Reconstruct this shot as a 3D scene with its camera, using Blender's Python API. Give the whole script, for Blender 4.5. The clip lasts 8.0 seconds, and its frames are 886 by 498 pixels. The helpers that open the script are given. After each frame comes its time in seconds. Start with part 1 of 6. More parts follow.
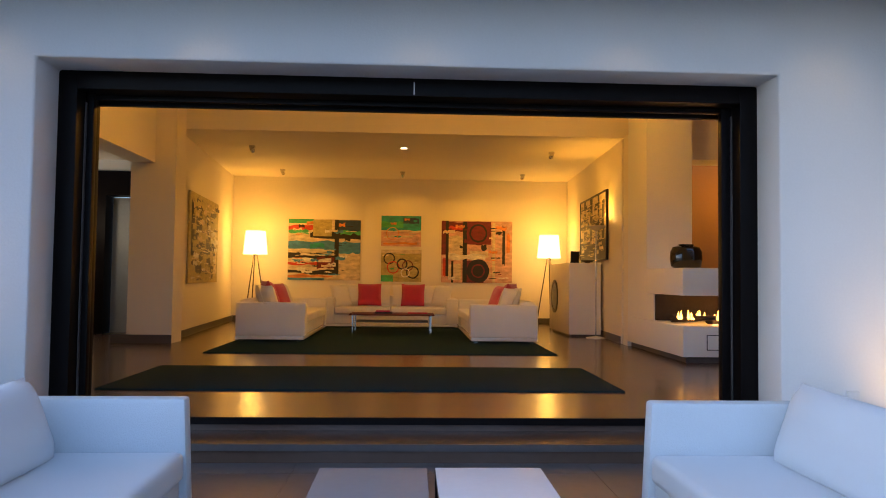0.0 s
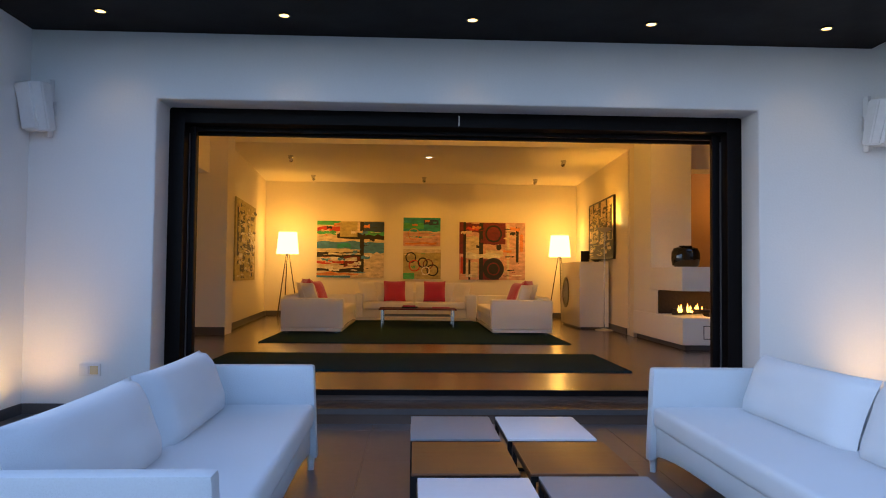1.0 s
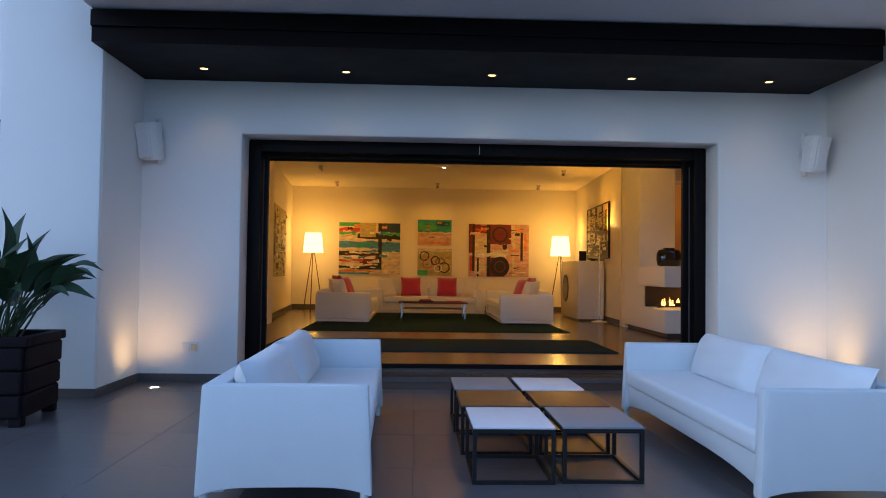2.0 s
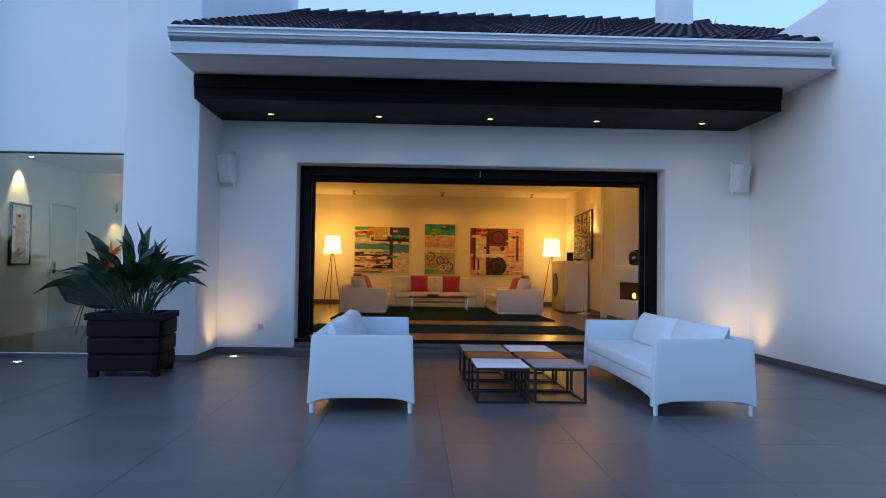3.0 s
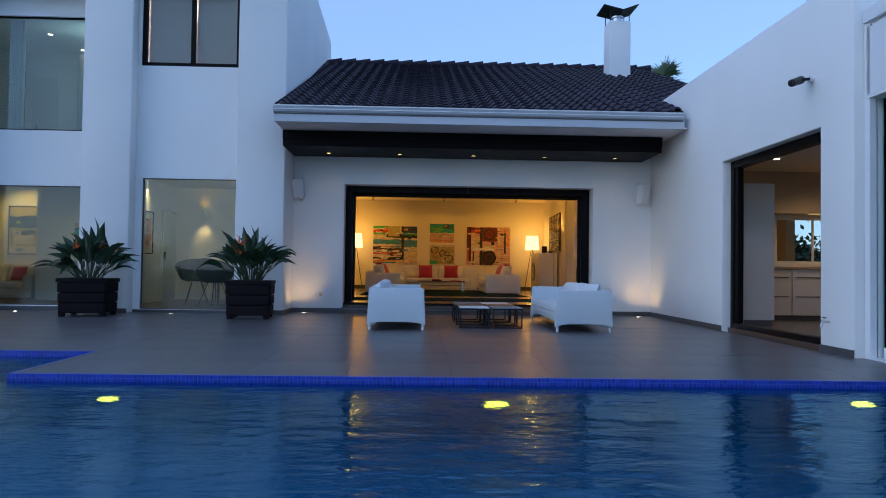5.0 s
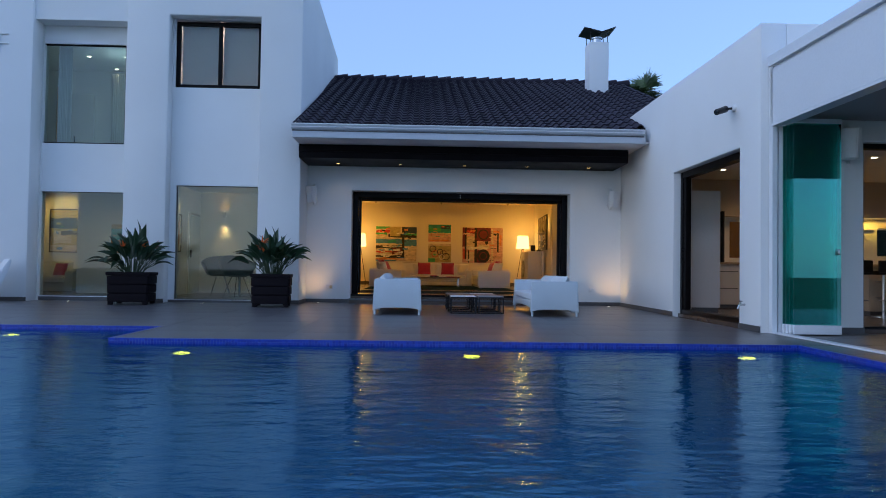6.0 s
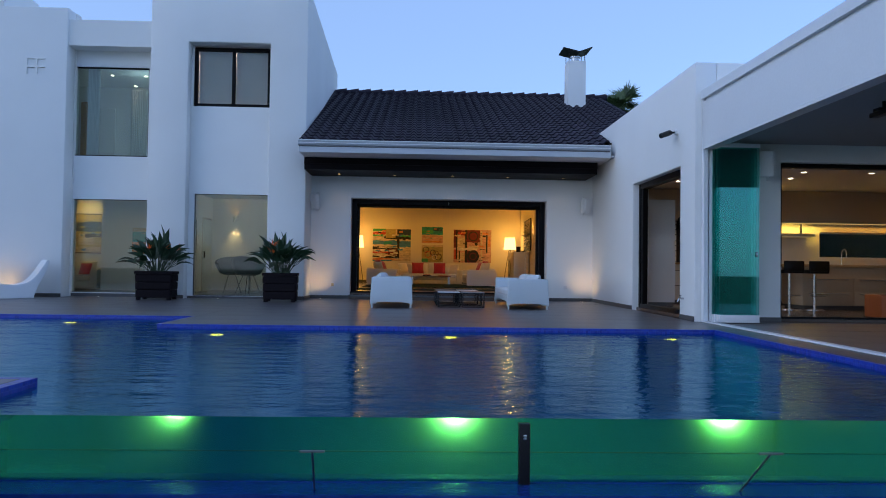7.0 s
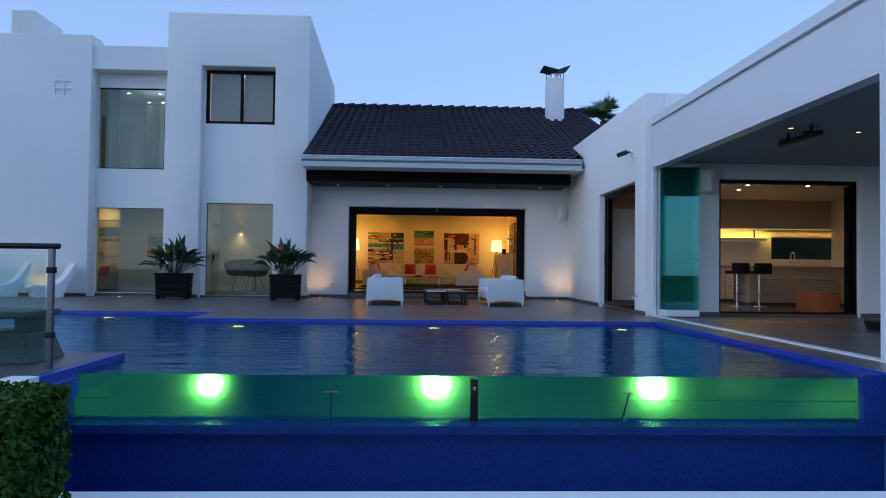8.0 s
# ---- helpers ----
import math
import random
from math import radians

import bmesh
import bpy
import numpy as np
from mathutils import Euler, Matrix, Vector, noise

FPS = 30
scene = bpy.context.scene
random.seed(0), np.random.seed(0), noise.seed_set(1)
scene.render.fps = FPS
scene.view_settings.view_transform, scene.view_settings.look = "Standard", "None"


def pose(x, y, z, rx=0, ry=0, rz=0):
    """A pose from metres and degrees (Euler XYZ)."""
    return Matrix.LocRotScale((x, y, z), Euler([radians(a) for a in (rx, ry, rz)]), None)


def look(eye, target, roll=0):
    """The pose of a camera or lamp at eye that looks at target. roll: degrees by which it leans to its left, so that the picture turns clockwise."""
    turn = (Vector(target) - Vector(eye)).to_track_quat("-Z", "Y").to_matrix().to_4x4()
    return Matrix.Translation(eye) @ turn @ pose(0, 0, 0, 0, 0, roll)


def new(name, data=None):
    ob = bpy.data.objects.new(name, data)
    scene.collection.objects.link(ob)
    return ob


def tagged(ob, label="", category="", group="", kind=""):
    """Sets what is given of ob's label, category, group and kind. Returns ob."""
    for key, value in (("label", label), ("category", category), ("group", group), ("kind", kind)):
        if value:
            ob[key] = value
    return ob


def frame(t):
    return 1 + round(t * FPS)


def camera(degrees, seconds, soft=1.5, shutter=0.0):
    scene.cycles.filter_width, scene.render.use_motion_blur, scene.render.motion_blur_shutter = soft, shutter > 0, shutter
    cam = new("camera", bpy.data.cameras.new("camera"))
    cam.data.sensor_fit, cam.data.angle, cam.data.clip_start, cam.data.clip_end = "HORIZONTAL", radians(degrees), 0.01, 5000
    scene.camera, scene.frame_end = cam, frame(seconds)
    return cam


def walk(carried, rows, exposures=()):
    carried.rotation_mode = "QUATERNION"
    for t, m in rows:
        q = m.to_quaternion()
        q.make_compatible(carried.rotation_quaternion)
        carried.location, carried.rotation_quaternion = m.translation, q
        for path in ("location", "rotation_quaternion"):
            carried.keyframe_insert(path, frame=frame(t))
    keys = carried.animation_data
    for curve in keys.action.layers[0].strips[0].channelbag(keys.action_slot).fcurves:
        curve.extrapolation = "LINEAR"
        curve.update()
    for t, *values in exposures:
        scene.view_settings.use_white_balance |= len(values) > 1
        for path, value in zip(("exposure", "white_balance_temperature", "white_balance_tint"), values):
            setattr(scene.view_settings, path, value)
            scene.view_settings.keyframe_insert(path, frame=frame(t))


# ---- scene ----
cam = camera(62.6, 8.0, soft=1.0)
PATH = [
    (0, (-0.019, -4.953, 1.15), (0.07, -2.956, 1.231), 0.7),
    (0.5, (-0.189, -5.462, 1.155), (-0.105, -3.466, 1.234), 0.7),
    (1, (-0.391, -6.106, 1.163), (-0.313, -4.109, 1.235), 0.6),
    (1.5, (-0.55, -6.815, 1.176), (-0.474, -4.818, 1.244), 0.7),
    (2.8, (-0.889, -9.517, 1.195), (-0.814, -7.52, 1.247), 0.8),
    (3, (-0.912, -9.996, 1.142), (-0.837, -7.998, 1.204), 0.8),
    (3.5, (-0.969, -11.256, 1.082), (-0.896, -9.258, 1.142), 0.8),
    (4, (-1.01, -12.557, 1.02), (-0.939, -10.559, 1.078), 0.8),
    (4.5, (-1.011, -13.744, 0.95), (-0.944, -11.746, 1.006), 0.8),
    (5.8, (-0.937, -16.549, 0.844), (-0.877, -14.551, 0.897), 0.8),
    (6, (-0.923, -16.943, 0.818), (-0.863, -14.945, 0.872), 0.8),
    (6.5, (-0.862, -17.893, 0.807), (-0.799, -15.894, 0.861), 0.8),
    (7, (-0.808, -18.902, 0.818), (-0.739, -16.904, 0.871), 0.8),
    (7.5, (-0.753, -19.818, 0.831), (-0.677, -17.821, 0.886), 0.8),
    (8, (-0.708, -20.847, 0.855), (-0.625, -18.85, 0.909), 0.7),
]
EXPOSURES = [(0.0, 0.88, 6600, 10), (1.0, 0.70, 6450, 10), (1.7, 0.52, 6250, 9), (3.0, 0.50, 5950, 7), (3.6, 0.40, 5950, 7), (4.5, 0.20, 6050, 7), (6.0, 0.12, 6250, 8), (8.0, 0.08, 6400, 9)]
walk(cam, [(t, look(eye, target, roll)) for t, eye, target, roll in PATH], EXPOSURES)

# ---- world and light ----
WATER = -0.06      # water level of the pool
FLOOR_IN = 0.20    # living room floor
world = bpy.data.worlds.new("dusk")
scene.world = world
world.use_nodes = True
wn = world.node_tree.nodes
sky = wn.new("ShaderNodeTexSky")
sky.sky_type = "NISHITA"
sky.sun_disc = False
sky.sun_elevation = radians(20.0)
sky.sun_rotation = radians(243.0)
sky.ozone_density = 1.5
sky.dust_density = 0.7
tint = wn.new("ShaderNodeMix")
tint.data_type, tint.blend_type = "RGBA", "MULTIPLY"
tint.inputs[0].default_value = 1.0
tint.inputs[7].default_value = (0.155, 0.189, 0.261, 1)
world.node_tree.links.new(sky.outputs[0], tint.inputs[6])
# thin high haze evens the dome out
haze = wn.new("ShaderNodeMix")
haze.data_type = "RGBA"
haze.inputs[0].default_value = 0.62
haze.inputs[7].default_value = (0.37, 0.545, 0.92, 1)
world.node_tree.links.new(tint.outputs[2], haze.inputs[6])
world.node_tree.links.new(haze.outputs[2], wn["Background"].inputs[0])
wn["Background"].inputs[1].default_value = 1.0


def lamp(name, kind, m, power, color=(1, 0.72, 0.4), size=0.05, angle=None, blend=0.5, size_y=None):
    data = bpy.data.lights.new(name, kind)
    data.energy, data.color = power, color
    if kind == "AREA":
        data.size = size
        if size_y:
            data.shape, data.size_y = "RECTANGLE", size_y
    else:
        data.shadow_soft_size = size
    if kind == "SPOT":
        data.spot_size, data.spot_blend = radians(angle or 60), blend
    ob = new(name, data)
    ob.matrix_world = m
    return ob


# the last glow of the western sky, wide and soft
sun = bpy.data.lights.new("dusk_glow", "SUN")
sun.energy, sun.angle, sun.color = 0.22, radians(60), (0.86, 0.90, 1.0)
new("dusk_glow", sun).matrix_world = look((-8.9, -4.5, 5.5), (0, 0, 0))
WARM = (1.0, 0.45, 0.052)
# ---- materials ----


def nodes_of(name):
    m = bpy.data.materials.new(name)
    m.use_nodes = True
    return m, m.node_tree.nodes, m.node_tree.links, m.node_tree.nodes["Principled BSDF"]


def surface(name, color, rough=0.6, metal=0.0, vary=0.12, scale=1.5, fine=30.0, bump=0.1, stain=0.5, per_piece=0.0, coat=0.0, sheen=0.0, stretch=(1, 1, 1), bump_dist=0.01, spec=0.5):
    """Colour with broad staining and fine grain, and relief from both."""
    m, n, l, p = nodes_of(name)
    tc = n.new("ShaderNodeTexCoord")
    mp = n.new("ShaderNodeMapping")
    mp.inputs["Scale"].default_value = stretch
    l.new(tc.outputs["Object"], mp.inputs[0])
    big, small = n.new("ShaderNodeTexNoise"), n.new("ShaderNodeTexNoise")
    big.inputs["Scale"].default_value, big.inputs["Detail"].default_value = scale, 5
    small.inputs["Scale"].default_value, small.inputs["Detail"].default_value = fine, 6
    for t in (big, small):
        l.new(mp.outputs[0], t.inputs["Vector"])
    mix = n.new("ShaderNodeMix")
    mix.inputs[0].default_value = 1 - stain
    l.new(big.outputs[0], mix.inputs[2])
    l.new(small.outputs[0], mix.inputs[3])
    ramp = n.new("ShaderNodeMapRange")
    ramp.inputs[1].default_value, ramp.inputs[2].default_value = 0.25, 0.75
    ramp.inputs[3].default_value, ramp.inputs[4].default_value = 1 - vary, 1 + vary
    l.new(mix.outputs[0], ramp.inputs[0])
    last = ramp.outputs[0]
    if per_piece:
        info, mr, mul = n.new("ShaderNodeObjectInfo"), n.new("ShaderNodeMapRange"), n.new("ShaderNodeMath")
        mr.inputs[3].default_value, mr.inputs[4].default_value = 1 - per_piece, 1 + per_piece
        mul.operation = "MULTIPLY"
        l.new(info.outputs["Random"], mr.inputs[0])
        l.new(mr.outputs[0], mul.inputs[0])
        l.new(last, mul.inputs[1])
        last = mul.outputs[0]
    sc = n.new("ShaderNodeVectorMath")
    sc.operation = "SCALE"
    sc.inputs[0].default_value = color
    l.new(last, sc.inputs["Scale"])
    l.new(sc.outputs[0], p.inputs["Base Color"])
    rr = n.new("ShaderNodeMapRange")
    rr.inputs[3].default_value, rr.inputs[4].default_value = max(0.02, rough * 0.8), min(1, rough * 1.2)
    l.new(big.outputs[0], rr.inputs[0])
    l.new(rr.outputs[0], p.inputs["Roughness"])
    p.inputs["Metallic"].default_value = metal
    p.inputs["Specular IOR Level"].default_value = spec
    p.inputs["Coat Weight"].default_value = coat
    p.inputs["Sheen Weight"].default_value = sheen
    if bump:
        b = n.new("ShaderNodeBump")
        b.inputs["Strength"].default_value, b.inputs["Distance"].default_value = bump, bump_dist
        l.new(small.outputs[0], b.inputs["Height"])
        l.new(b.outputs[0], p.inputs["Normal"])
    return m


def glow(name, color, strength):
    m, n, l, p = nodes_of(name)
    p.inputs["Base Color"].default_value = (0.02, 0.02, 0.02, 1)
    p.inputs["Emission Color"].default_value = (*color, 1)
    p.inputs["Emission Strength"].default_value = strength
    return m


def clear_glass(name, tint, gloss=1.45, rough=0.0, film=(1, 1, 1)):
    """A thin pane: tinted see-through with a mirror film whose strength goes by Fresnel."""
    m, n, l, p = nodes_of(name)
    n.remove(p)
    tr, gl, fr, mx = n.new("ShaderNodeBsdfTransparent"), n.new("ShaderNodeBsdfGlossy"), n.new("ShaderNodeFresnel"), n.new("ShaderNodeMixShader")
    tr.inputs[0].default_value = (*tint, 1)
    gl.inputs["Roughness"].default_value = rough
    gl.inputs["Color"].default_value = (*film, 1)
    fr.inputs[0].default_value = gloss
    l.new(fr.outputs[0], mx.inputs[0])
    l.new(tr.outputs[0], mx.inputs[1])
    l.new(gl.outputs[0], mx.inputs[2])
    l.new(mx.outputs[0], n["Material Output"].inputs[0])
    return m


def water_skin(name, color, wave, ior=1.33, rough=0.0, cloud=0.0):
    m, n, l, p = nodes_of(name)
    n.remove(p)
    g = n.new("ShaderNodeBsdfGlass")
    g.inputs["Color"].default_value = (*color, 1)
    g.inputs["IOR"].default_value, g.inputs["Roughness"].default_value = ior, rough
    if wave:
        tc, mp = n.new("ShaderNodeTexCoord"), n.new("ShaderNodeMapping")
        mp.inputs["Scale"].default_value = (0.8, 1.5, 1)
        a, b2, add = n.new("ShaderNodeTexNoise"), n.new("ShaderNodeTexNoise"), n.new("ShaderNodeMath")
        a.inputs["Scale"].default_value, a.inputs["Detail"].default_value = 2.2, 3
        b2.inputs["Scale"].default_value, b2.inputs["Detail"].default_value = 9.0, 3
        b = n.new("ShaderNodeBump")
        b.inputs["Strength"].default_value, b.inputs["Distance"].default_value = 1.0, wave
        add.operation = "MULTIPLY_ADD"
        add.inputs[1].default_value = 0.32
        l.new(tc.outputs["Object"], mp.inputs[0])
        l.new(mp.outputs[0], a.inputs["Vector"])
        l.new(mp.outputs[0], b2.inputs["Vector"])
        l.new(b2.outputs[0], add.inputs[0])
        l.new(a.outputs[0], add.inputs[2])
        l.new(add.outputs[0], b.inputs["Height"])
        l.new(b.outputs[0], g.inputs["Normal"])
    last = g.outputs[0]
    if cloud:
        # spreads part of the light from behind, standing in for scatter in the water
        tl, mx = n.new("ShaderNodeBsdfTranslucent"), n.new("ShaderNodeMixShader")
        tl.inputs[0].default_value = (color[0] * 0.4, color[1] * 0.85, color[2], 1)
        mx.inputs[0].default_value = cloud
        l.new(g.outputs[0], mx.inputs[1])
        l.new(tl.outputs[0], mx.inputs[2])
        last = mx.outputs[0]
    l.new(last, n["Material Output"].inputs[0])
    return m


def mosaic(name, dark, light, grout, size=0.05):
    """Small square glass tiles with sunk joints."""
    m, n, l, p = nodes_of(name)
    tc, geo = n.new("ShaderNodeTexCoord"), n.new("ShaderNodeNewGeometry")
    sep, sepn, cmb = n.new("ShaderNodeSeparateXYZ"), n.new("ShaderNodeSeparateXYZ"), n.new("ShaderNodeCombineXYZ")
    l.new(tc.outputs["Object"], sep.inputs[0])
    l.new(geo.outputs["Normal"], sepn.inputs[0])
    # u runs along x+y, v along z on upright faces and along y-x on level ones
    up = n.new("ShaderNodeMath"); up.operation = "ABSOLUTE"
    l.new(sepn.outputs[2], up.inputs[0])
    flat = n.new("ShaderNodeMath"); flat.operation = "GREATER_THAN"; flat.inputs[1].default_value = 0.5
    l.new(up.outputs[0], flat.inputs[0])
    add = n.new("ShaderNodeMath"); add.operation = "ADD"
    l.new(sep.outputs[0], add.inputs[0]); l.new(sep.outputs[1], add.inputs[1])
    mu, mv = n.new("ShaderNodeMix"), n.new("ShaderNodeMix")
    l.new(flat.outputs[0], mu.inputs[0]); l.new(add.outputs[0], mu.inputs[2]); l.new(sep.outputs[0], mu.inputs[3])
    l.new(flat.outputs[0], mv.inputs[0]); l.new(sep.outputs[2], mv.inputs[2]); l.new(sep.outputs[1], mv.inputs[3])
    l.new(mu.outputs[0], cmb.inputs[0]); l.new(mv.outputs[0], cmb.inputs[1])
    br = n.new("ShaderNodeTexBrick")
    br.offset, br.squash = 0.0, 1.0
    br.inputs["Color1"].default_value, br.inputs["Color2"].default_value, br.inputs["Mortar"].default_value = (*dark, 1), (*light, 1), (*grout, 1)
    br.inputs["Scale"].default_value = 1.0
    br.inputs["Brick Width"].default_value = br.inputs["Row Height"].default_value = size
    br.inputs["Mortar Size"].default_value = size * 0.05
    l.new(cmb.outputs[0], br.inputs["Vector"])
    l.new(br.outputs[0], p.inputs["Base Color"])
    p.inputs["Roughness"].default_value = 0.32
    b = n.new("ShaderNodeBump")
    b.invert = True
    b.inputs["Strength"].default_value, b.inputs["Distance"].default_value = 0.5, 0.003
    l.new(br.outputs["Fac"], b.inputs["Height"])
    l.new(b.outputs[0], p.inputs["Normal"])
    return m


STUCCO = surface("white_stucco", (0.80, 0.80, 0.79), 0.85, vary=0.05, scale=0.6, fine=60, bump=0.25, stain=0.7, bump_dist=0.006)
PLASTER = surface("white_plaster", (0.80, 0.78, 0.74), 0.8, vary=0.03, scale=0.8, fine=50, bump=0.08)
CREAM_WALL = surface("cream_wall_paint", (0.80, 0.73, 0.60), 0.75, vary=0.03, scale=0.8, fine=50, bump=0.08)
DARK_PAINT = surface("black_brown_paint", (0.006, 0.0042, 0.0055), 0.5, vary=0.25, scale=3, fine=40, bump=0.05, spec=0.08)
ALU_DARK = surface("dark_bronze_aluminium", (0.006, 0.0045, 0.0045), 0.4, vary=0.15, bump=0.02, spec=0.1)
ALU_WHITE = surface("white_aluminium", (0.75, 0.76, 0.78), 0.35, vary=0.04, bump=0.02)
SLATE = surface("grey_porcelain_tile", (0.100, 0.092, 0.094), 0.34, vary=0.22, scale=0.9, fine=14, bump=0.10, per_piece=0.07, bump_dist=0.004)
GROUT = surface("dark_grout", (0.11, 0.10, 0.10), 0.9, vary=0.2)
SKIRT = surface("grey_skirting_tile", (0.075, 0.07, 0.07), 0.4, vary=0.15)
FLOOR_BROWN = surface("polished_brown_tile", (0.085, 0.056, 0.042), 0.22, vary=0.14, scale=1.2, fine=12, bump=0.03)
ROOF_TILE = surface("dark_clay_tile", (0.030, 0.023, 0.036), 0.7, vary=0.35, scale=2.0, fine=25, bump=0.25, per_piece=0.30, spec=0.25)
RUG = surface("dark_green_wool", (0.007, 0.030, 0.042), 0.95, vary=0.3, scale=3, fine=260, bump=0.8, stain=0.4, spec=0.08)
WHITE_WEAVE = surface("white_woven_resin", (0.54, 0.60, 0.64), 0.6, vary=0.05, scale=4, fine=170, bump=0.5, stain=0.4, bump_dist=0.004)
WHITE_CLOTH = surface("white_cushion_canvas", (0.57, 0.62, 0.66), 0.85, vary=0.05, scale=3, fine=220, bump=0.35, sheen=0.2, bump_dist=0.004)
CREAM_CLOTH = surface("cream_upholstery", (0.76, 0.72, 0.65), 0.85, vary=0.06, scale=3, fine=180, bump=0.3, sheen=0.2)
RED_CLOTH = surface("crimson_velvet", (0.42, 0.010, 0.06), 0.75, vary=0.25, scale=6, fine=150, bump=0.3, sheen=0.5)
TAUPE = surface("taupe_paint", (0.40, 0.31, 0.22), 0.6, vary=0.06, bump=0.05)
LACQUER = surface("white_lacquer", (0.70, 0.68, 0.64), 0.25, vary=0.03, bump=0.0, coat=0.3)
BLACK_METAL = surface("black_steel", (0.015, 0.014, 0.015), 0.4, metal=0.6, vary=0.2, bump=0.03)
CHROME = surface("brushed_steel", (0.55, 0.55, 0.56), 0.25, metal=1.0, vary=0.08, bump=0.02)
TOP_GREY = surface("grey_glass_top", (0.20, 0.23, 0.26), 0.5, vary=0.06, bump=0.0)
TOP_WHITE = surface("white_glass_top", (0.66, 0.67, 0.70), 0.5, vary=0.04, bump=0.0)
TOP_BROWN = surface("brown_wood_top", (0.14, 0.058, 0.025), 0.4, vary=0.3, scale=3, fine=30, stretch=(1, 8, 1), bump=0.08)
POT = surface("dark_brown_wood_planter", (0.010, 0.007, 0.009), 0.75, spec=0.12, vary=0.35, scale=3, fine=22, stretch=(1, 1, 6), bump=0.25)
SOIL = surface("potting_soil", (0.03, 0.02, 0.015), 1.0, vary=0.4, fine=60, bump=1.0)
LEAF = surface("strelitzia_leaf", (0.017, 0.046, 0.018), 0.5, vary=0.35, scale=5, fine=40, bump=0.1)
LEAF_STEM = surface("leaf_stem", (0.028, 0.055, 0.022), 0.5, vary=0.3)
BLOOM = surface("orange_bloom", (0.75, 0.14, 0.02), 0.5, vary=0.2)
HEDGE_LEAF = surface("hedge_leaf", (0.026, 0.078, 0.002), 0.85, vary=0.5, scale=7, fine=60, bump=0.1)
PALM_LEAF = surface("palm_leaf", (0.055, 0.095, 0.03), 0.55, vary=0.3, scale=5)
BARK = surface("palm_bark", (0.09, 0.065, 0.045), 0.9, vary=0.3, bump=0.6)
TREE_LEAF = surface("tree_leaf", (0.03, 0.06, 0.022), 0.6, vary=0.4, scale=5)
LAWN = surface("lawn", (0.045, 0.085, 0.03), 0.9, vary=0.35, scale=0.4, fine=30, bump=0.6)
# basin tiles lightened to stand in for light scattered in the water
POOL_DEEP = mosaic("blue_pool_mosaic", (0.03, 0.175, 0.31), (0.045, 0.23, 0.39), (0.07, 0.20, 0.33), 0.05)
POOL_OUTER = mosaic("cobalt_outer_mosaic", (0.005, 0.028, 0.18), (0.011, 0.046, 0.30), (0.010, 0.038, 0.21), 0.024)
POOL_BAND = mosaic("cobalt_edge_mosaic", (0.006, 0.02, 0.26), (0.014, 0.05, 0.45), (0.06, 0.11, 0.40), 0.033)
WATER_MAT = water_skin("pool_water", (0.48, 0.76, 0.87), 0.020)
ACRYLIC = water_skin("green_acrylic", (0.25, 0.92, 0.58), 0.0, rough=0.14, cloud=0.15)
PANE = clear_glass("window_glass", (0.82, 0.88, 0.85), 1.5)
KITCHEN_PANE = clear_glass("kitchen_window_glass", (0.86, 0.90, 0.88), 1.22)
TEAL_PANE = clear_glass("green_toughened_glass", (0.55, 0.86, 0.82), 1.9, film=(0.45, 0.95, 0.92))
RAIL_PANE = clear_glass("railing_glass", (0.80, 0.92, 0.90), 1.35)
DISC_WARM = glow("warm_downlight", (1.0, 0.62, 0.2), 3.0)
DISC_WHITE = glow("white_downlight", (1.0, 0.86, 0.6), 10.0)
POOL_LAMP = glow("pool_lamp_lens", (1.0, 0.78, 0.06), 5.5)
FLAME = glow("gas_flame", (1.0, 0.42, 0.06), 6.0)
SHADE = glow("lit_lamp_shade", (1.0, 0.62, 0.20), 2.8)
STRIP = glow("kitchen_light_strip", (1.0, 0.72, 0.25), 0.45)
BLACK_CERAMIC = surface("black_glazed_ceramic", (0.012, 0.012, 0.010), 0.12, vary=0.3, scale=8, bump=0.05, coat=0.5)
CHARCOAL = surface("burnt_logs", (0.02, 0.012, 0.01), 0.95, vary=0.5, bump=0.8)
TAN_WALL = surface("ochre_wall", (0.42, 0.24, 0.10), 0.85, vary=0.06)
CURTAIN = surface("sheer_curtain", (0.60, 0.60, 0.56), 0.9, vary=0.05)
# blind colour raised and warmed in place of room light through the cloth
BLIND = surface("beige_roller_blind", (0.78, 0.58, 0.52), 0.9, vary=0.05)
ORANGE_LEATHER = surface("orange_leather", (0.40, 0.10, 0.025), 0.5, vary=0.15)
WOOD = surface("oak_worktop", (0.40, 0.27, 0.14), 0.45, vary=0.2, stretch=(1, 6, 1))
GREY_PLASTIC = surface("grey_speaker_plastic", (0.74, 0.74, 0.74), 0.5, vary=0.05)
STEEL_DARK = surface("dull_steel", (0.16, 0.17, 0.18), 0.4, metal=0.8, vary=0.15)
GUTTER_GREY = surface("pale_grey_aluminium", (0.50, 0.53, 0.58), 0.4, vary=0.06, bump=0.02)
SOFFIT_WHITE = surface("white_soffit_board", (0.72, 0.70, 0.70), 0.7, vary=0.04)


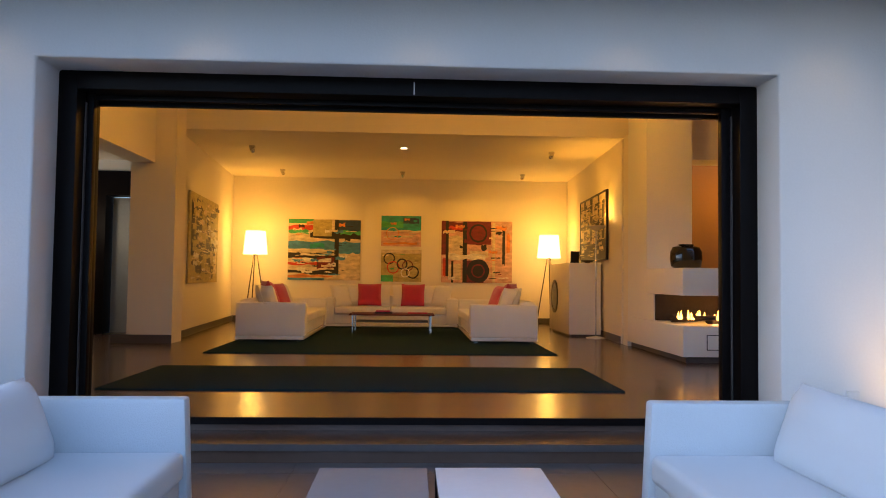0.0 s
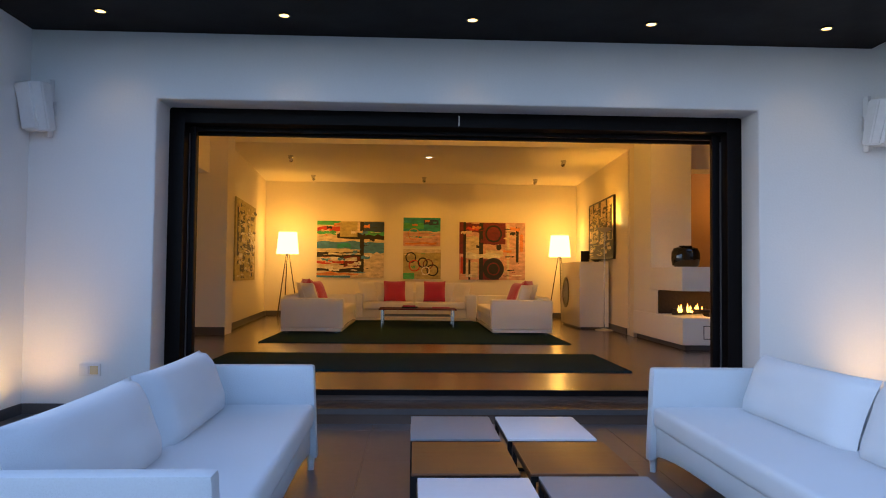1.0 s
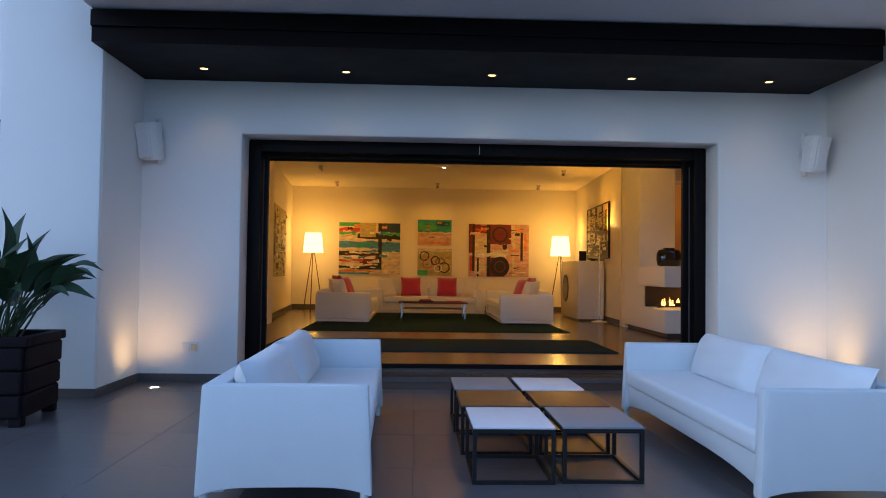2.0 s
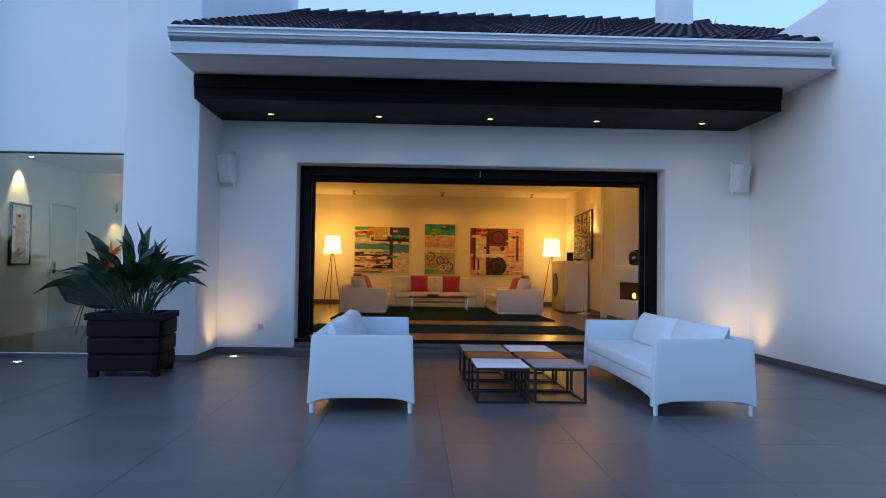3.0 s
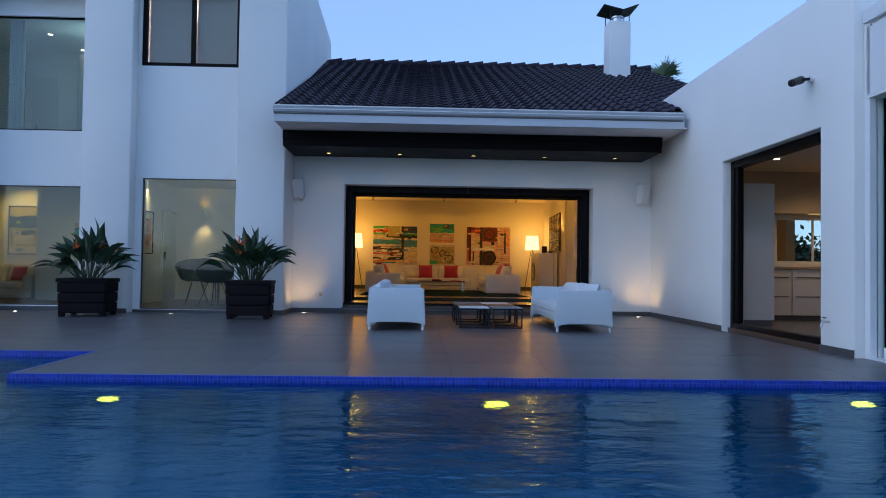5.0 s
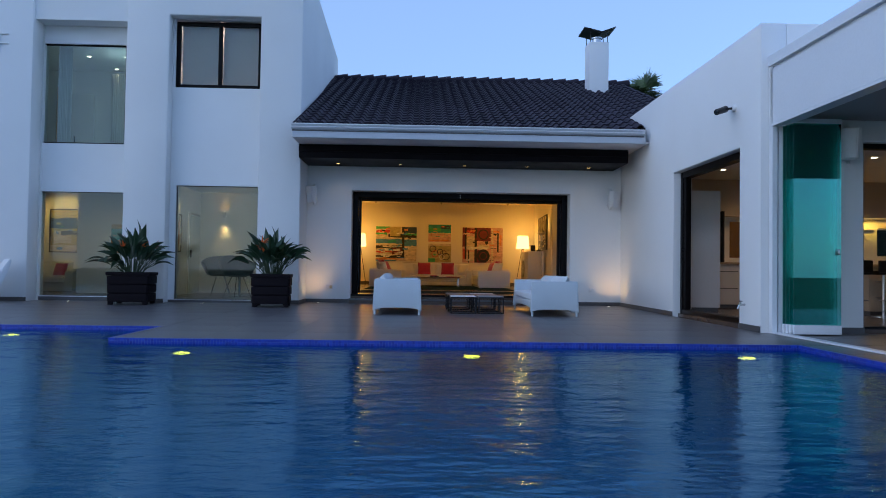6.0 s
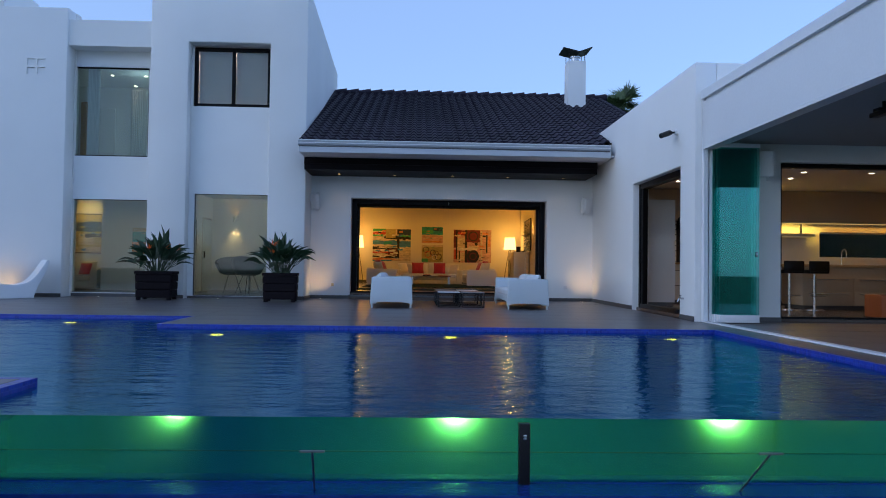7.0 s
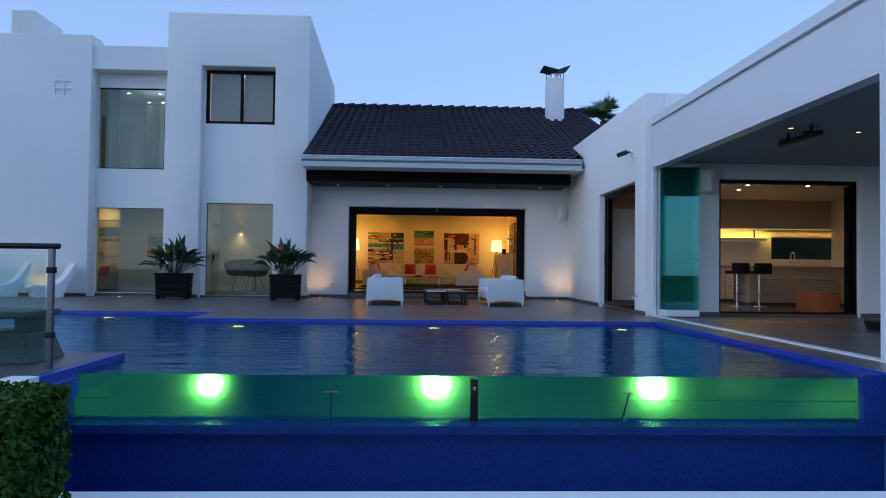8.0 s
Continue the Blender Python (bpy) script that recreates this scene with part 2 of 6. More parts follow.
# ---- mesh helpers ----
def box(bm, x0, x1, y0, y1, z0, z1, bevel=0.0, slot=0, seg=2):
    r = bmesh.ops.create_cube(bm, size=1)
    vs = r["verts"]
    bmesh.ops.scale(bm, vec=(abs(x1 - x0), abs(y1 - y0), abs(z1 - z0)), verts=vs)
    bmesh.ops.translate(bm, vec=((x0 + x1) / 2, (y0 + y1) / 2, (z0 + z1) / 2), verts=vs)
    fs = {f for v in vs for f in v.link_faces}
    for f in fs:
        f.material_index = slot
    if bevel:
        bmesh.ops.bevel(bm, geom=list({e for v in vs for e in v.link_edges}), offset=bevel, segments=seg, affect="EDGES", profile=0.6)
    return vs


def tube(bm, p, q, r0, r1=None, seg=10, slot=0):
    """A tapered round bar from p to q."""
    p, q = Vector(p), Vector(q)
    r1 = r0 if r1 is None else r1
    m = Matrix.Translation((p + q) / 2) @ (q - p).to_track_quat("Z", "Y").to_matrix().to_4x4()
    r = bmesh.ops.create_cone(bm, cap_ends=True, segments=seg, radius1=r0, radius2=r1, depth=(q - p).length, matrix=m)
    for f in {f for v in r["verts"] for f in v.link_faces}:
        f.material_index = slot
    return r["verts"]


def lathe(bm, profile, seg=20, at=(0, 0, 0), slot=0):
    """Turns (radius, height) pairs round the z axis."""
    rings = []
    for r, z in profile:
        rings.append([bm.verts.new((at[0] + r * math.cos(2 * math.pi * i / seg), at[1] + r * math.sin(2 * math.pi * i / seg), at[2] + z)) for i in range(seg)])
    for a, b in zip(rings, rings[1:]):
        for i in range(seg):
            f = bm.faces.new((a[i], a[(i + 1) % seg], b[(i + 1) % seg], b[i]))
            f.material_index = slot
    for ring in (rings[0][::-1], rings[-1]):
        f = bm.faces.new(ring)
        f.material_index = slot


def pillow(bm, sx, sy, th, m=Matrix(), n=10, power=3.0):
    """A stuffed cushion: thick in the middle, thin at its seams, corners drawn out."""
    grid = {}
    for side in (1, -1):
        for i in range(n + 1):
            for j in range(n + 1):
                u, v = 2 * i / n - 1, 2 * j / n - 1
                if side < 0 and (i in (0, n) or j in (0, n)):
                    grid[side, i, j] = grid[1, i, j]
                    continue
                h = ((1 - abs(u) ** power) * (1 - abs(v) ** power)) ** 0.5 * th / 2
                pin = 1 - 0.05 * (1 - u * u) * (v * v) , 1 - 0.05 * (1 - v * v) * (u * u)
                h += 0.06 * th * noise.noise((u * 2.1 + sx * 7, v * 2.3, side))* (1 - abs(u) ** 6) * (1 - abs(v) ** 6)
                grid[side, i, j] = bm.verts.new(m @ Vector((u * sx / 2 * pin[1], v * sy / 2 * pin[0], side * h)))
        for i in range(n):
            for j in range(n):
                q = [grid[side, i, j], grid[side, i + 1, j], grid[side, i + 1, j + 1], grid[side, i, j + 1]]
                bm.faces.new(q if side > 0 else q[::-1])


def part(name, bm, mat, parent=None, label="", smooth=False, category="", kind="", group=""):
    me = bpy.data.meshes.new(name)
    bmesh.ops.recalc_face_normals(bm, faces=bm.faces)
    bm.to_mesh(me)
    bm.free()
    for one in mat if isinstance(mat, (list, tuple)) else [mat]:
        me.materials.append(one)
    if smooth:
        me.shade_smooth()
        me.set_sharp_from_angle(angle=radians(40))
    ob = new(name, me)
    ob.parent = parent
    return tagged(ob, label, category, group, kind)


def boxes(name, rows, mat, parent=None, label="", bevel=0.0, category="", kind="", group="", smooth=False):
    bm = bmesh.new()
    for r in rows:
        box(bm, *r, bevel=bevel)
    return part(name, bm, mat, parent, label, category=category, kind=kind, group=group, smooth=smooth or bevel > 0)


def thing(name, m, label, category, group=""):
    ob = new(name)
    ob.empty_display_size = 0.1
    ob.matrix_world = m
    return tagged(ob, label, category, group)


def wall(name, along, at, thick, u0, u1, z0, z1, holes=(), mat=None, label="", soft=0.0):
    """An upright wall with openings through it: along x (its face at y = at) or along y (its face at x = at); thick goes to the plus side."""
    us = sorted({u0, u1, *[h[0] for h in holes], *[h[1] for h in holes]})
    zs = sorted({z0, z1, *[h[2] for h in holes], *[h[3] for h in holes]})
    us, zs = [u for u in us if u0 <= u <= u1], [z for z in zs if z0 <= z <= z1]
    solid = lambda i, k: 0 <= i < len(us) - 1 and 0 <= k < len(zs) - 1 and not any(h[0] <= (us[i] + us[i + 1]) / 2 <= h[1] and h[2] <= (zs[k] + zs[k + 1]) / 2 <= h[3] for h in holes)
    bm, made = bmesh.new(), {}

    def v(i, k, w):
        if (i, k, w) not in made:
            a, d = us[i], at + w * thick
            made[i, k, w] = bm.verts.new((a, d, zs[k]) if along == "x" else (d, a, zs[k]))
        return made[i, k, w]

    for i in range(len(us) - 1):
        for k in range(len(zs) - 1):
            if not solid(i, k):
                continue
            for w in (0, 1):
                bm.faces.new([v(i, k, w), v(i + 1, k, w), v(i + 1, k + 1, w), v(i, k + 1, w)])
            for di, dk, a, b in ((-1, 0, (i, k), (i, k + 1)), (1, 0, (i + 1, k), (i + 1, k + 1)), (0, -1, (i, k), (i + 1, k)), (0, 1, (i, k + 1), (i + 1, k + 1))):
                if not solid(i + di, k + dk):
                    bm.faces.new([v(*a, 0), v(*b, 0), v(*b, 1), v(*a, 1)])
    bmesh.ops.dissolve_limit(bm, angle_limit=0.01, verts=bm.verts, edges=bm.edges)
    if soft:
        bmesh.ops.recalc_face_normals(bm, faces=bm.faces)
        sharp = [e for e in bm.edges if len(e.link_faces) == 2 and e.calc_face_angle() > 1]
        bmesh.ops.bevel(bm, geom=sharp, offset=soft, segments=2, affect="EDGES", profile=0.5)
    return part(name, bm, mat or STUCCO, None, label, kind="structure", smooth=True)


def slab(name, rows, mat, label=""):
    return boxes(name, rows, mat, None, label, kind="structure")

# ---- structure: ground, terrace, pool shell ----
POOL_BACK, POOL_LEFT_BACK, GLASS_Y, POOL_R, POOL_L, STEP_X = -8.70, -7.10, -14.60, 3.42, -14.0, -4.35
slab("ground", [(-400, 400, -400, -16.5, -1.6, -1.45), (-400, -14.6, -16.5, 600, -1.6, -1.45), (14, 400, -16.5, 600, -1.6, -1.45), (-14.6, 14, 12, 600, -1.6, -1.45), (-14.6, 14, -16.5, -15.9, -1.6, -1.45)], LAWN, "dark green lawn around the house")
# terrace bed under the tiles
slab("terrace_base", [(-16, 13, POOL_LEFT_BACK, 0.9, -0.4, -0.022), (STEP_X, 13, POOL_BACK + 0.01, POOL_LEFT_BACK, -0.4, -0.022), (3.80, 13, -14.6, POOL_BACK, -0.4, -0.022), (-14.6, -3.62, -17.5, -13.62, -1.44, -0.022)], GROUT, "grey terrace bed under the paving")
# pool basin
pool = bmesh.new()
box(pool, -14.2, 3.8, -14.8, -7.0, -1.95, -1.8)
box(pool, -14.0, STEP_X, POOL_LEFT_BACK, POOL_LEFT_BACK + 0.1, -1.8, -0.03)
box(pool, STEP_X, STEP_X + 0.1, POOL_BACK, POOL_LEFT_BACK + 0.1, -1.8, -0.03)
box(pool, STEP_X + 0.1, POOL_R + 0.35, POOL_BACK, POOL_BACK + 0.1, -1.8, -0.03)
box(pool, POOL_R, POOL_R + 0.35, -15.9, POOL_BACK, -1.8, -0.03)
box(pool, -14.2, -14.0, -13.62, POOL_LEFT_BACK, -1.8, -0.03)
box(pool, -14.0, -3.62, -13.72, -13.62, -1.8, -0.03)
box(pool, -3.62, -3.52, -15.9, -13.62, -1.8, -0.03)
part("pool_basin", pool, POOL_DEEP, None, "dark blue mosaic swimming pool basin", kind="structure")
# cobalt mosaic edge
band = bmesh.new()
box(band, -14.0, STEP_X - 0.03, POOL_LEFT_BACK - 0.025, POOL_LEFT_BACK + 0.03, -0.22, 0.0)
box(band, STEP_X - 0.03, STEP_X + 0.03, POOL_BACK - 0.025, POOL_LEFT_BACK + 0.03, -0.22, 0.0)
box(band, STEP_X + 0.03, POOL_R - 0.025, POOL_BACK - 0.025, POOL_BACK + 0.03, -0.22, 0.0)
box(band, POOL_R - 0.025, POOL_R + 0.03, -15.95, POOL_BACK + 0.03, -0.22, 0.0)
box(band, -14.0, -3.58, -13.65, -13.595, -0.22, 0.0)
box(band, -3.58, -3.50, -15.22, -13.595, -0.22, 0.0)
box(band, -3.52, -3.44, -15.22, -14.70, -0.22, -0.075)
part("pool_edge", band, POOL_BAND, None, "cobalt blue mosaic band along the pool edge", kind="structure")
slab("deck_coping", [(-3.70, -3.50, -16.2, -15.225, -0.06, 0.012)], STUCCO, "white stone coping at the deck corner")
slab("channel_side", [(-3.518, -3.504, -15.9, -14.63, -1.4, -0.23)], POOL_OUTER, "blue mosaic side of the overflow channel")
# outer wall below the acrylic, basin floor and rim
slab("overflow_wall", [(-3.52, POOL_R, GLASS_Y - 0.02, GLASS_Y + 0.2, -1.6, -0.43)], POOL_OUTER, "blue mosaic wall below the acrylic panel")
slab("overflow_basin", [(-3.52, POOL_R + 0.35, -15.9, GLASS_Y - 0.02, -1.5, -1.4)], POOL_OUTER, "blue mosaic overflow channel")
slab("overflow_ledge", [(-3.52, POOL_R, GLASS_Y - 0.26, GLASS_Y - 0.02, -0.50, -0.432)], surface("wet_blue_ledge", (0.008, 0.035, 0.18), 0.10, vary=0.4, scale=4, fine=30, bump=0.3), "wet blue ledge below the acrylic panel")
slab("acrylic_pier", [(3.20, POOL_R - 0.026, GLASS_Y - 0.08, GLASS_Y + 0.10, -0.431, -0.02)], POOL_OUTER, "blue mosaic pier at the end of the acrylic panel")
slab("basin_rim", [(-3.6, 6.0, -16.2, -15.9, -1.44, -0.645)], STUCCO, "white rendered rim of the overflow basin")
wbm = bmesh.new()
vs = [wbm.verts.new(c) for c in ((-14.0, -13.62, WATER), (-3.52, -13.62, WATER), (-3.52, GLASS_Y, WATER), (POOL_R, GLASS_Y, WATER), (POOL_R, POOL_BACK, WATER), (STEP_X, POOL_BACK, WATER), (STEP_X, POOL_LEFT_BACK, WATER), (-14.0, POOL_LEFT_BACK, WATER))]
wbm.faces.new(vs)
lo = [wbm.verts.new((x, GLASS_Y, -0.43)) for x in (-3.52, POOL_R)]
ff = wbm.faces.new((vs[3], vs[2], lo[0], lo[1]))
ff.material_index = 1
me = bpy.data.meshes.new("pool_water")
wbm.normal_update()
for f in wbm.faces:
    if (f.normal.z < -0.5) or (abs(f.normal.y) > 0.5 and f.normal.y > 0):
        f.normal_flip()
wbm.to_mesh(me)
wbm.free()
me.materials.append(WATER_MAT)
me.materials.append(ACRYLIC)
tagged(new("water", me), "dark blue rippled pool water lit by underwater lamps", "water", kind="structure")

# ---- structure: terrace wall with the wide opening ----
OPL, OPR, OPT = -2.55, 2.55, 2.61
wall("wall_terrace", "x", 0.0, 0.43, -3.75, 3.95, -0.1, 3.75, [(OPL, OPR, -0.1, OPT)], label="white rendered terrace wall with a wide opening", soft=0.02)
# living room shell
slab("floor_living", [(-4.14, 6.8, 0.43, 3.8, 0.0, FLOOR_IN), (-6.5, 6.8, 3.8, 11.0, 0.0, FLOOR_IN), (OPL, OPR, 0.05, 0.43, 0.0, FLOOR_IN)], FLOOR_BROWN, "polished brown tile floor")
slab("threshold_step", [(OPL + 0.004, OPR - 0.004, -0.37, 0.05, -0.02, 0.115)], FLOOR_BROWN, "brown tiled entrance step")
slab("threshold_edge", [(OPL + 0.01, OPR - 0.01, 0.035, 0.049, 0.155, 0.203)], ALU_DARK, "dark metal edge of the living room floor")
slab("step_edge", [(OPL + 0.01, OPR - 0.01, -0.380, -0.371, 0.075, 0.118)], SKIRT, "dark tiled edge of the entrance step")


def skew_wall(name, p, q, z0, z1, thick, mat, label):
    """A wall between two plan points, its inner face on the line."""
    bm = bmesh.new()
    d = Vector((q[0] - p[0], q[1] - p[1], 0)).normalized()
    nrm = Vector((-d.y, d.x, 0)) * thick
    ring = [Vector((*p, z0)), Vector((*q, z0)), Vector((*q, z0)) + nrm, Vector((*p, z0)) + nrm]
    lo_, hi_ = [bm.verts.new(c) for c in ring], [bm.verts.new(c + Vector((0, 0, z1 - z0))) for c in ring]
    bm.faces.new(lo_[::-1]), bm.faces.new(hi_)
    for i in range(4):
        bm.faces.new((lo_[i], lo_[(i + 1) % 4], hi_[(i + 1) % 4], hi_[i]))
    return part(name, bm, mat, None, label, kind="structure")


wall("wall_living_back", "x", 10.85, 0.25, -4.2, 4.2, 0.0, 3.6, mat=CREAM_WALL, label="white plaster living room back wall")
skew_wall("wall_living_left", (-3.84, 10.85), (-3.47, 5.95), FLOOR_IN, 3.3, -0.3, CREAM_WALL, "white plaster side wall with a painting")
skew_wall("wall_living_right", (3.18, 5.95), (3.40, 10.85), FLOOR_IN, 3.3, -0.3, CREAM_WALL, "white plaster side wall with a painting")
slab("pier_left", [(-3.95, -3.33, 5.40, 5.825, FLOOR_IN, 3.74)], CREAM_WALL, "white plaster pier")
slab("pier_right", [(3.17, 3.55, 5.60, 5.825, FLOOR_IN, 3.3)], CREAM_WALL, "white plaster pier beside the fireplace")
slab("ceiling_alcove", [(-4.2, 4.2, 5.95, 10.85, 3.30, 3.40)], CREAM_WALL, "white plaster lower ceiling")
slab("beam_living", [(-6.5, 6.8, 5.83, 5.948, 3.302, 3.75)], CREAM_WALL, "white plaster downstand")
slab("ceiling_living", [(-4.14, 6.9, 0.43, 3.8, 3.75, 3.85), (-6.6, 6.9, 3.8, 5.95, 3.75, 3.85)], CREAM_WALL, "white plaster ceiling")
wall("wall_hall_left", "y", -6.5, -0.2, 3.81, 11.0, 0.0, 3.75, mat=CREAM_WALL, label="white plaster hall wall")
wall("wall_hall_back", "x", 7.0, 0.2, -6.5, -3.96, 0.0, 3.75, [(-5.08, -3.97, FLOOR_IN, 2.83)], mat=CREAM_WALL, label="white plaster hall wall with a dark doorway")
slab("lintel_left", [(-3.95, -3.62, 0.43, 5.40, 2.73, 3.75)], CREAM_WALL, "white plaster lintel over the hall")
wall("wall_living_east", "y", 6.8, 0.2, 0.43, 11.0, 0.0, 3.75, mat=TAN_WALL, label="ochre side wall")
wall("wall_fire_back", "x", 6.6, 0.2, 3.55, 6.8, 0.0, 3.75, mat=TAN_WALL, label="ochre wall behind the fireplace")
slab("lintel_right", [(3.80, 6.8, 5.0, 5.5, 2.85, 3.75)], CREAM_WALL, "white plaster lintel")
slab("skirting_living", [(-4.16, -3.33, 5.385, 5.398, FLOOR_IN, 0.32), (3.6, 6.8, 6.58, 6.598, FLOOR_IN, 0.3), (-3.8, 3.36, 10.83, 10.848, FLOOR_IN, 0.31)], SKIRT, "dark skirting")
skew_wall("skirting_left", (-3.80, 10.82), (-3.445, 5.96), FLOOR_IN, 0.31, -0.015, SKIRT, "dark skirting")
skew_wall("skirting_right", (3.155, 5.97), (3.37, 10.82), FLOOR_IN, 0.31, -0.015, SKIRT, "dark skirting")

# ---- structure: right wing with kitchen ----
KD0, KD1, KDT = -6.37, -3.55, 2.66
WX = 3.75
wall("wall_wing", "y", WX, 0.36, -7.05, 0.2, -0.1, 4.30, [(KD0, KD1, -0.1, KDT)], label="white rendered side wing wall with a door opening", soft=0.02)
wall("wall_wing_rear", "y", WX + 0.02, 0.33, 0.2, 6.2, 3.8, 4.29, label="white rendered parapet behind the roof")
KF0, KF1, KFT = 5.20, 7.98, 2.66
wall("wall_kitchen_front", "x", -7.05, 0.34, WX + 0.36, 12.5, -0.1, 4.30, [(KF0, KF1, -0.1, KFT)], label="white rendered wall with a wide kitchen opening", soft=0.02)
wall("wall_kitchen_back", "x", -0.9, 0.25, WX + 0.36, 12.5, -0.1, 3.2, [(5.95, 7.5, 1.12, 2.0), (9.3, 11.3, 1.2, 1.86)], mat=PLASTER, label="white kitchen wall with low strip windows")
wall("wall_kitchen_east", "y", 12.25, 0.25, -14.2, -0.9, -0.1, 4.3, mat=STUCCO, label="white rendered end wall")
slab("ceiling_kitchen", [(WX + 0.36, 12.3, -6.71, -0.9, 2.85, 2.95)], PLASTER, "white kitchen ceiling with downlights")
slab("roof_wing", [(WX + 0.36, 12.5, -6.71, -0.9, 3.95, 4.05)], STUCCO, "flat white wing roof")
slab("floor_kitchen", [(WX + 0.10, 12.3, -6.95, -0.9, -0.02, 0.055)], FLOOR_BROWN, "brown tiled kitchen floor")
# canopy over the side terrace
CY0, CY1 = -13.95, -7.10
slab("canopy_fascia", [(3.86, 4.02, CY0, CY1, 2.875, 3.62), (3.82, 4.06, CY0 - 0.02, CY1, 3.66, 3.80), (3.88, 4.02, CY0, CY1, 3.62, 3.66), (3.85, 4.04, CY0, CY1, 2.83, 2.868)], ALU_WHITE, "white aluminium canopy fascia")
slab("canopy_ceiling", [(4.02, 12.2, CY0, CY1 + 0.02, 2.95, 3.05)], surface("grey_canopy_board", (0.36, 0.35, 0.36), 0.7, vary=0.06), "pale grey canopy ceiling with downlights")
slab("canopy_roof", [(4.06, 12.2, CY0, CY1 + 0.02, 3.60, 3.72)], ALU_WHITE, "white canopy roof")
slab("canopy_column", [(3.82, 4.04, CY0 - 0.22, CY0 - 0.02, 0.0, 3.80)], ALU_WHITE, "white aluminium canopy column")
slab("canopy_post", [(3.86, 3.93, -7.16, -7.06, 0.0, 3.66), (3.95, 4.01, -7.15, -7.07, 0.0, 2.83)], ALU_WHITE, "white aluminium guide post")
slab("canopy_track", [(3.86, 3.98, CY0, CY1, 0.0, 0.018)], ALU_WHITE, "white floor track of the glass doors")

# ---- structure: left wing, tower and bay ----
TX0, TX1, TY, TTOP = -7.40, -3.58, -1.0, 7.72
CH0, CH1, RY = -6.48, -4.50, -0.70
wall("wall_tower", "x", TY, 0.30, TX0, TX1 - 0.003, -0.1, TTOP, [(CH0, CH1, -0.1, 6.28)], label="white rendered tower front with a sunk window strip", soft=0.03)
wall("wall_tower_recess", "x", RY, 0.22, TX0 + 0.02, TX1 - 0.4, -0.1, 6.6, [(-6.36, -4.52, 0.06, 2.58), (-6.44, -4.54, 4.76, 6.28)], label="white rendered sunk wall between the windows")
wall("wall_tower_right", "y", TX1 - 0.35, 0.35, -0.955, 0.2, -0.1, 3.80, label="white rendered tower side wall")
UPX = TX1 - 0.20     # where the upper tower wall ends at the rear
skew_wall("wall_tower_upper", (TX1, -0.955), (UPX, 7.2), 3.80, TTOP, 0.35, STUCCO, "white rendered upper tower side wall")
wall("wall_study_right", "y", -4.15, 0.2, -0.48, 3.8, 0.0, 3.74, mat=PLASTER, label="white plaster study wall")
wall("wall_tower_left", "y", TX0, 0.3, RY, 7.2, -0.1, TTOP, label="white rendered tower side wall")
slab("roof_tower", [(TX0 + 0.3, TX1 - 0.35, -0.48, 7.2, 7.4, 7.5)], STUCCO, "flat tower roof")
BY = -0.50
wall("wall_bay", "x", BY, 0.25, -9.62, TX0, -0.1, 6.2, [(-9.50, -7.58, 0.10, 2.42), (-9.50, -7.60, 3.50, 5.74)], label="white rendered bay wall with two large windows")
slab("bay_header", [(-9.40, TX0, -0.92, -0.2, 6.14, 6.78)], STUCCO, "white rendered header over the bay")
BX = -9.40
wall("wall_left_block", "x", -1.0, 0.45, -17.0, BX, -0.1, 7.05, label="white rendered blank block", soft=0.04)
wall("wall_left_block_side", "y", BX - 0.22, 0.22, -0.55, -0.30, -0.1, 7.05, label="white rendered block side")
slab("block_chimney", [(-11.55, -10.95, -0.98, 0.6, 7.03, 7.66)], STUCCO, "white rendered stack on the block roof")
slab("floor_upper", [(-13.5, TX0, -0.25, 6.0, 2.85, 3.05), (TX0 + 0.3, TX1 - 0.35, -0.48, 6.0, 2.85, 3.05)], PLASTER, "white ceiling and floor slab between the storeys")
slab("roof_bay", [(-13.5, TX0, -0.25, 6.0, 6.2, 6.3)], PLASTER, "white upper ceiling of the bay")
slab("ceiling_upper_tower", [(TX0 + 0.3, TX1 - 0.35, -0.48, 6.0, 6.35, 6.45)], PLASTER, "white upper ceiling of the tower")
wall("wall_rooms_back", "x", 3.6, 0.2, -13.5, TX1 - 0.35, 0.0, 7.0, mat=PLASTER, label="white plaster back wall of the rooms")
slab("floor_rooms", [(-13.5, TX0, -0.25, 3.6, 0.0, 0.06), (TX0 + 0.3, TX1 - 0.35, -0.6, 3.6, 0.0, 0.06)], surface("grey_brown_tile", (0.17, 0.15, 0.13), 0.35, vary=0.08), "grey-brown tiled room floor")
wall("wall_bay_partition", "x", 2.2, 0.12, -9.83, TX0, 0.06, 2.85, mat=PLASTER, label="cream partition in the bay room")
wall("wall_rooms_end", "y", -13.7, 0.2, -0.5, 6.0, 0.0, 6.9, mat=PLASTER, label="white plaster end wall")
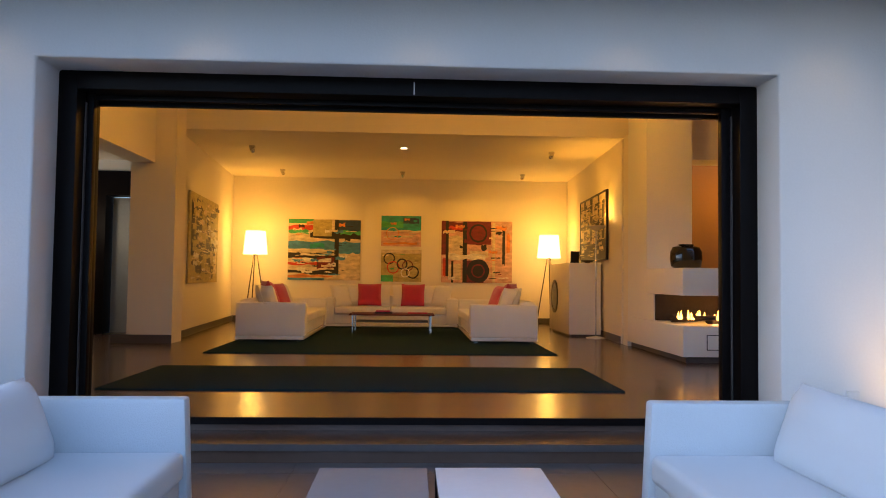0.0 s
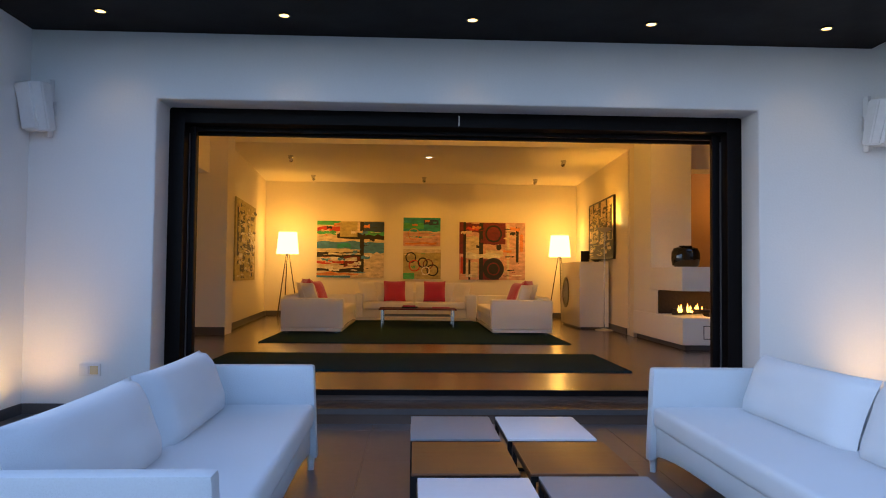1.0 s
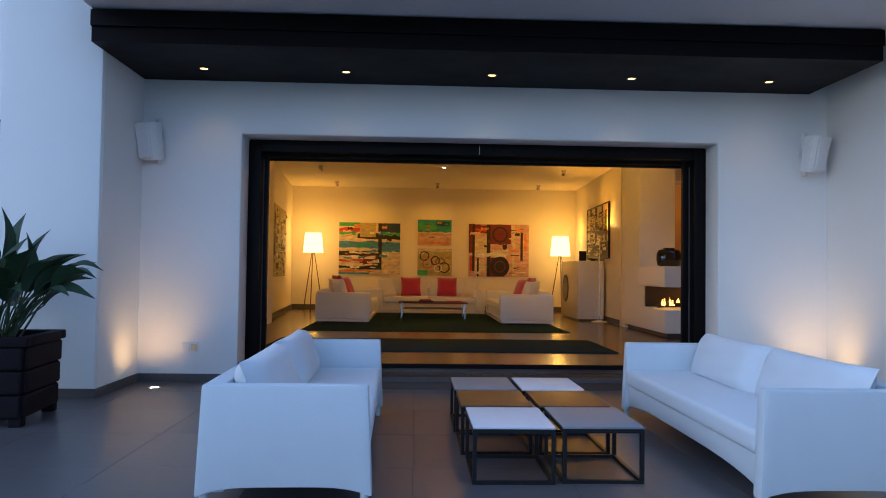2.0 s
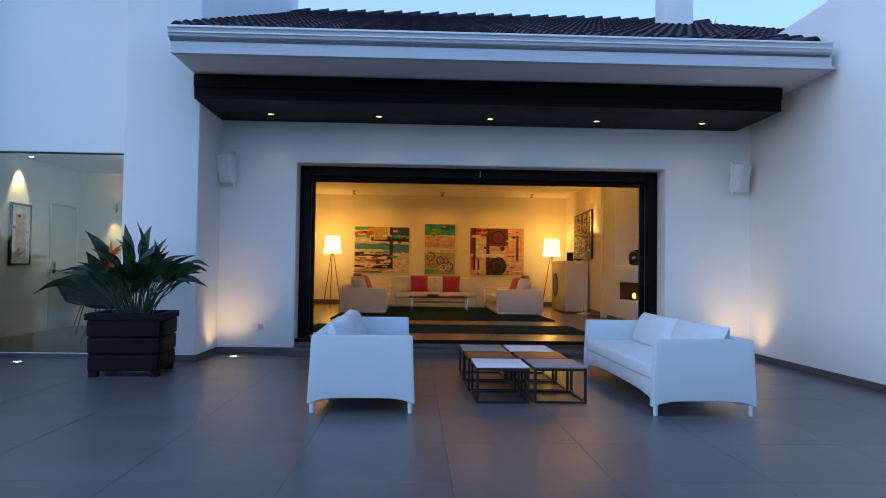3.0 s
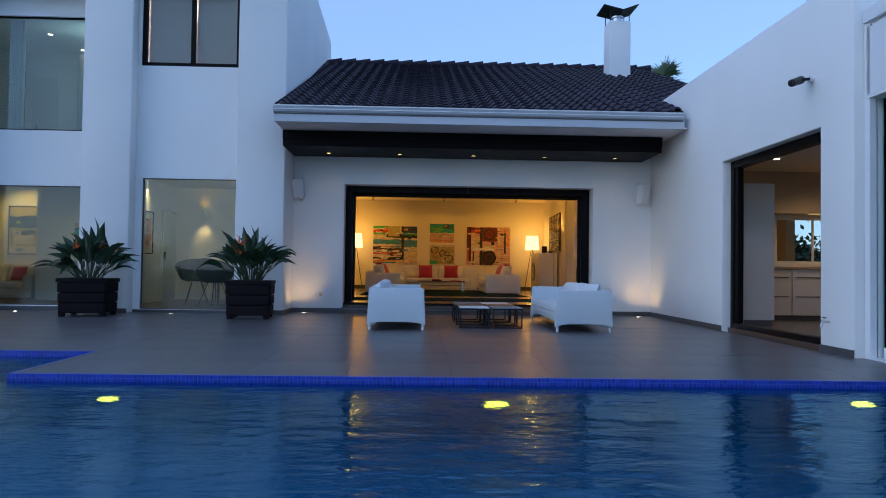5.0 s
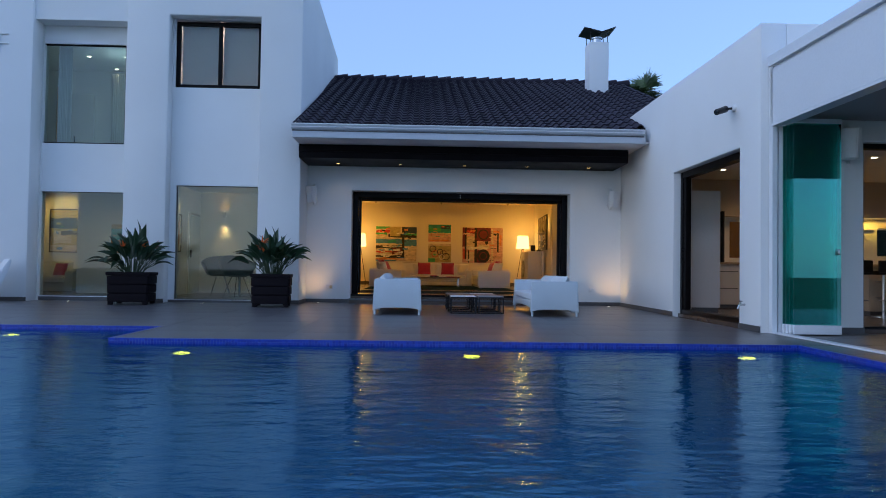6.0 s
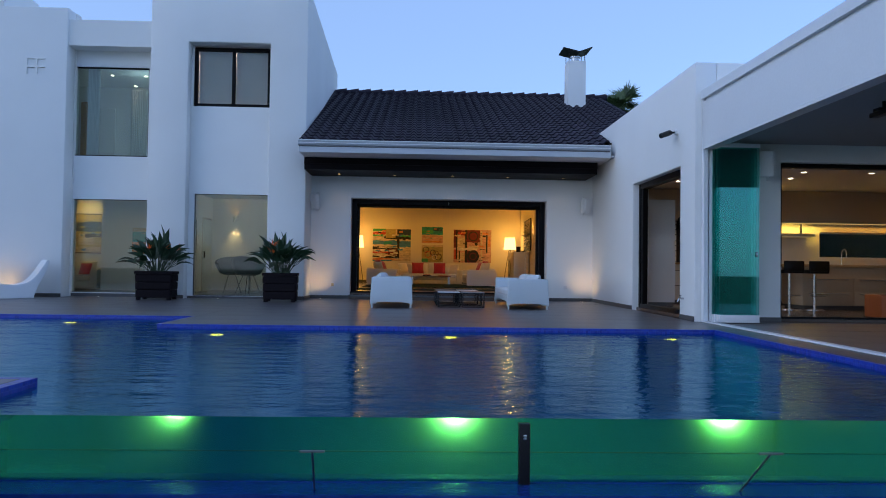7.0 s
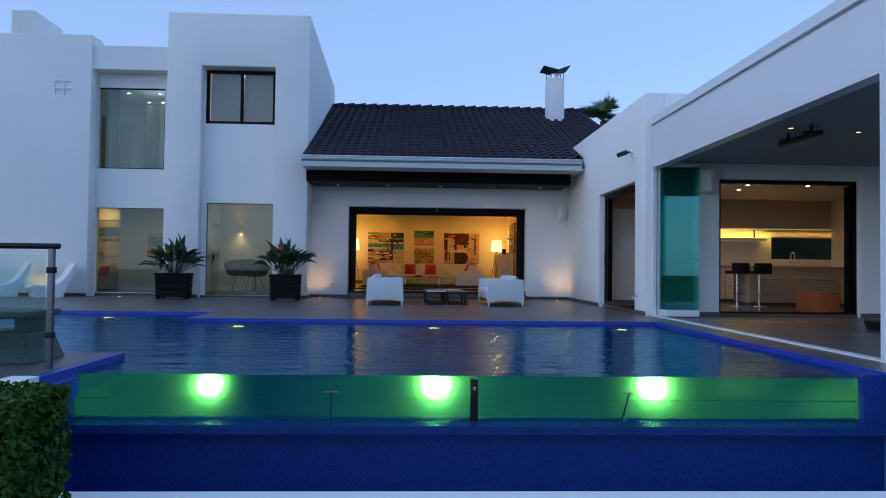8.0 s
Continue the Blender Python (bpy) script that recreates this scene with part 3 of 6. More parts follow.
# skirting tiles outdoors
slab("skirting_outdoor", [(-3.58, OPL - 0.0, -0.014, -0.001, 0, 0.085), (OPR, WX, -0.014, -0.001, 0, 0.085), (WX - 0.014, WX - 0.001, KD1, -0.014, 0, 0.085), (WX - 0.014, WX - 0.001, -7.05, KD0, 0, 0.085),
                          (TX1 + 0.001, TX1 + 0.014, -1.0, -0.014, 0, 0.085), (CH1, TX1 + 0.014, -1.014, -1.001, 0, 0.085), (TX0, CH0, -1.014, -1.001, 0, 0.085), (CH0 + 0.0, CH1, RY - 0.014, RY - 0.001, 0, 0.055),
                          (-9.39, TX0, BY - 0.014, BY - 0.001, 0, 0.085), (-17, BX, -1.014, -1.001, 0, 0.085), (WX + 0.36, KF0, -7.064, -7.051, 0, 0.085), (KF1, 12.2, -7.064, -7.051, 0, 0.085)], SKIRT, "dark grey skirting tiles at the wall foot")

# ---- eaves, beam and roof ----
EY, EZ = -2.20, 3.69
RIDGE_Y, RIDGE_Z = 6.20, 6.77
VERGE_X = 5.45
slab("eaves_soffit", [(TX1 + 0.003, WX - 0.003, EY + 0.1, 0.0, 3.46, 3.49)], SOFFIT_WHITE, "white boarded eaves soffit")
slab("eaves_fascia", [(TX1 + 0.02, WX - 0.10, EY + 0.02, EY + 0.10, 3.44, 3.62)], GUTTER_GREY, "pale grey fascia board")
slab("eaves_beam", [(TX1 + 0.003, WX - 0.20, -1.27, -0.001, 3.165, 3.455), (TX1 + 0.003, WX - 0.20, -1.30, -1.272, 3.30, 3.44)], DARK_PAINT, "black-brown boxed beam under the eaves")

# ---- sliding door frames ----


def frame_set(name, along, at, depth, u0, u1, z0, z1, w, mat, label, mullions=(), parts_open=True):
    """A rectangular frame: two jambs, head, sill and mullions, each a part."""
    t = thing(name, Matrix(), label, "window")
    t["kind"] = "structure"

    def bar(pn, a0, a1, b0, b1, d0=0.0, d1=depth):
        r = (a0, a1, at + d0, at + d1, b0, b1) if along == "x" else (at + d0, at + d1, a0, a1, b0, b1)
        return boxes(pn, [r], mat, t, bevel=0.004)

    bar("jamb", u0, u0 + w, z0, z1)
    bar("jamb", u1 - w, u1, z0, z1)
    bar("head", u0 + w, u1 - w, z1 - w, z1)
    if not parts_open:
        bar("sill", u0 + w, u1 - w, z0, z0 + w)
    for u in mullions:
        bar("mullion", u - w / 2, u + w / 2, z0, z1 - w, 0.01, depth - 0.01)
    return t


fl = frame_set("door_1", "x", 0.33, 0.34, OPL - 0.03, OPR + 0.03, 0.2, OPT + 0.03, 0.16, ALU_DARK, "dark bronze sliding door frame, doors slid open")
# stacked leaves' stiles inside the jambs and the inner rail
boxes("leaf_stile", [(OPL + 0.13, OPL + 0.19, 0.47, 0.53, 0.22, OPT - 0.13), (OPL + 0.13, OPL + 0.17, 0.57, 0.63, 0.22, OPT - 0.13)], ALU_DARK, fl, bevel=0.004)
boxes("leaf_stile", [(OPR - 0.21, OPR - 0.13, 0.47, 0.53, 0.22, OPT - 0.13), (OPR - 0.17, OPR - 0.13, 0.57, 0.63, 0.22, OPT - 0.13)], ALU_DARK, fl, bevel=0.004)
boxes("seal", [(OPR - 0.145, OPR - 0.137, 0.445, 0.468, 0.25, OPT - 0.2)], SKIRT, fl, "dark grey brush seal")
boxes("seal", [(OPL + 0.137, OPL + 0.145, 0.445, 0.468, 0.25, OPT - 0.2)], SKIRT, fl, "dark grey brush seal")
boxes("head_rail", [(OPL + 0.13, OPR - 0.13, 0.50, 0.54, OPT - 0.17, OPT - 0.13), (OPL + 0.13, OPR - 0.13, 0.60, 0.64, OPT - 0.19, OPT - 0.13)], ALU_DARK, fl, bevel=0.004)
boxes("stop", [(-0.013, -0.005, 0.32, 0.33, OPT - 0.12, OPT - 0.03)], GREY_PLASTIC, fl, "steel stop at the middle of the head")

kd = frame_set("door_2", "y", WX + 0.14, 0.16, KD0, KD1, 0.02, KDT, 0.11, ALU_DARK, "dark bronze sliding door frame of the kitchen, slid open", parts_open=False)
boxes("leaf_stile", [(WX + 0.16, WX + 0.22, KD1 - 0.22, KD1 - 0.11, 0.08, KDT - 0.11)], ALU_DARK, kd, bevel=0.004)
h = bmesh.new()
tube(h, (WX + 0.10, KD1 - 0.17, 0.98), (WX + 0.10, KD1 - 0.17, 1.26), 0.011)
tube(h, (WX + 0.10, KD1 - 0.17, 1.00), (WX + 0.17, KD1 - 0.17, 1.00), 0.009)
tube(h, (WX + 0.10, KD1 - 0.17, 1.24), (WX + 0.17, KD1 - 0.17, 1.24), 0.009)
part("handle", h, BLACK_METAL, kd, "black pull handle", smooth=True)
kf = frame_set("door_3", "x", -6.93, 0.16, KF0, KF1, 0.02, KFT, 0.07, ALU_DARK, "dark bronze frame of the wide kitchen opening", parts_open=False)
boxes("leaf_stile", [(KF1 - 0.19, KF1 - 0.10, -6.88, -6.82, 0.1, KFT - 0.1)], ALU_DARK, kf, bevel=0.004)


def pane(name, parent, x0, x1, y, z0, z1, mat=None):
    ob = boxes(name, [(x0, x1, y, y + 0.012, z0, z1)], mat or PANE, parent)
    ob.visible_shadow = False
    return ob


wA = frame_set("window_1", "x", RY + 0.05, 0.05, -6.36, -4.52, 0.06, 2.58, 0.014, SKIRT, "large frameless ground floor window", parts_open=False)
pane("pane", wA, -6.346, -4.534, RY + 0.07, 0.074, 2.566)
wB = frame_set("window_2", "x", BY + 0.05, 0.05, -9.50, -7.58, 0.10, 2.42, 0.014, SKIRT, "large frameless ground floor window of the bay", parts_open=False)
pane("pane", wB, -9.486, -7.594, BY + 0.07, 0.114, 2.406)
wC = frame_set("window_3", "x", BY + 0.05, 0.05, -9.50, -7.60, 3.50, 5.74, 0.03, ALU_DARK, "tall upper window with a thin dark frame", parts_open=False)
pane("pane", wC, -9.47, -7.63, BY + 0.07, 3.53, 5.71)
wD = frame_set("window_4", "x", RY + 0.06, 0.08, -6.44, -4.54, 4.76, 6.25, 0.085, ALU_DARK, "dark aluminium sliding upper window with blinds down", mullions=(-5.47,), parts_open=False)
pane("pane", wD, -6.36, -5.51, RY + 0.09, 4.84, 6.17)
pane("pane", wD, -5.43, -4.62, RY + 0.11, 4.84, 6.17)
for n_, (x0, x1, z0, z1) in enumerate(((5.95, 7.5, 1.12, 2.0), (9.3, 11.3, 1.2, 1.86))):
    wk = frame_set("window_" + str(5 + n_), "x", -0.8, 0.06, x0, x1, z0, z1, 0.035, ALU_WHITE, "low strip window over the kitchen worktop", mullions=((x0 + x1) / 2,) if n_ == 0 else (), parts_open=False)
    pane("pane", wk, x0 + 0.035, x1 - 0.035, -0.78, z0 + 0.035, z1 - 0.035, KITCHEN_PANE)

# little sunk squares in the blank block
sq = bmesh.new()
for i in range(2):
    for k in range(2):
        x, z = -10.36 + i * 0.245, 5.40 + k * 0.21
        for a in ((x, x + 0.20, z + 0.155, z + 0.175), (x, x + 0.02, z, z + 0.155)):
            box(sq, a[0], a[1], -1.03, -0.99, a[2], a[3])
part("vent_blocks", sq, STUCCO, None, "four small white square vent hoods on the wall", kind="structure")

# ---- eaves gutter ----
gut = thing("gutter", Matrix(), "white aluminium gutter along the eaves", "gutter")
g = bmesh.new()
prof = [(0.0, 0.0), (0.02, -0.07), (0.03, -0.10), (0.07, -0.115), (0.12, -0.10), (0.125, 0.0), (0.118, 0.0), (0.11, -0.09), (0.035, -0.09), (0.012, 0.0)]
for x0, x1 in ((TX1 + 0.003, WX - 0.12),):
    ra = [g.verts.new((x0, EY - 0.05 + a, EZ + 0.02 + b)) for a, b in prof]
    rb = [g.verts.new((x1, EY - 0.05 + a, EZ + 0.02 + b)) for a, b in prof]
    for i in range(len(prof)):
        g.faces.new((ra[i], ra[(i + 1) % len(prof)], rb[(i + 1) % len(prof)], rb[i]))
    g.faces.new(ra), g.faces.new(rb[::-1])
part("trough", g, GUTTER_GREY, gut)
boxes("bead", [(TX1 + 0.003, WX - 0.12, EY - 0.050, EY - 0.030, EZ - 0.050, EZ - 0.036)], ALU_WHITE, gut, bevel=0.004)
# thin strip coloured dark to stand in for the shadow line below the gutter
boxes("shade_strip", [(TX1 + 0.01, WX - 0.13, EY + 0.010, EY + 0.019, EZ - 0.122, EZ - 0.100)], SKIRT, gut)
boxes("lip", [(TX1 + 0.003, WX - 0.12, EY - 0.065, EY - 0.048, EZ + 0.004, EZ + 0.026)], ALU_WHITE, gut, bevel=0.005)

# ---- outdoor fittings ----


def speaker(m, label):
    t = thing("outdoor_speaker", m, label, "speaker", "outdoor speakers")
    b = bmesh.new()
    # cabinet wedge: front towards -y
    pts = [(-0.10, 0.0), (0.10, 0.0), (0.13, -0.12), (0.09, -0.20), (-0.09, -0.20), (-0.13, -0.12)]
    lo_ = [b.verts.new((x * 0.85, y * 0.85, -0.19)) for x, y in pts]
    hi_ = [b.verts.new((x, y - 0.03, 0.19)) for x, y in pts]
    b.faces.new(lo_[::-1]), b.faces.new(hi_)
    for i in range(6):
        b.faces.new((lo_[i], lo_[(i + 1) % 6], hi_[(i + 1) % 6], hi_[i]))
    bmesh.ops.bevel(b, geom=b.edges[:], offset=0.012, segments=2, affect="EDGES")
    bmesh.ops.transform(b, matrix=pose(0, -0.05, 0, 8, 0, 0), verts=b.verts)
    body = part("cabinet", b, GREY_PLASTIC, t, smooth=True)
    gb = bmesh.new()
    box(gb, -0.075, 0.075, -0.262, -0.24, -0.15, 0.15, bevel=0.01)
    bmesh.ops.transform(gb, matrix=pose(0, 0.005, 0.0, 12, 0, 0), verts=gb.verts)
    part("grille", gb, GREY_PLASTIC, t)
    boxes("bracket", [(-0.02, 0.02, -0.05, 0.0, -0.24, 0.24), (-0.05, 0.05, -0.012, 0.0, -0.06, 0.06)], GREY_PLASTIC, t, bevel=0.003)
    return t


speaker(pose(-3.40, 0.0, 2.50, 0, 0, -22), "pale grey outdoor loudspeaker on the terrace wall")
speaker(pose(3.48, 0.0, 2.50, 0, 0, 22), "pale grey outdoor loudspeaker on the terrace wall near the wing")
speaker(pose(4.98, -7.05, 2.61, 0, 0, -30) @ Matrix.Diagonal((1.25, 1.25, 1.1, 1)), "pale grey outdoor loudspeaker beside the kitchen opening")

sk = thing("outdoor_socket", pose(-3.03, -0.001, 0.36), "pale twin outdoor wall socket", "socket")
boxes("plate", [(-0.085, 0.085, -0.02, 0, -0.05, 0.05)], GREY_PLASTIC, sk, bevel=0.006)
boxes("cover", [(-0.07, -0.005, -0.028, -0.02, -0.035, 0.035)], GREY_PLASTIC, sk, bevel=0.003)
boxes("cover", [(0.005, 0.07, -0.028, -0.02, -0.035, 0.035)], surface("yellowed_plastic", (0.6, 0.5, 0.3), 0.5), sk, bevel=0.003)
sk2 = thing("outdoor_socket", pose(3.05, -0.001, 0.36), "small pale outdoor wall socket", "socket")
boxes("plate", [(-0.045, 0.045, -0.02, 0, -0.045, 0.045)], GREY_PLASTIC, sk2, bevel=0.006)
boxes("cover", [(-0.03, 0.03, -0.028, -0.02, -0.03, 0.03)], GREY_PLASTIC, sk2, bevel=0.003)

cc = thing("security_camera", pose(WX, -6.22, 3.28), "dark grey bullet security camera on the wing wall", "camera")
b = bmesh.new(); tube(b, (0, 0, 0), (-0.05, 0, 0), 0.05, 0.045, 16); part("base", b, GREY_PLASTIC, cc, smooth=True)
b = bmesh.new(); tube(b, (-0.04, 0, 0), (-0.17, -0.02, -0.02), 0.018); part("arm", b, BLACK_METAL, cc, smooth=True)
b = bmesh.new(); tube(b, (-0.12, 0.06, 0.0), (-0.33, -0.12, -0.09), 0.05, 0.045, 16); part("housing", b, BLACK_METAL, cc, smooth=True)
b = bmesh.new(); tube(b, (-0.331, -0.121, -0.09), (-0.345, -0.133, -0.096), 0.035, 0.03, 16); part("lens", b, BLACK_CERAMIC, cc, smooth=True)

tp = thing("wall_tap", pose(WX, -6.57, 0.36), "small chrome garden tap on the wing wall", "tap")
b = bmesh.new(); tube(b, (0, 0, 0), (-0.09, 0, 0), 0.016); tube(b, (-0.08, 0, 0), (-0.11, 0, -0.06), 0.013); part("spout", b, CHROME, tp, smooth=True)
b = bmesh.new(); tube(b, (-0.06, 0, 0.0), (-0.06, 0, 0.05), 0.008); tube(b, (-0.06, -0.04, 0.05), (-0.06, 0.04, 0.05), 0.009); part("lever", b, CHROME, tp, smooth=True)


def round_light(name, m, r, glow_mat, label, category="downlight", group="", ring=None):
    """A recessed round lamp: ring and lens, its face towards local -z."""
    t = thing(name, m, label, category, group)
    b = bmesh.new()
    lathe(b, [(r * 1.35, 0.0), (r * 1.35, -0.006), (r, -0.008), (r, 0.0)], 16)
    rg = part("ring", b, ring or CHROME, t, smooth=True)
    b = bmesh.new()
    lathe(b, [(r, -0.001), (r, -0.006), (r * 0.5, -0.0075)], 16)
    part("lens", b, glow_mat, rg, "lit lens")
    return t


for x in (-2.82, -1.42, 0.04, 1.455, 2.87):
    round_light("soffit_downlight", pose(x, -0.49, 3.164), 0.038, DISC_WARM, "small warm recessed downlight in the dark beam", group="soffit downlights", ring=BLACK_METAL)
    lamp("soffit_beam", "SPOT", look((x, -0.49, 3.15), (x, -0.12, 2.2)), 3.5, (1, 0.72, 0.42), 0.03, 75, 0.9)
for x, y in ((-3.25, -0.42), (3.38, -0.42), (-5.60, -1.15), (-8.55, -0.95), (-10.62, -1.22)):
    round_light("ground_uplight", pose(x, y, 0.0, 180), 0.042, DISC_WHITE, "small round uplight set in the paving", "ground light", "ground uplights")
lamp("corner_wash", "SPOT", look((-3.27, -0.46, 0.03), (-3.52, -0.1, 1.2)), 12, (1, 0.58, 0.22), 0.05, 120, 1.0)
lamp("corner_wash", "SPOT", look((3.40, -0.46, 0.03), (3.66, -0.1, 1.2)), 12, (1, 0.58, 0.22), 0.05, 120, 1.0)
lamp("corner_wash", "SPOT", look((-10.62, -1.24, 0.03), (-10.64, -1.0, 1.0)), 7, (1, 0.58, 0.22), 0.05, 110, 1.0)
for x, y in ((4.72, -10.6), (5.85, -10.4)):
    round_light("canopy_downlight", pose(x, y, 2.949), 0.032, DISC_WARM, "recessed downlight in the canopy ceiling", group="canopy downlights")

# ---- pool lamps ----
for x, y, f in ((-3.55, POOL_BACK, 1), (-0.34, POOL_BACK, 1), (2.80, POOL_BACK, 1), (-6.30, POOL_LEFT_BACK, 1)):
    t = thing("pool_lamp", pose(x, y - 0.002, -0.825, -90), "round yellow underwater lamp in the pool wall", "pool light", "pool lamps")
    b = bmesh.new(); lathe(b, [(0.12, 0.0), (0.12, -0.02), (0.095, -0.035), (0.085, 0.0)], 24); bz = part("bezel", b, CHROME, t, smooth=True)
    b = bmesh.new(); lathe(b, [(0.085, -0.01), (0.085, -0.03), (0.05, -0.036)], 24); part("lens", b, POOL_LAMP, bz, "glowing yellow lens")
    lamp("pool_beam", "SPOT", look((x, y - 0.05, -0.825), (x - (0.35 if x > 2 else 0), y - 3.0, -0.82)), 600, (0.62, 1.0, 0.22), 0.05, 34, 1.0)

# steel dividing post of the acrylic wall and two level posts
ap = thing("acrylic_joint_post", pose(-0.17, GLASS_Y - 0.03, -0.5), "black steel post between the acrylic panels", "post")
boxes("post", [(-0.033, 0.033, -0.03, 0.02, 0.0, 0.42)], BLACK_METAL, ap, bevel=0.006)
boxes("bolt", [(-0.01, 0.01, -0.04, -0.03, 0.33, 0.36)], CHROME, ap, bevel=0.002)
for x, lean in ((-1.367, 0.06), (1.056, -0.093)):
    t = thing("handrail_post", pose(x, -14.76, -0.432), "slim steel T-shaped strut leaning out over the channel", "post", "overflow posts")
    b = bmesh.new(); tube(b, (0, 0, 0), (lean, -0.55, 0.35), 0.006); part("stem", b, STEEL_DARK, t, smooth=True)
    boxes("crossbar", [(lean - 0.06, lean + 0.06, -0.562, -0.546, 0.345, 0.356)], STEEL_DARK, t, bevel=0.003)

boxes("acrylic_seam", [(-3.5, POOL_R - 0.02, GLASS_Y + 0.05, GLASS_Y + 0.056, -0.270, -0.264)], STEEL_DARK, None, "thin dark seam line behind the acrylic panel", category="seam", kind="structure")

# ---- folded glass door leaves under the canopy ----
for i in range(4):
    t = thing("folding_glass_leaf", pose(3.965 + 0.012 * i, -7.24 - 0.07 * i, 0.018), "green toughened glass door leaf folded back beside the wall", "glass door", "folding glass leaves")
    p_ = boxes("pane", [(0, 0.64, -0.005, 0.005, 0.12, 2.80)], TEAL_PANE, t)
    p_.visible_shadow = False
    boxes("bottom_rail", [(0, 0.64, -0.02, 0.02, 0.0, 0.12)], ALU_WHITE, t, bevel=0.004)
    boxes("top_rail", [(0, 0.64, -0.02, 0.02, 2.80, 2.86)], ALU_WHITE, t, bevel=0.004)
    if i == 3:
        boxes("knob", [(0.58, 0.61, -0.035, 0.035, 1.05, 1.13)], CHROME, t, bevel=0.008)

# patio heater under the canopy ceiling
ht = thing("ceiling_heater", pose(4.9, -10.5, 2.949, 0, 0, 90), "dark infrared heater bar hung from the canopy ceiling", "heater")
boxes("body", [(-0.53, 0.53, -0.06, 0.06, -0.17, -0.11)], BLACK_METAL, ht, bevel=0.015)
for x in (-0.32, 0.32):
    boxes("hanger", [(x - 0.015, x + 0.015, -0.015, 0.015, -0.112, 0.0)], BLACK_METAL, ht)
    boxes("clamp", [(x - 0.06, x + 0.06, -0.10, 0.10, -0.125, -0.09)], BLACK_METAL, ht)
# round dark table under the canopy
rt = thing("round_pit_table", pose(6.85, -9.95, 0.0), "low round black table on the side terrace", "table")
b = bmesh.new(); lathe(b, [(0.52, 0.0), (0.55, 0.1), (0.55, 0.13), (0.5, 0.15)], 28); part("top", b, BLACK_METAL, rt, smooth=True)

# ---- outdoor sofas ----


def outdoor_sofa(m, label, mirror):
    """Faces +x in its own frame (mirror turns it about y); length along y."""
    L, D, s = 2.45, 0.81, mirror
    t = thing("outdoor_sofa", m, label, "sofa", "outdoor sofas")

    def bx(r, bev=0.0):
        x0, x1 = (r[0], r[1]) if s > 0 else (-r[1], -r[0])
        return (x0, x1, *r[2:])

    # tapered woven shell: arms and back flare down to slim feet
    def slab_part(pn, x0, x1, y0, y1, z0, z1, arch):
        bb = bmesh.new()
        n = 14
        rows = []
        for i in range(n + 1):
            u = i / n
            lift = arch * (1 - (2 * u - 1) ** 4)
            rows.append((u, z0 + lift))
        for u, zb in rows:
            if y1 - y0 < x1 - x0:
                x = x0 + (x1 - x0) * u
                for y in (y0, y1):
                    bb.verts.new((x * s, y, zb)), bb.verts.new((x * s, y, z1))
            else:
                y = y0 + (y1 - y0) * u
                for x in (x0, x1):
                    bb.verts.new((x * s, y, zb)), bb.verts.new((x * s, y, z1))
        bb.verts.ensure_lookup_table()
        v = bb.verts
        for i in range(n):
            a, c = 4 * i, 4 * (i + 1)
            for p_, q_ in ((0, 1), (1, 3), (3, 2), (2, 0)):
                bb.faces.new((v[a + p_], v[a + q_], v[c + q_], v[c + p_]))
        bb.faces.new((v[0], v[1], v[3], v[2])), bb.faces.new((v[4 * n], v[4 * n + 2], v[4 * n + 3], v[4 * n + 1]))
        for q in bb.verts:
            low = (z1 - q.co.z) / z1
            q.co.x += s * (0.03 if q.co.x * s > D / 2 else -0.03) * low * (pn == "arm")
        bmesh.ops.recalc_face_normals(bb, faces=bb.faces)
        edges = [e for e in bb.edges if len(e.link_faces) == 2 and e.calc_face_angle() > 1.2]
        bmesh.ops.bevel(bb, geom=edges, offset=0.018, segments=2, affect="EDGES", profile=0.6)
        return part(pn, bb, WHITE_WEAVE, t, smooth=True)

    slab_part("arm", 0.0, D, 0.0, 0.09, 0.07, 0.62, 0.05)
    slab_part("arm", 0.0, D, L - 0.09, L, 0.07, 0.62, 0.05)
    slab_part("back", 0.0, 0.10, 0.092, L - 0.092, 0.07, 0.62, 0.05)
    slab_part("front_rail", D - 0.12, D - 0.01, 0.092, L - 0.092, 0.10, 0.28, 0.05)
    boxes("deck", [bx((0.10, D - 0.12, 0.092, L - 0.092, 0.20, 0.27))], WHITE_WEAVE, t)
    for x in (0.012, D - 0.012):
        for y in (0.04, L - 0.04):
            b = bmesh.new(); tube(b, (x * s, y, 0.0), (x * s, y, 0.12), 0.018, 0.024, 12)
            part("foot", b, WHITE_WEAVE, t, smooth=True)
    bb = bmesh.new()
    box(bb, *bx((0.16, D + 0.01, 0.10, L - 0.10, 0.275, 0.40)), bevel=0.035, seg=3)
    part("seat_cushion", bb, WHITE_CLOTH, t, smooth=True)
    half = (L - 0.22) / 2
    for k in (0, 1):
        bb = bmesh.new()
        mm = pose(0.22 * s, 0.11 + half * (k + 0.5), 0.535, 0, 0, 0) @ pose(0, 0, 0, 0, (90 - 20) * s, 0)
        pillow(bb, 0.38, half - 0.01, 0.22, mm, 14, 4.0)
        part("back_cushion", bb, WHITE_CLOTH, t, smooth=True)
    return t


outdoor_sofa(pose(-1.735, -4.13, 0.0, 0, 0, 1.3), "white woven outdoor sofa with white cushions, near the tower", 1)
outdoor_sofa(pose(1.85, -4.16, 0.0, 0, 0, 0.0), "white woven outdoor sofa with white cushions, near the wing", -1)

# ---- cube side tables ----


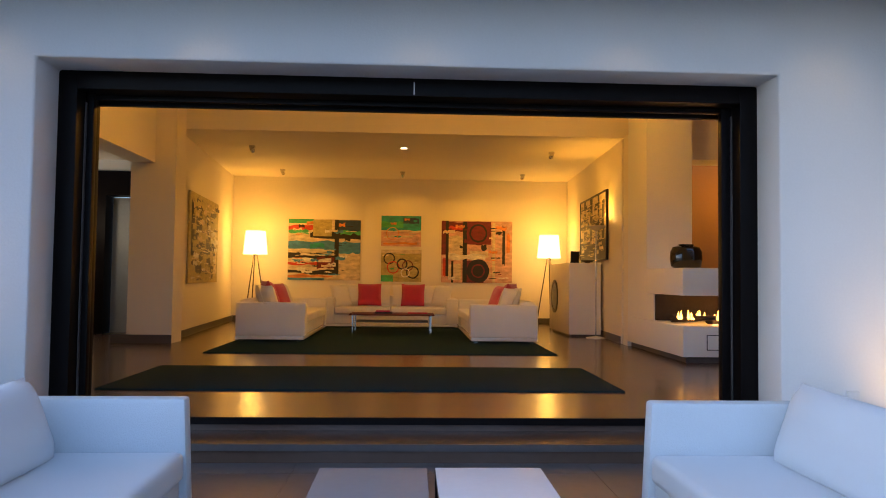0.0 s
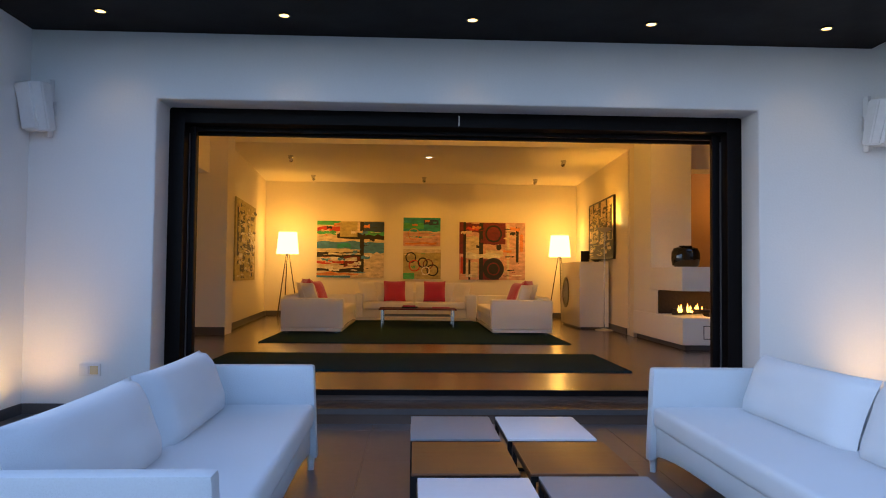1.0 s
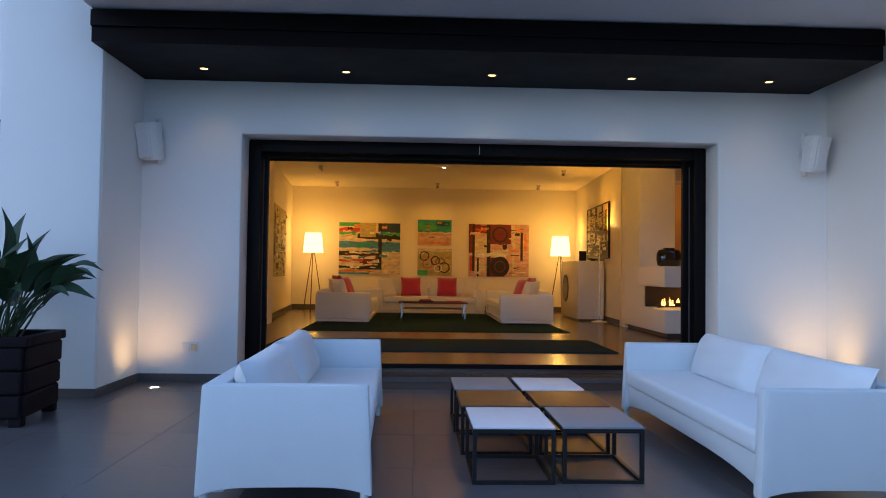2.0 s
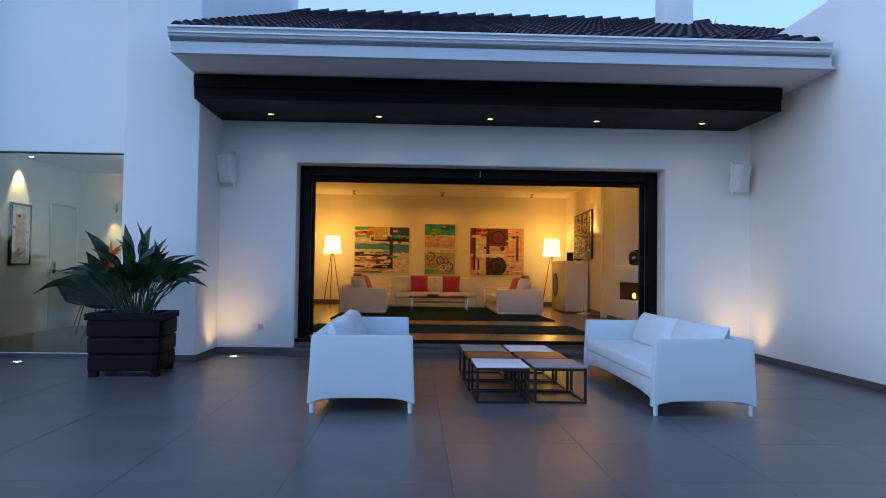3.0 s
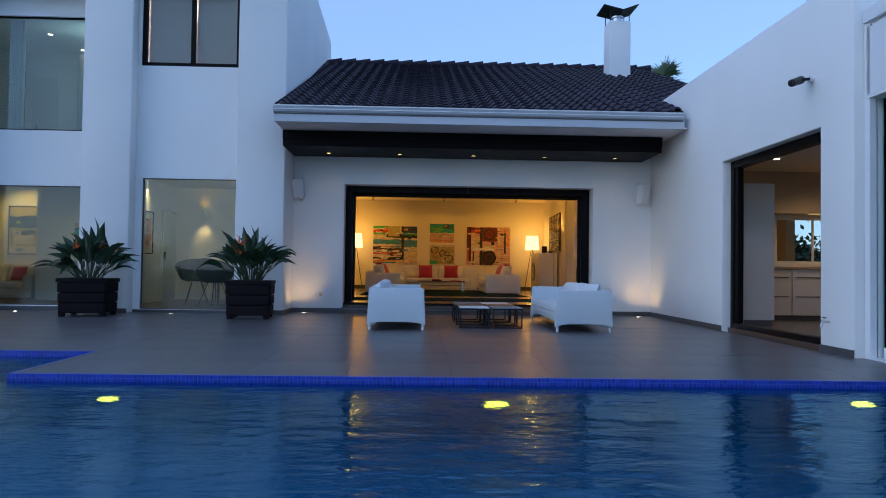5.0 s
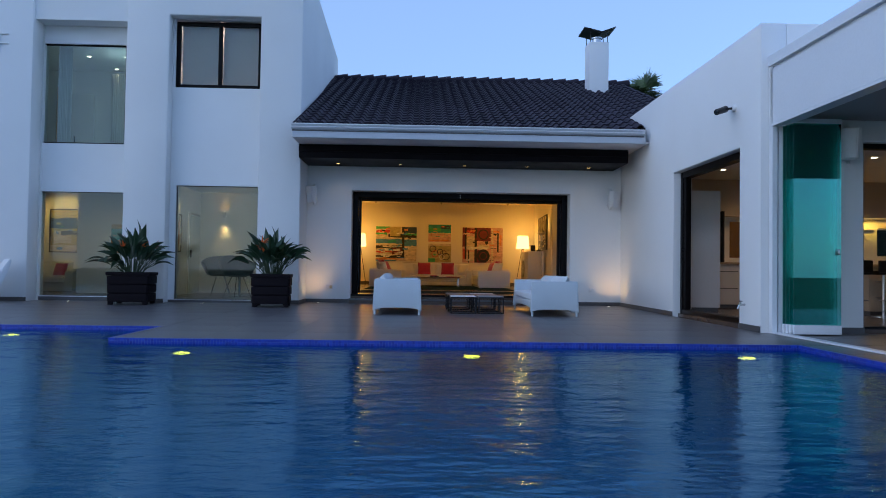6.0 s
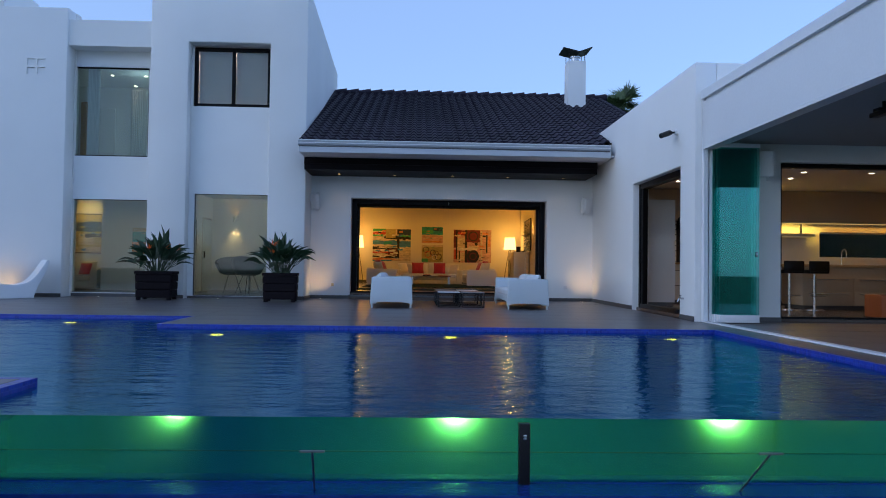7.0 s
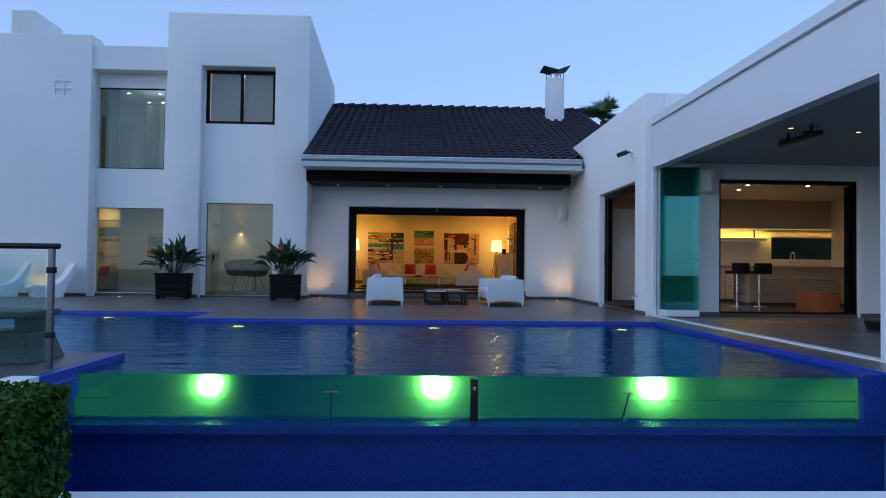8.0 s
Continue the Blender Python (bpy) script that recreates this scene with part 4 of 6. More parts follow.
def cube_table(x, y, w, d, h, topmat, word):
    t = thing("side_table", pose(x, y, 0), word + " top square side table on a thin black steel frame", "side table", "side tables between the sofas")
    boxes("top", [(-w / 2, w / 2, -d / 2, d / 2, h - 0.012, h)], topmat, t, bevel=0.003)
    r = 0.011
    for a in (-1, 1):
        for c in (-1, 1):
            boxes("leg", [(a * (w / 2 - r) - r, a * (w / 2 - r) + r, c * (d / 2 - r) - r, c * (d / 2 - r) + r, 0.02, h - 0.036)], BLACK_METAL, t)
        boxes("top_rail", [(a * (w / 2 - r) - r, a * (w / 2 - r) + r, -d / 2, d / 2, h - 0.036, h - 0.0125)], BLACK_METAL, t)
        boxes("floor_rail", [(a * (w / 2 - r) - r, a * (w / 2 - r) + r, -d / 2, d / 2, 0.0, 0.02)], BLACK_METAL, t)
        boxes("cross_rail", [(-w / 2 + 2 * r, w / 2 - 2 * r, a * (d / 2 - r) - r, a * (d / 2 - r) + r, h - 0.036, h - 0.0125)], BLACK_METAL, t)
        boxes("cross_foot", [(-w / 2 + 2 * r, w / 2 - 2 * r, a * (d / 2 - r) - r, a * (d / 2 - r) + r, 0.0, 0.02)], BLACK_METAL, t)
    return t


for x, y, mt, wd in ((-0.168, -2.02, TOP_GREY, "grey"), (0.335, -2.02, TOP_WHITE, "white"), (-0.160, -2.68, TOP_BROWN, "dark brown"), (0.350, -2.68, TOP_BROWN, "dark brown"), (-0.135, -3.34, TOP_WHITE, "white"), (0.375, -3.32, TOP_GREY, "grey")):
    cube_table(x, y, 0.465, 0.60, 0.32, mt, wd)

# ---- planters with bird-of-paradise ----


def leaf_blade(bm, base, tip, width, normal, curl=0.12, n=7):
    """A paddle leaf from base to tip: folded along its rib, drooping at the end."""
    base, tip = Vector(base), Vector(tip)
    along = tip - base
    side = along.cross(normal).normalized()
    up = side.cross(along).normalized()
    rows = []
    for i in range(n + 1):
        u = i / n
        c = base + along * u + up * (curl * along.length * (math.sin(u * math.pi) - 0.9 * u * u))
        w = width * math.sin(min(1, u * 0.97 + 0.05) ** 0.8 * math.pi) * 0.5
        w = max(w, 0.003)
        rows.append([bm.verts.new(c + side * w + up * w * 0.45), bm.verts.new(c), bm.verts.new(c - side * w + up * w * 0.45)])
    for a, b in zip(rows, rows[1:]):
        for k in (0, 1):
            bm.faces.new((a[k], a[k + 1], b[k + 1], b[k]))


def planter(x, y, w, h, turn, seed, label, leaves, blooms, arching=()):
    rng = random.Random(seed)
    t = thing("planter", pose(x, y, 0, 0, 0, turn), label, "planter", "terrace planters")
    rows = 3
    hh = (h - 0.13) / rows
    for i in range(rows):
        z = 0.06 + i * hh
        k = w / 2 - 0.035 + 0.02 * i / rows
        bb = bmesh.new()
        for sx, sy in ((0, -1), (0, 1)):
            box(bb, -k, k, sy * k - 0.025, sy * k + 0.025, z + 0.003, z + hh - 0.003, bevel=0.022, seg=3)
        for sx in (-1, 1):
            box(bb, sx * k - 0.025, sx * k + 0.025, -k + 0.02, k - 0.02, z + 0.005, z + hh - 0.005, bevel=0.022, seg=3)
        part("board_ring", bb, POT, t, smooth=True)
    boxes("liner", [(-w / 2 + 0.05, w / 2 - 0.05, -w / 2 + 0.05, w / 2 - 0.05, 0.06, h - 0.09)], DARK_PAINT, t)
    for a in (-1, 1):
        for c in (-1, 1):
            k = w / 2 - 0.075
            boxes("foot", [(a * k - 0.045, a * k + 0.045, c * k - 0.045, c * k + 0.045, 0.0, 0.12)], POT, t, bevel=0.008)
    k = w / 2 + 0.012
    boxes("rim", [(-k, k, -k, -k + 0.09, h - 0.07, h), (-k, k, k - 0.09, k, h - 0.07, h), (-k, -k + 0.09, -k + 0.09, k - 0.09, h - 0.07, h), (k - 0.09, k, -k + 0.09, k - 0.09, h - 0.07, h)], POT, t, bevel=0.01)
    boxes("soil", [(-w / 2 + 0.06, w / 2 - 0.06, -w / 2 + 0.06, w / 2 - 0.06, h - 0.1, h - 0.06)], SOIL, t)
    pl = thing("strelitzia", pose(x, y, h - 0.06), "bird-of-paradise plant with dark green paddle leaves and orange blooms", "plant", "terrace plants")
    pl.scale = (0.86, 0.86, 0.95)
    stems, lf = bmesh.new(), bmesh.new()
    for i in range(leaves):
        a = i * 2.399 + rng.uniform(-0.3, 0.3)
        lean = rng.uniform(0.05, 0.6) if i % 2 else rng.uniform(0.5, 1.0)
        reach = rng.uniform(0.6, 1.0)
        r0 = rng.uniform(0.02, 0.20)
        d = Vector((math.cos(a), math.sin(a), 0))
        p0 = d * r0
        p1 = d * (r0 + lean * reach * 0.62) + Vector((0, 0, reach * (0.70 - 0.38 * lean)))
        p2 = p1 + d * (lean * 0.52 + 0.05) + Vector((0, 0, 0.46 * (1 - lean) + 0.04 - 0.16 * max(0, lean - 0.6)))
        mid = p0.lerp(p1, 0.55) + Vector((0, 0, 0.04))
        tube(stems, p0, mid, 0.010, 0.008, 6)
        tube(stems, mid, p1, 0.008, 0.006, 6)
        leaf_blade(lf, p1, p2 + Vector((rng.uniform(-.05, .05), rng.uniform(-.05, .05), rng.uniform(0, 0.06))), rng.uniform(0.14, 0.22), Vector((rng.uniform(-.6, .6), rng.uniform(-.6, .6), 1)), rng.uniform(0.05, 0.16))
    for ax, ay, az in arching:
        q0, q1 = Vector((ax * 0.12, ay * 0.12, 0.0)), Vector((ax * 0.55, ay * 0.55, az * 0.85))
        q2 = Vector((ax * 0.78, ay * 0.78, az))
        tube(stems, q0, q1.lerp(q0, 0.45) + Vector((0, 0, 0.06)), 0.010, 0.008, 6)
        tube(stems, q1.lerp(q0, 0.45) + Vector((0, 0, 0.06)), q1, 0.008, 0.007, 6)
        tube(stems, q1, q2, 0.007, 0.006, 6)
        leaf_blade(lf, q2, Vector((ax * 1.12, ay * 1.12, az - 0.02)), 0.12, Vector((0.1, -0.3, 1)), 0.08)
    part("stem_clump", stems, LEAF_STEM, pl, smooth=True, kind="stuff")
    part("foliage", lf, LEAF, pl, smooth=True, kind="stuff")
    for i in range(blooms):
        a = rng.uniform(0, 6.28)
        q = Vector((math.cos(a) * rng.uniform(0.2, 0.5), math.sin(a) * rng.uniform(0.2, 0.5), rng.uniform(0.50, 0.85)))
        fb = bmesh.new()
        q = Vector((-abs(q.x) if i % 2 else q.x, -abs(q.y), q.z))
        tube(fb, q * 0.3, q, 0.008, 0.007, 6)
        part("flower_stalk", fb, LEAF_STEM, pl)
        fb = bmesh.new()
        for k in range(4):
            leaf_blade(fb, q, q + Vector((math.cos(a) * 0.16 + rng.uniform(-.08, .08), math.sin(a) * 0.16, 0.07 + 0.05 * k)), 0.045, Vector((0.3, 0.2, 1)), 0.05, 4)
        part("bloom", fb, BLOOM, pl, "orange pointed bloom")
    return t


planter(-3.96, -1.93, 0.76, 0.66, 6, 3, "square dark brown slatted wooden planter by the tower corner", 58, 3, ((0.84, -0.10, 0.56), (0.80, 0.12, 0.62), (0.70, -0.25, 0.42)))
planter(-6.85, -1.75, 0.81, 0.66, 8, 8, "square dark brown slatted wooden planter between the windows", 58, 4, ((0.72, -0.1, 0.60), (-0.66, -0.3, 0.30)))

# ---- chimney ----
ch = thing("chimney", pose(4.155, 4.18, 0), "white rendered chimney with a black folded metal cowl", "chimney")
boxes("shaft", [(-0.285, 0.285, -0.285, 0.285, 5.6, 7.47)], STUCCO, ch, bevel=0.02)
b = bmesh.new(); lathe(b, [(0.13, 7.47), (0.13, 7.62), (0.16, 7.62), (0.16, 7.66)], 18); part("flue", b, CHROME, ch, smooth=True)
for a in (-1, 1):
    for c in (-1, 1):
        b = bmesh.new(); tube(b, (0.25 * a, 0.25 * c, 7.46), (0.25 * a, 0.25 * c, 7.74), 0.012, 0.012, 6); part("stay", b, BLACK_METAL, ch)
b = bmesh.new()
top = []
for x, z in ((-0.46, 7.83), (0.05, 7.71), (0.46, 7.86)):
    top.append([b.verts.new((x, y, z + dz)) for y in (-0.42, 0.42) for dz in (0.0, 0.025)])
for p_, q_ in zip(top, top[1:]):
    for i, j in ((0, 1), (1, 3), (3, 2), (2, 0)):
        b.faces.new((p_[i], p_[j], q_[j], q_[i]))
b.faces.new((top[0][0], top[0][1], top[0][3], top[0][2])), b.faces.new((top[2][0], top[2][2], top[2][3], top[2][1]))
part("cowl", b, BLACK_METAL, ch)

# ---- palm behind the house ----
pm = thing("palm_tree", pose(7.75, 11.6, -2.0), "fan palm with grey-green fronds behind the roof", "palm tree")
b = bmesh.new(); tube(b, (0, 0, 0), (0.1, 0, 9.6), 0.26, 0.18, 14); part("trunk", b, BARK, pm, smooth=True)
b = bmesh.new()
rng = random.Random(5)
for i in range(60):
    a, el = i * 2.399, -0.35 + 1.85 * ((i * 0.618) % 1.0)
    d = Vector((math.cos(a) * math.cos(el), math.sin(a) * math.cos(el), math.sin(el)))
    c0 = Vector((0.1, 0, 9.58)) + d * 0.1
    c1 = c0 + d * rng.uniform(0.35, 0.62)
    tube(b, c0, c1, 0.014, 0.008, 5)
    side = d.cross(Vector((0, 0, 1))).normalized()
    nn = side.cross(d)
    for k in range(19):
        th_ = (k - 9) * 0.145
        e = (d * math.cos(th_) + side * math.sin(th_) + nn * rng.uniform(-0.12, 0.12)) * rng.uniform(0.5, 0.85)
        p_ = (e.cross(nn)).normalized() * 0.022
        tip = c1 + e - Vector((0, 0, rng.uniform(0.04, 0.16)))
        v = [b.verts.new(c1 + p_ * 0.5), b.verts.new(c1 + e * 0.6 + p_), b.verts.new(tip), b.verts.new(c1 + e * 0.6 - p_), b.verts.new(c1 - p_ * 0.5)]
        b.faces.new(v)
part("fronds", b, PALM_LEAF, pm, kind="stuff")

# ---- left foreground: raised deck, glass railing, hedge, tub table, chaise ----
rl = thing("glass_railing", Matrix.Translation((0, -14.75, 0)), "glass railing with a dark steel post and round top rail", "railing")
for x in (-3.66, -5.2, -6.7):
    po = boxes("post", [(x - 0.022, x + 0.022, -0.022, 0.022, -0.02, 0.98)], STEEL_DARK, rl, bevel=0.004)
    for z in (0.25, 0.78):
        boxes("clamp", [(x - 0.03, x + 0.03, -0.03, 0.03, z, z + 0.05)], BLACK_METAL, po, "black glass clamp", bevel=0.004)
b = bmesh.new(); tube(b, (-8.0, 0, 1.0), (-3.60, 0, 1.0), 0.024, None, 14); part("top_rail", b, BLACK_METAL, rl, smooth=True)
for x in (-5.17, -6.67, -7.9):
    p_ = boxes("pane", [(x, min(x + 1.46, -3.70), -0.005, 0.005, 0.08, 0.93)], RAIL_PANE, rl)
    p_.visible_shadow = False

tb = thing("plastic_table", pose(-4.35, -14.2, 0), "low green-grey moulded plastic table on the deck", "table")
TUB = surface("green_grey_plastic", (0.05, 0.075, 0.07), 0.5, vary=0.1)
b = bmesh.new()
foot_ = [b.verts.new((x, y, 0.0)) for x, y in ((-0.42, -0.32), (0.42, -0.32), (0.42, 0.32), (-0.42, 0.32))]
lip_ = [b.verts.new((x * 0.97, y * 0.97, 0.03)) for x, y in ((-0.42, -0.32), (0.42, -0.32), (0.42, 0.32), (-0.42, 0.32))]
rim_ = [b.verts.new((x, y, 0.26)) for x, y in ((-0.33, -0.25), (0.33, -0.25), (0.33, 0.25), (-0.33, 0.25))]
b.faces.new(foot_[::-1]), b.faces.new(rim_)
for lo_, hi_ in ((foot_, lip_), (lip_, rim_)):
    for i in range(4):
        b.faces.new((lo_[i], lo_[(i + 1) % 4], hi_[(i + 1) % 4], hi_[i]))
bmesh.ops.bevel(b, geom=b.edges[:], offset=0.012, segments=2, affect="EDGES")
part("base", b, TUB, tb, smooth=True)
for a in (-1, 1):
    boxes("support", [(a * 0.26 - 0.045, a * 0.26 + 0.045, -0.2, 0.2, 0.255, 0.385)], TUB, tb, bevel=0.012)
boxes("top", [(-0.38, 0.38, -0.30, 0.30, 0.385, 0.445)], TUB, tb, bevel=0.018)


def hedge(name, x0, x1, y0, y1, z0, z1, n, label, seed):
    """Leaves in the outer shell of a clipped block, over a solid core coloured dark for the shade inside."""
    rng = random.Random(seed)
    t = thing(name, Matrix(), label, "hedge")
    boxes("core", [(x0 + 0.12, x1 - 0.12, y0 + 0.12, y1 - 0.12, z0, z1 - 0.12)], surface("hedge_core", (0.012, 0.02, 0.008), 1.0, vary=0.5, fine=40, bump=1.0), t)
    verts, faces = [], []
    for i in range(n):
        p_ = Vector((rng.uniform(x0, x1), rng.uniform(y0, y1), rng.uniform(z0, z1)))
        k = rng.randrange(5)
        d = abs(rng.gauss(0, 0.05))
        lump = 0.05 * noise.noise(p_ * 3.0)
        if k < 2:
            p_.z = z1 - d + lump
        elif k == 2:
            p_.x = x1 - d + lump
        elif k == 3:
            p_.y = y0 + d + lump
        else:
            p_.y = y1 - d + lump
        s_ = rng.uniform(0.018, 0.034)
        u = Vector((rng.gauss(0, 1), rng.gauss(0, 1), rng.gauss(0, 1))).normalized()
        w = u.cross(Vector((rng.gauss(0, 1), rng.gauss(0, 1), rng.gauss(0, 1)))).normalized()
        b0 = len(verts)
        verts += [p_ - u * s_, p_ + w * s_ * 0.5 + u * s_ * 0.1, p_ + u * s_, p_ - w * s_ * 0.5 + u * s_ * 0.1]
        faces.append((b0, b0 + 1, b0 + 2, b0 + 3))
    me = bpy.data.meshes.new("leaves")
    me.from_pydata(verts, [], faces)
    me.materials.append(HEDGE_LEAF)
    ob = new("leaves", me)
    ob.parent = t
    tagged(ob, kind="stuff")
    return t


hedge("clipped_hedge", -5.6, -2.81, -16.9, -16.22, -1.44, 0.11, 28000, "clipped dense green hedge in front of the pool deck", 4)

hedge("garden_hedge", 8.2, 14.0, 1.0, 1.8, -1.45, 2.6, 14000, "tall leafy hedge behind the kitchen window", 9)

cl_mat = surface("white_moulded_plastic", (0.72, 0.73, 0.75), 0.3, vary=0.04, bump=0.0)


def chaise(m):
    t = thing("lounge_chair", m, "white moulded plastic lounge chair with a raised back", "lounge chair", "white lounge chairs")
    ctrl = [(-0.50, 0.27), (-0.40, 0.33), (-0.12, 0.31), (0.12, 0.36), (0.30, 0.52), (0.44, 0.74), (0.53, 0.88), (0.57, 0.85), (0.50, 0.60), (0.36, 0.30), (0.27, 0.05), (0.24, 0.0), (-0.36, 0.0), (-0.39, 0.05), (-0.44, 0.16), (-0.49, 0.22)]
    prof = []
    for i in range(len(ctrl)):
        p0, p1, p2, p3 = (Vector(ctrl[(i + k) % len(ctrl)]) for k in (-1, 0, 1, 2))
        for u in (0.0, 0.33, 0.67):
            q = 0.5 * (2 * p1 + (p2 - p0) * u + (2 * p0 - 5 * p1 + 4 * p2 - p3) * u * u + (3 * p1 - p0 - 3 * p2 + p3) * u ** 3)
            prof.append((q.x, max(0.0, q.y)))
    b = bmesh.new()
    ra, rb = [b.verts.new((x, -0.33, z)) for x, z in prof], [b.verts.new((x, 0.33, z)) for x, z in prof]
    b.faces.new(ra), b.faces.new(rb[::-1])
    for i in range(len(prof)):
        b.faces.new((ra[i], rb[i], rb[(i + 1) % len(prof)], ra[(i + 1) % len(prof)]))
    bmesh.ops.recalc_face_normals(b, faces=b.faces)
    rim = [e for e in b.edges if e.calc_face_angle(0) > 1.2]
    bmesh.ops.bevel(b, geom=rim, offset=0.02, segments=2, affect="EDGES")
    part("shell", b, cl_mat, t, smooth=True)
    return t


chaise(pose(-9.98, -1.80, 0, 0, 0, 38))
chaise(pose(-11.10, -1.85, 0, 0, 0, 38))

# ---- living room: rugs ----
for nm, x0, x1, y0, y1, lb in (("rug", -2.60, 1.82, 1.20, 2.80, "long dark green wool rug on brown tiles"), ("rug", -2.55, 1.84, 4.15, 8.9, "large dark green wool rug under the sofas")):
    boxes(nm, [(x0, x1, y0, y1, FLOOR_IN, FLOOR_IN + 0.014)], RUG, None, lb, bevel=0.005, category="rug")

RZ = FLOOR_IN + 0.014


def indoor_sofa(m, w, d, label, cushions, loose):
    """Low block sofa: faces -y in its own frame, w wide, d deep. cushions: seat count; loose: (x, y, z, turn, red)."""
    t = thing("indoor_sofa", m, label, "sofa", "living room sofas")
    boxes("plinth", [(-w / 2 + 0.01, w / 2 - 0.01, -d / 2 + 0.02, d / 2, 0.03, 0.08)], LACQUER, t, bevel=0.006)
    boxes("base", [(-w / 2 + 0.02, w / 2 - 0.02, -d / 2 + 0.04, d / 2 - 0.02, 0.08, 0.26)], CREAM_CLOTH, t, bevel=0.03)
    for a in (-1, 1):
        x = a * (w / 2 - 0.11)
        boxes("armrest", [(x - 0.11, x + 0.11, -d / 2, d / 2, 0.08, 0.56)], CREAM_CLOTH, t, bevel=0.035)
        for c in (-1, 1):
            boxes("foot", [(a * (w / 2 - 0.09) - 0.025, a * (w / 2 - 0.09) + 0.025, c * (d / 2 - 0.1) - 0.025, c * (d / 2 - 0.1) + 0.025, 0, 0.035)], CHROME, t)
    boxes("backrest", [(-w / 2 + 0.22, w / 2 - 0.22, d / 2 - 0.24, d / 2, 0.26, 0.60)], CREAM_CLOTH, t, bevel=0.035)
    inner = w - 0.46
    for k in range(cushions):
        cw = inner / cushions
        x = -inner / 2 + cw * (k + 0.5)
        bb = bmesh.new()
        box(bb, x - cw / 2 + 0.004, x + cw / 2 - 0.004, -d / 2 - 0.01, d / 2 - 0.24, 0.26, 0.40, bevel=0.035, seg=3)
        part("seat_cushion", bb, CREAM_CLOTH, t, smooth=True)
        bb = bmesh.new()
        pillow(bb, cw - 0.02, 0.44, 0.20, pose(x, d / 2 - 0.33, 0.60, 72, 0, 0), 10, 4)
        part("back_cushion", bb, CREAM_CLOTH, t, smooth=True)
    for lx, ly, lz, turn, red, size in loose:
        bb = bmesh.new()
        pillow(bb, size, size, 0.17, pose(lx, ly, lz, 68, 0, turn), 10, 3)
        part("scatter_cushion", bb, RED_CLOTH if red else CREAM_CLOTH, t, "crimson scatter cushion" if red else "cream scatter cushion", smooth=True)
    return t


indoor_sofa(pose(-0.38, 9.35, RZ - 0.014), 2.56, 1.0, "cream three-seat sofa with two crimson cushions against the back wall", 2,
            [(-0.42, -0.06, 0.62, 4, True, 0.46), (0.42, -0.06, 0.62, -3, True, 0.46), (-0.98, -0.02, 0.60, 40, False, 0.44), (0.98, -0.02, 0.60, -40, False, 0.44)])
indoor_sofa(pose(-2.02, 7.0, RZ, 0, 0, 90), 2.7, 1.0, "cream sofa seen from its arm, crimson cushions piled at one end", 2,
            [(-0.85, 0.1, 0.66, 25, True, 0.46), (-0.62, 0.0, 0.62, -20, True, 0.46), (-1.0, 0.12, 0.62, 50, False, 0.4)])
indoor_sofa(pose(1.36, 7.0, RZ, 0, 0, -90), 2.7, 1.0, "cream sofa facing the other, crimson cushions piled at one end", 2,
            [(0.85, 0.1, 0.66, -25, True, 0.46), (0.62, 0.0, 0.62, 20, True, 0.46), (1.0, 0.12, 0.62, -50, False, 0.4)])

ct = thing("coffee_table", pose(-0.32, 7.75, RZ), "low dark red glass coffee table on thin steel legs", "table")
boxes("top", [(-0.72, 0.72, -0.40, 0.40, 0.30, 0.32)], surface("dark_red_glass_top", (0.10, 0.02, 0.02), 0.55, vary=0.2, spec=0.2), ct, bevel=0.004)
boxes("shelf", [(-0.62, 0.62, -0.32, 0.32, 0.18, 0.19)], TOP_GREY, ct)
for a in (-1, 1):
    for c in (-1, 1):
        boxes("leg", [(a * 0.66 - 0.012, a * 0.66 + 0.012, c * 0.34 - 0.012, c * 0.34 + 0.012, 0.0, 0.30)], CHROME, ct)
for x, y, w_, d_, z_, mt, wd in ((-0.62, 7.62, 0.30, 0.22, 0.03, BLACK_METAL, "black"), (-0.60, 7.63, 0.24, 0.18, 0.055, RED_CLOTH, "red"), (-0.05, 7.70, 0.34, 0.24, 0.022, RED_CLOTH, "red")):
    boxes("magazine", [(x, x + w_, y, y + d_, RZ + 0.32 + max(0, z_ - 0.031) * 1.25, RZ + 0.32 + z_)], mt, None, wd + " covered book lying on the coffee table", bevel=0.003, category="book", group="books on the coffee table")


def tripod_lamp(m, label):
    t = thing("floor_lamp", m, label, "lamp", "tripod floor lamps")
    for k in range(3):
        a = k * 2.094 + 0.5
        b = bmesh.new(); tube(b, (0.27 * math.cos(a), 0.27 * math.sin(a), 0.0), (0.035 * math.cos(a), 0.035 * math.sin(a), 1.40), 0.013, 0.011, 8)
        part("leg", b, BARK, t, smooth=True)
    b = bmesh.new(); tube(b, (0, 0, 1.34), (0, 0, 1.56), 0.02); part("stem", b, CHROME, t)
    b = bmesh.new()
    lathe(b, [(0.245, 1.40), (0.20, 1.88), (0.195, 1.88), (0.24, 1.40)], 28)
    for f in [f for f in b.faces if len(f.verts) > 4]:
        b.faces.remove(f)
    part("shade", b, SHADE, t, "glowing white fabric shade", smooth=True)
    return t


for x, y in ((-3.20, 10.15), (2.87, 10.15)):
    tripod_lamp(pose(x, y, FLOOR_IN), "tripod floor lamp with a lit white shade")
    lamp("lamp_bulb", "POINT", pose(x, y, FLOOR_IN + 1.95), 15, WARM, 0.1)
    lamp("lamp_bulb", "POINT", pose(x, y, FLOOR_IN + 1.30), 9, WARM, 0.1)

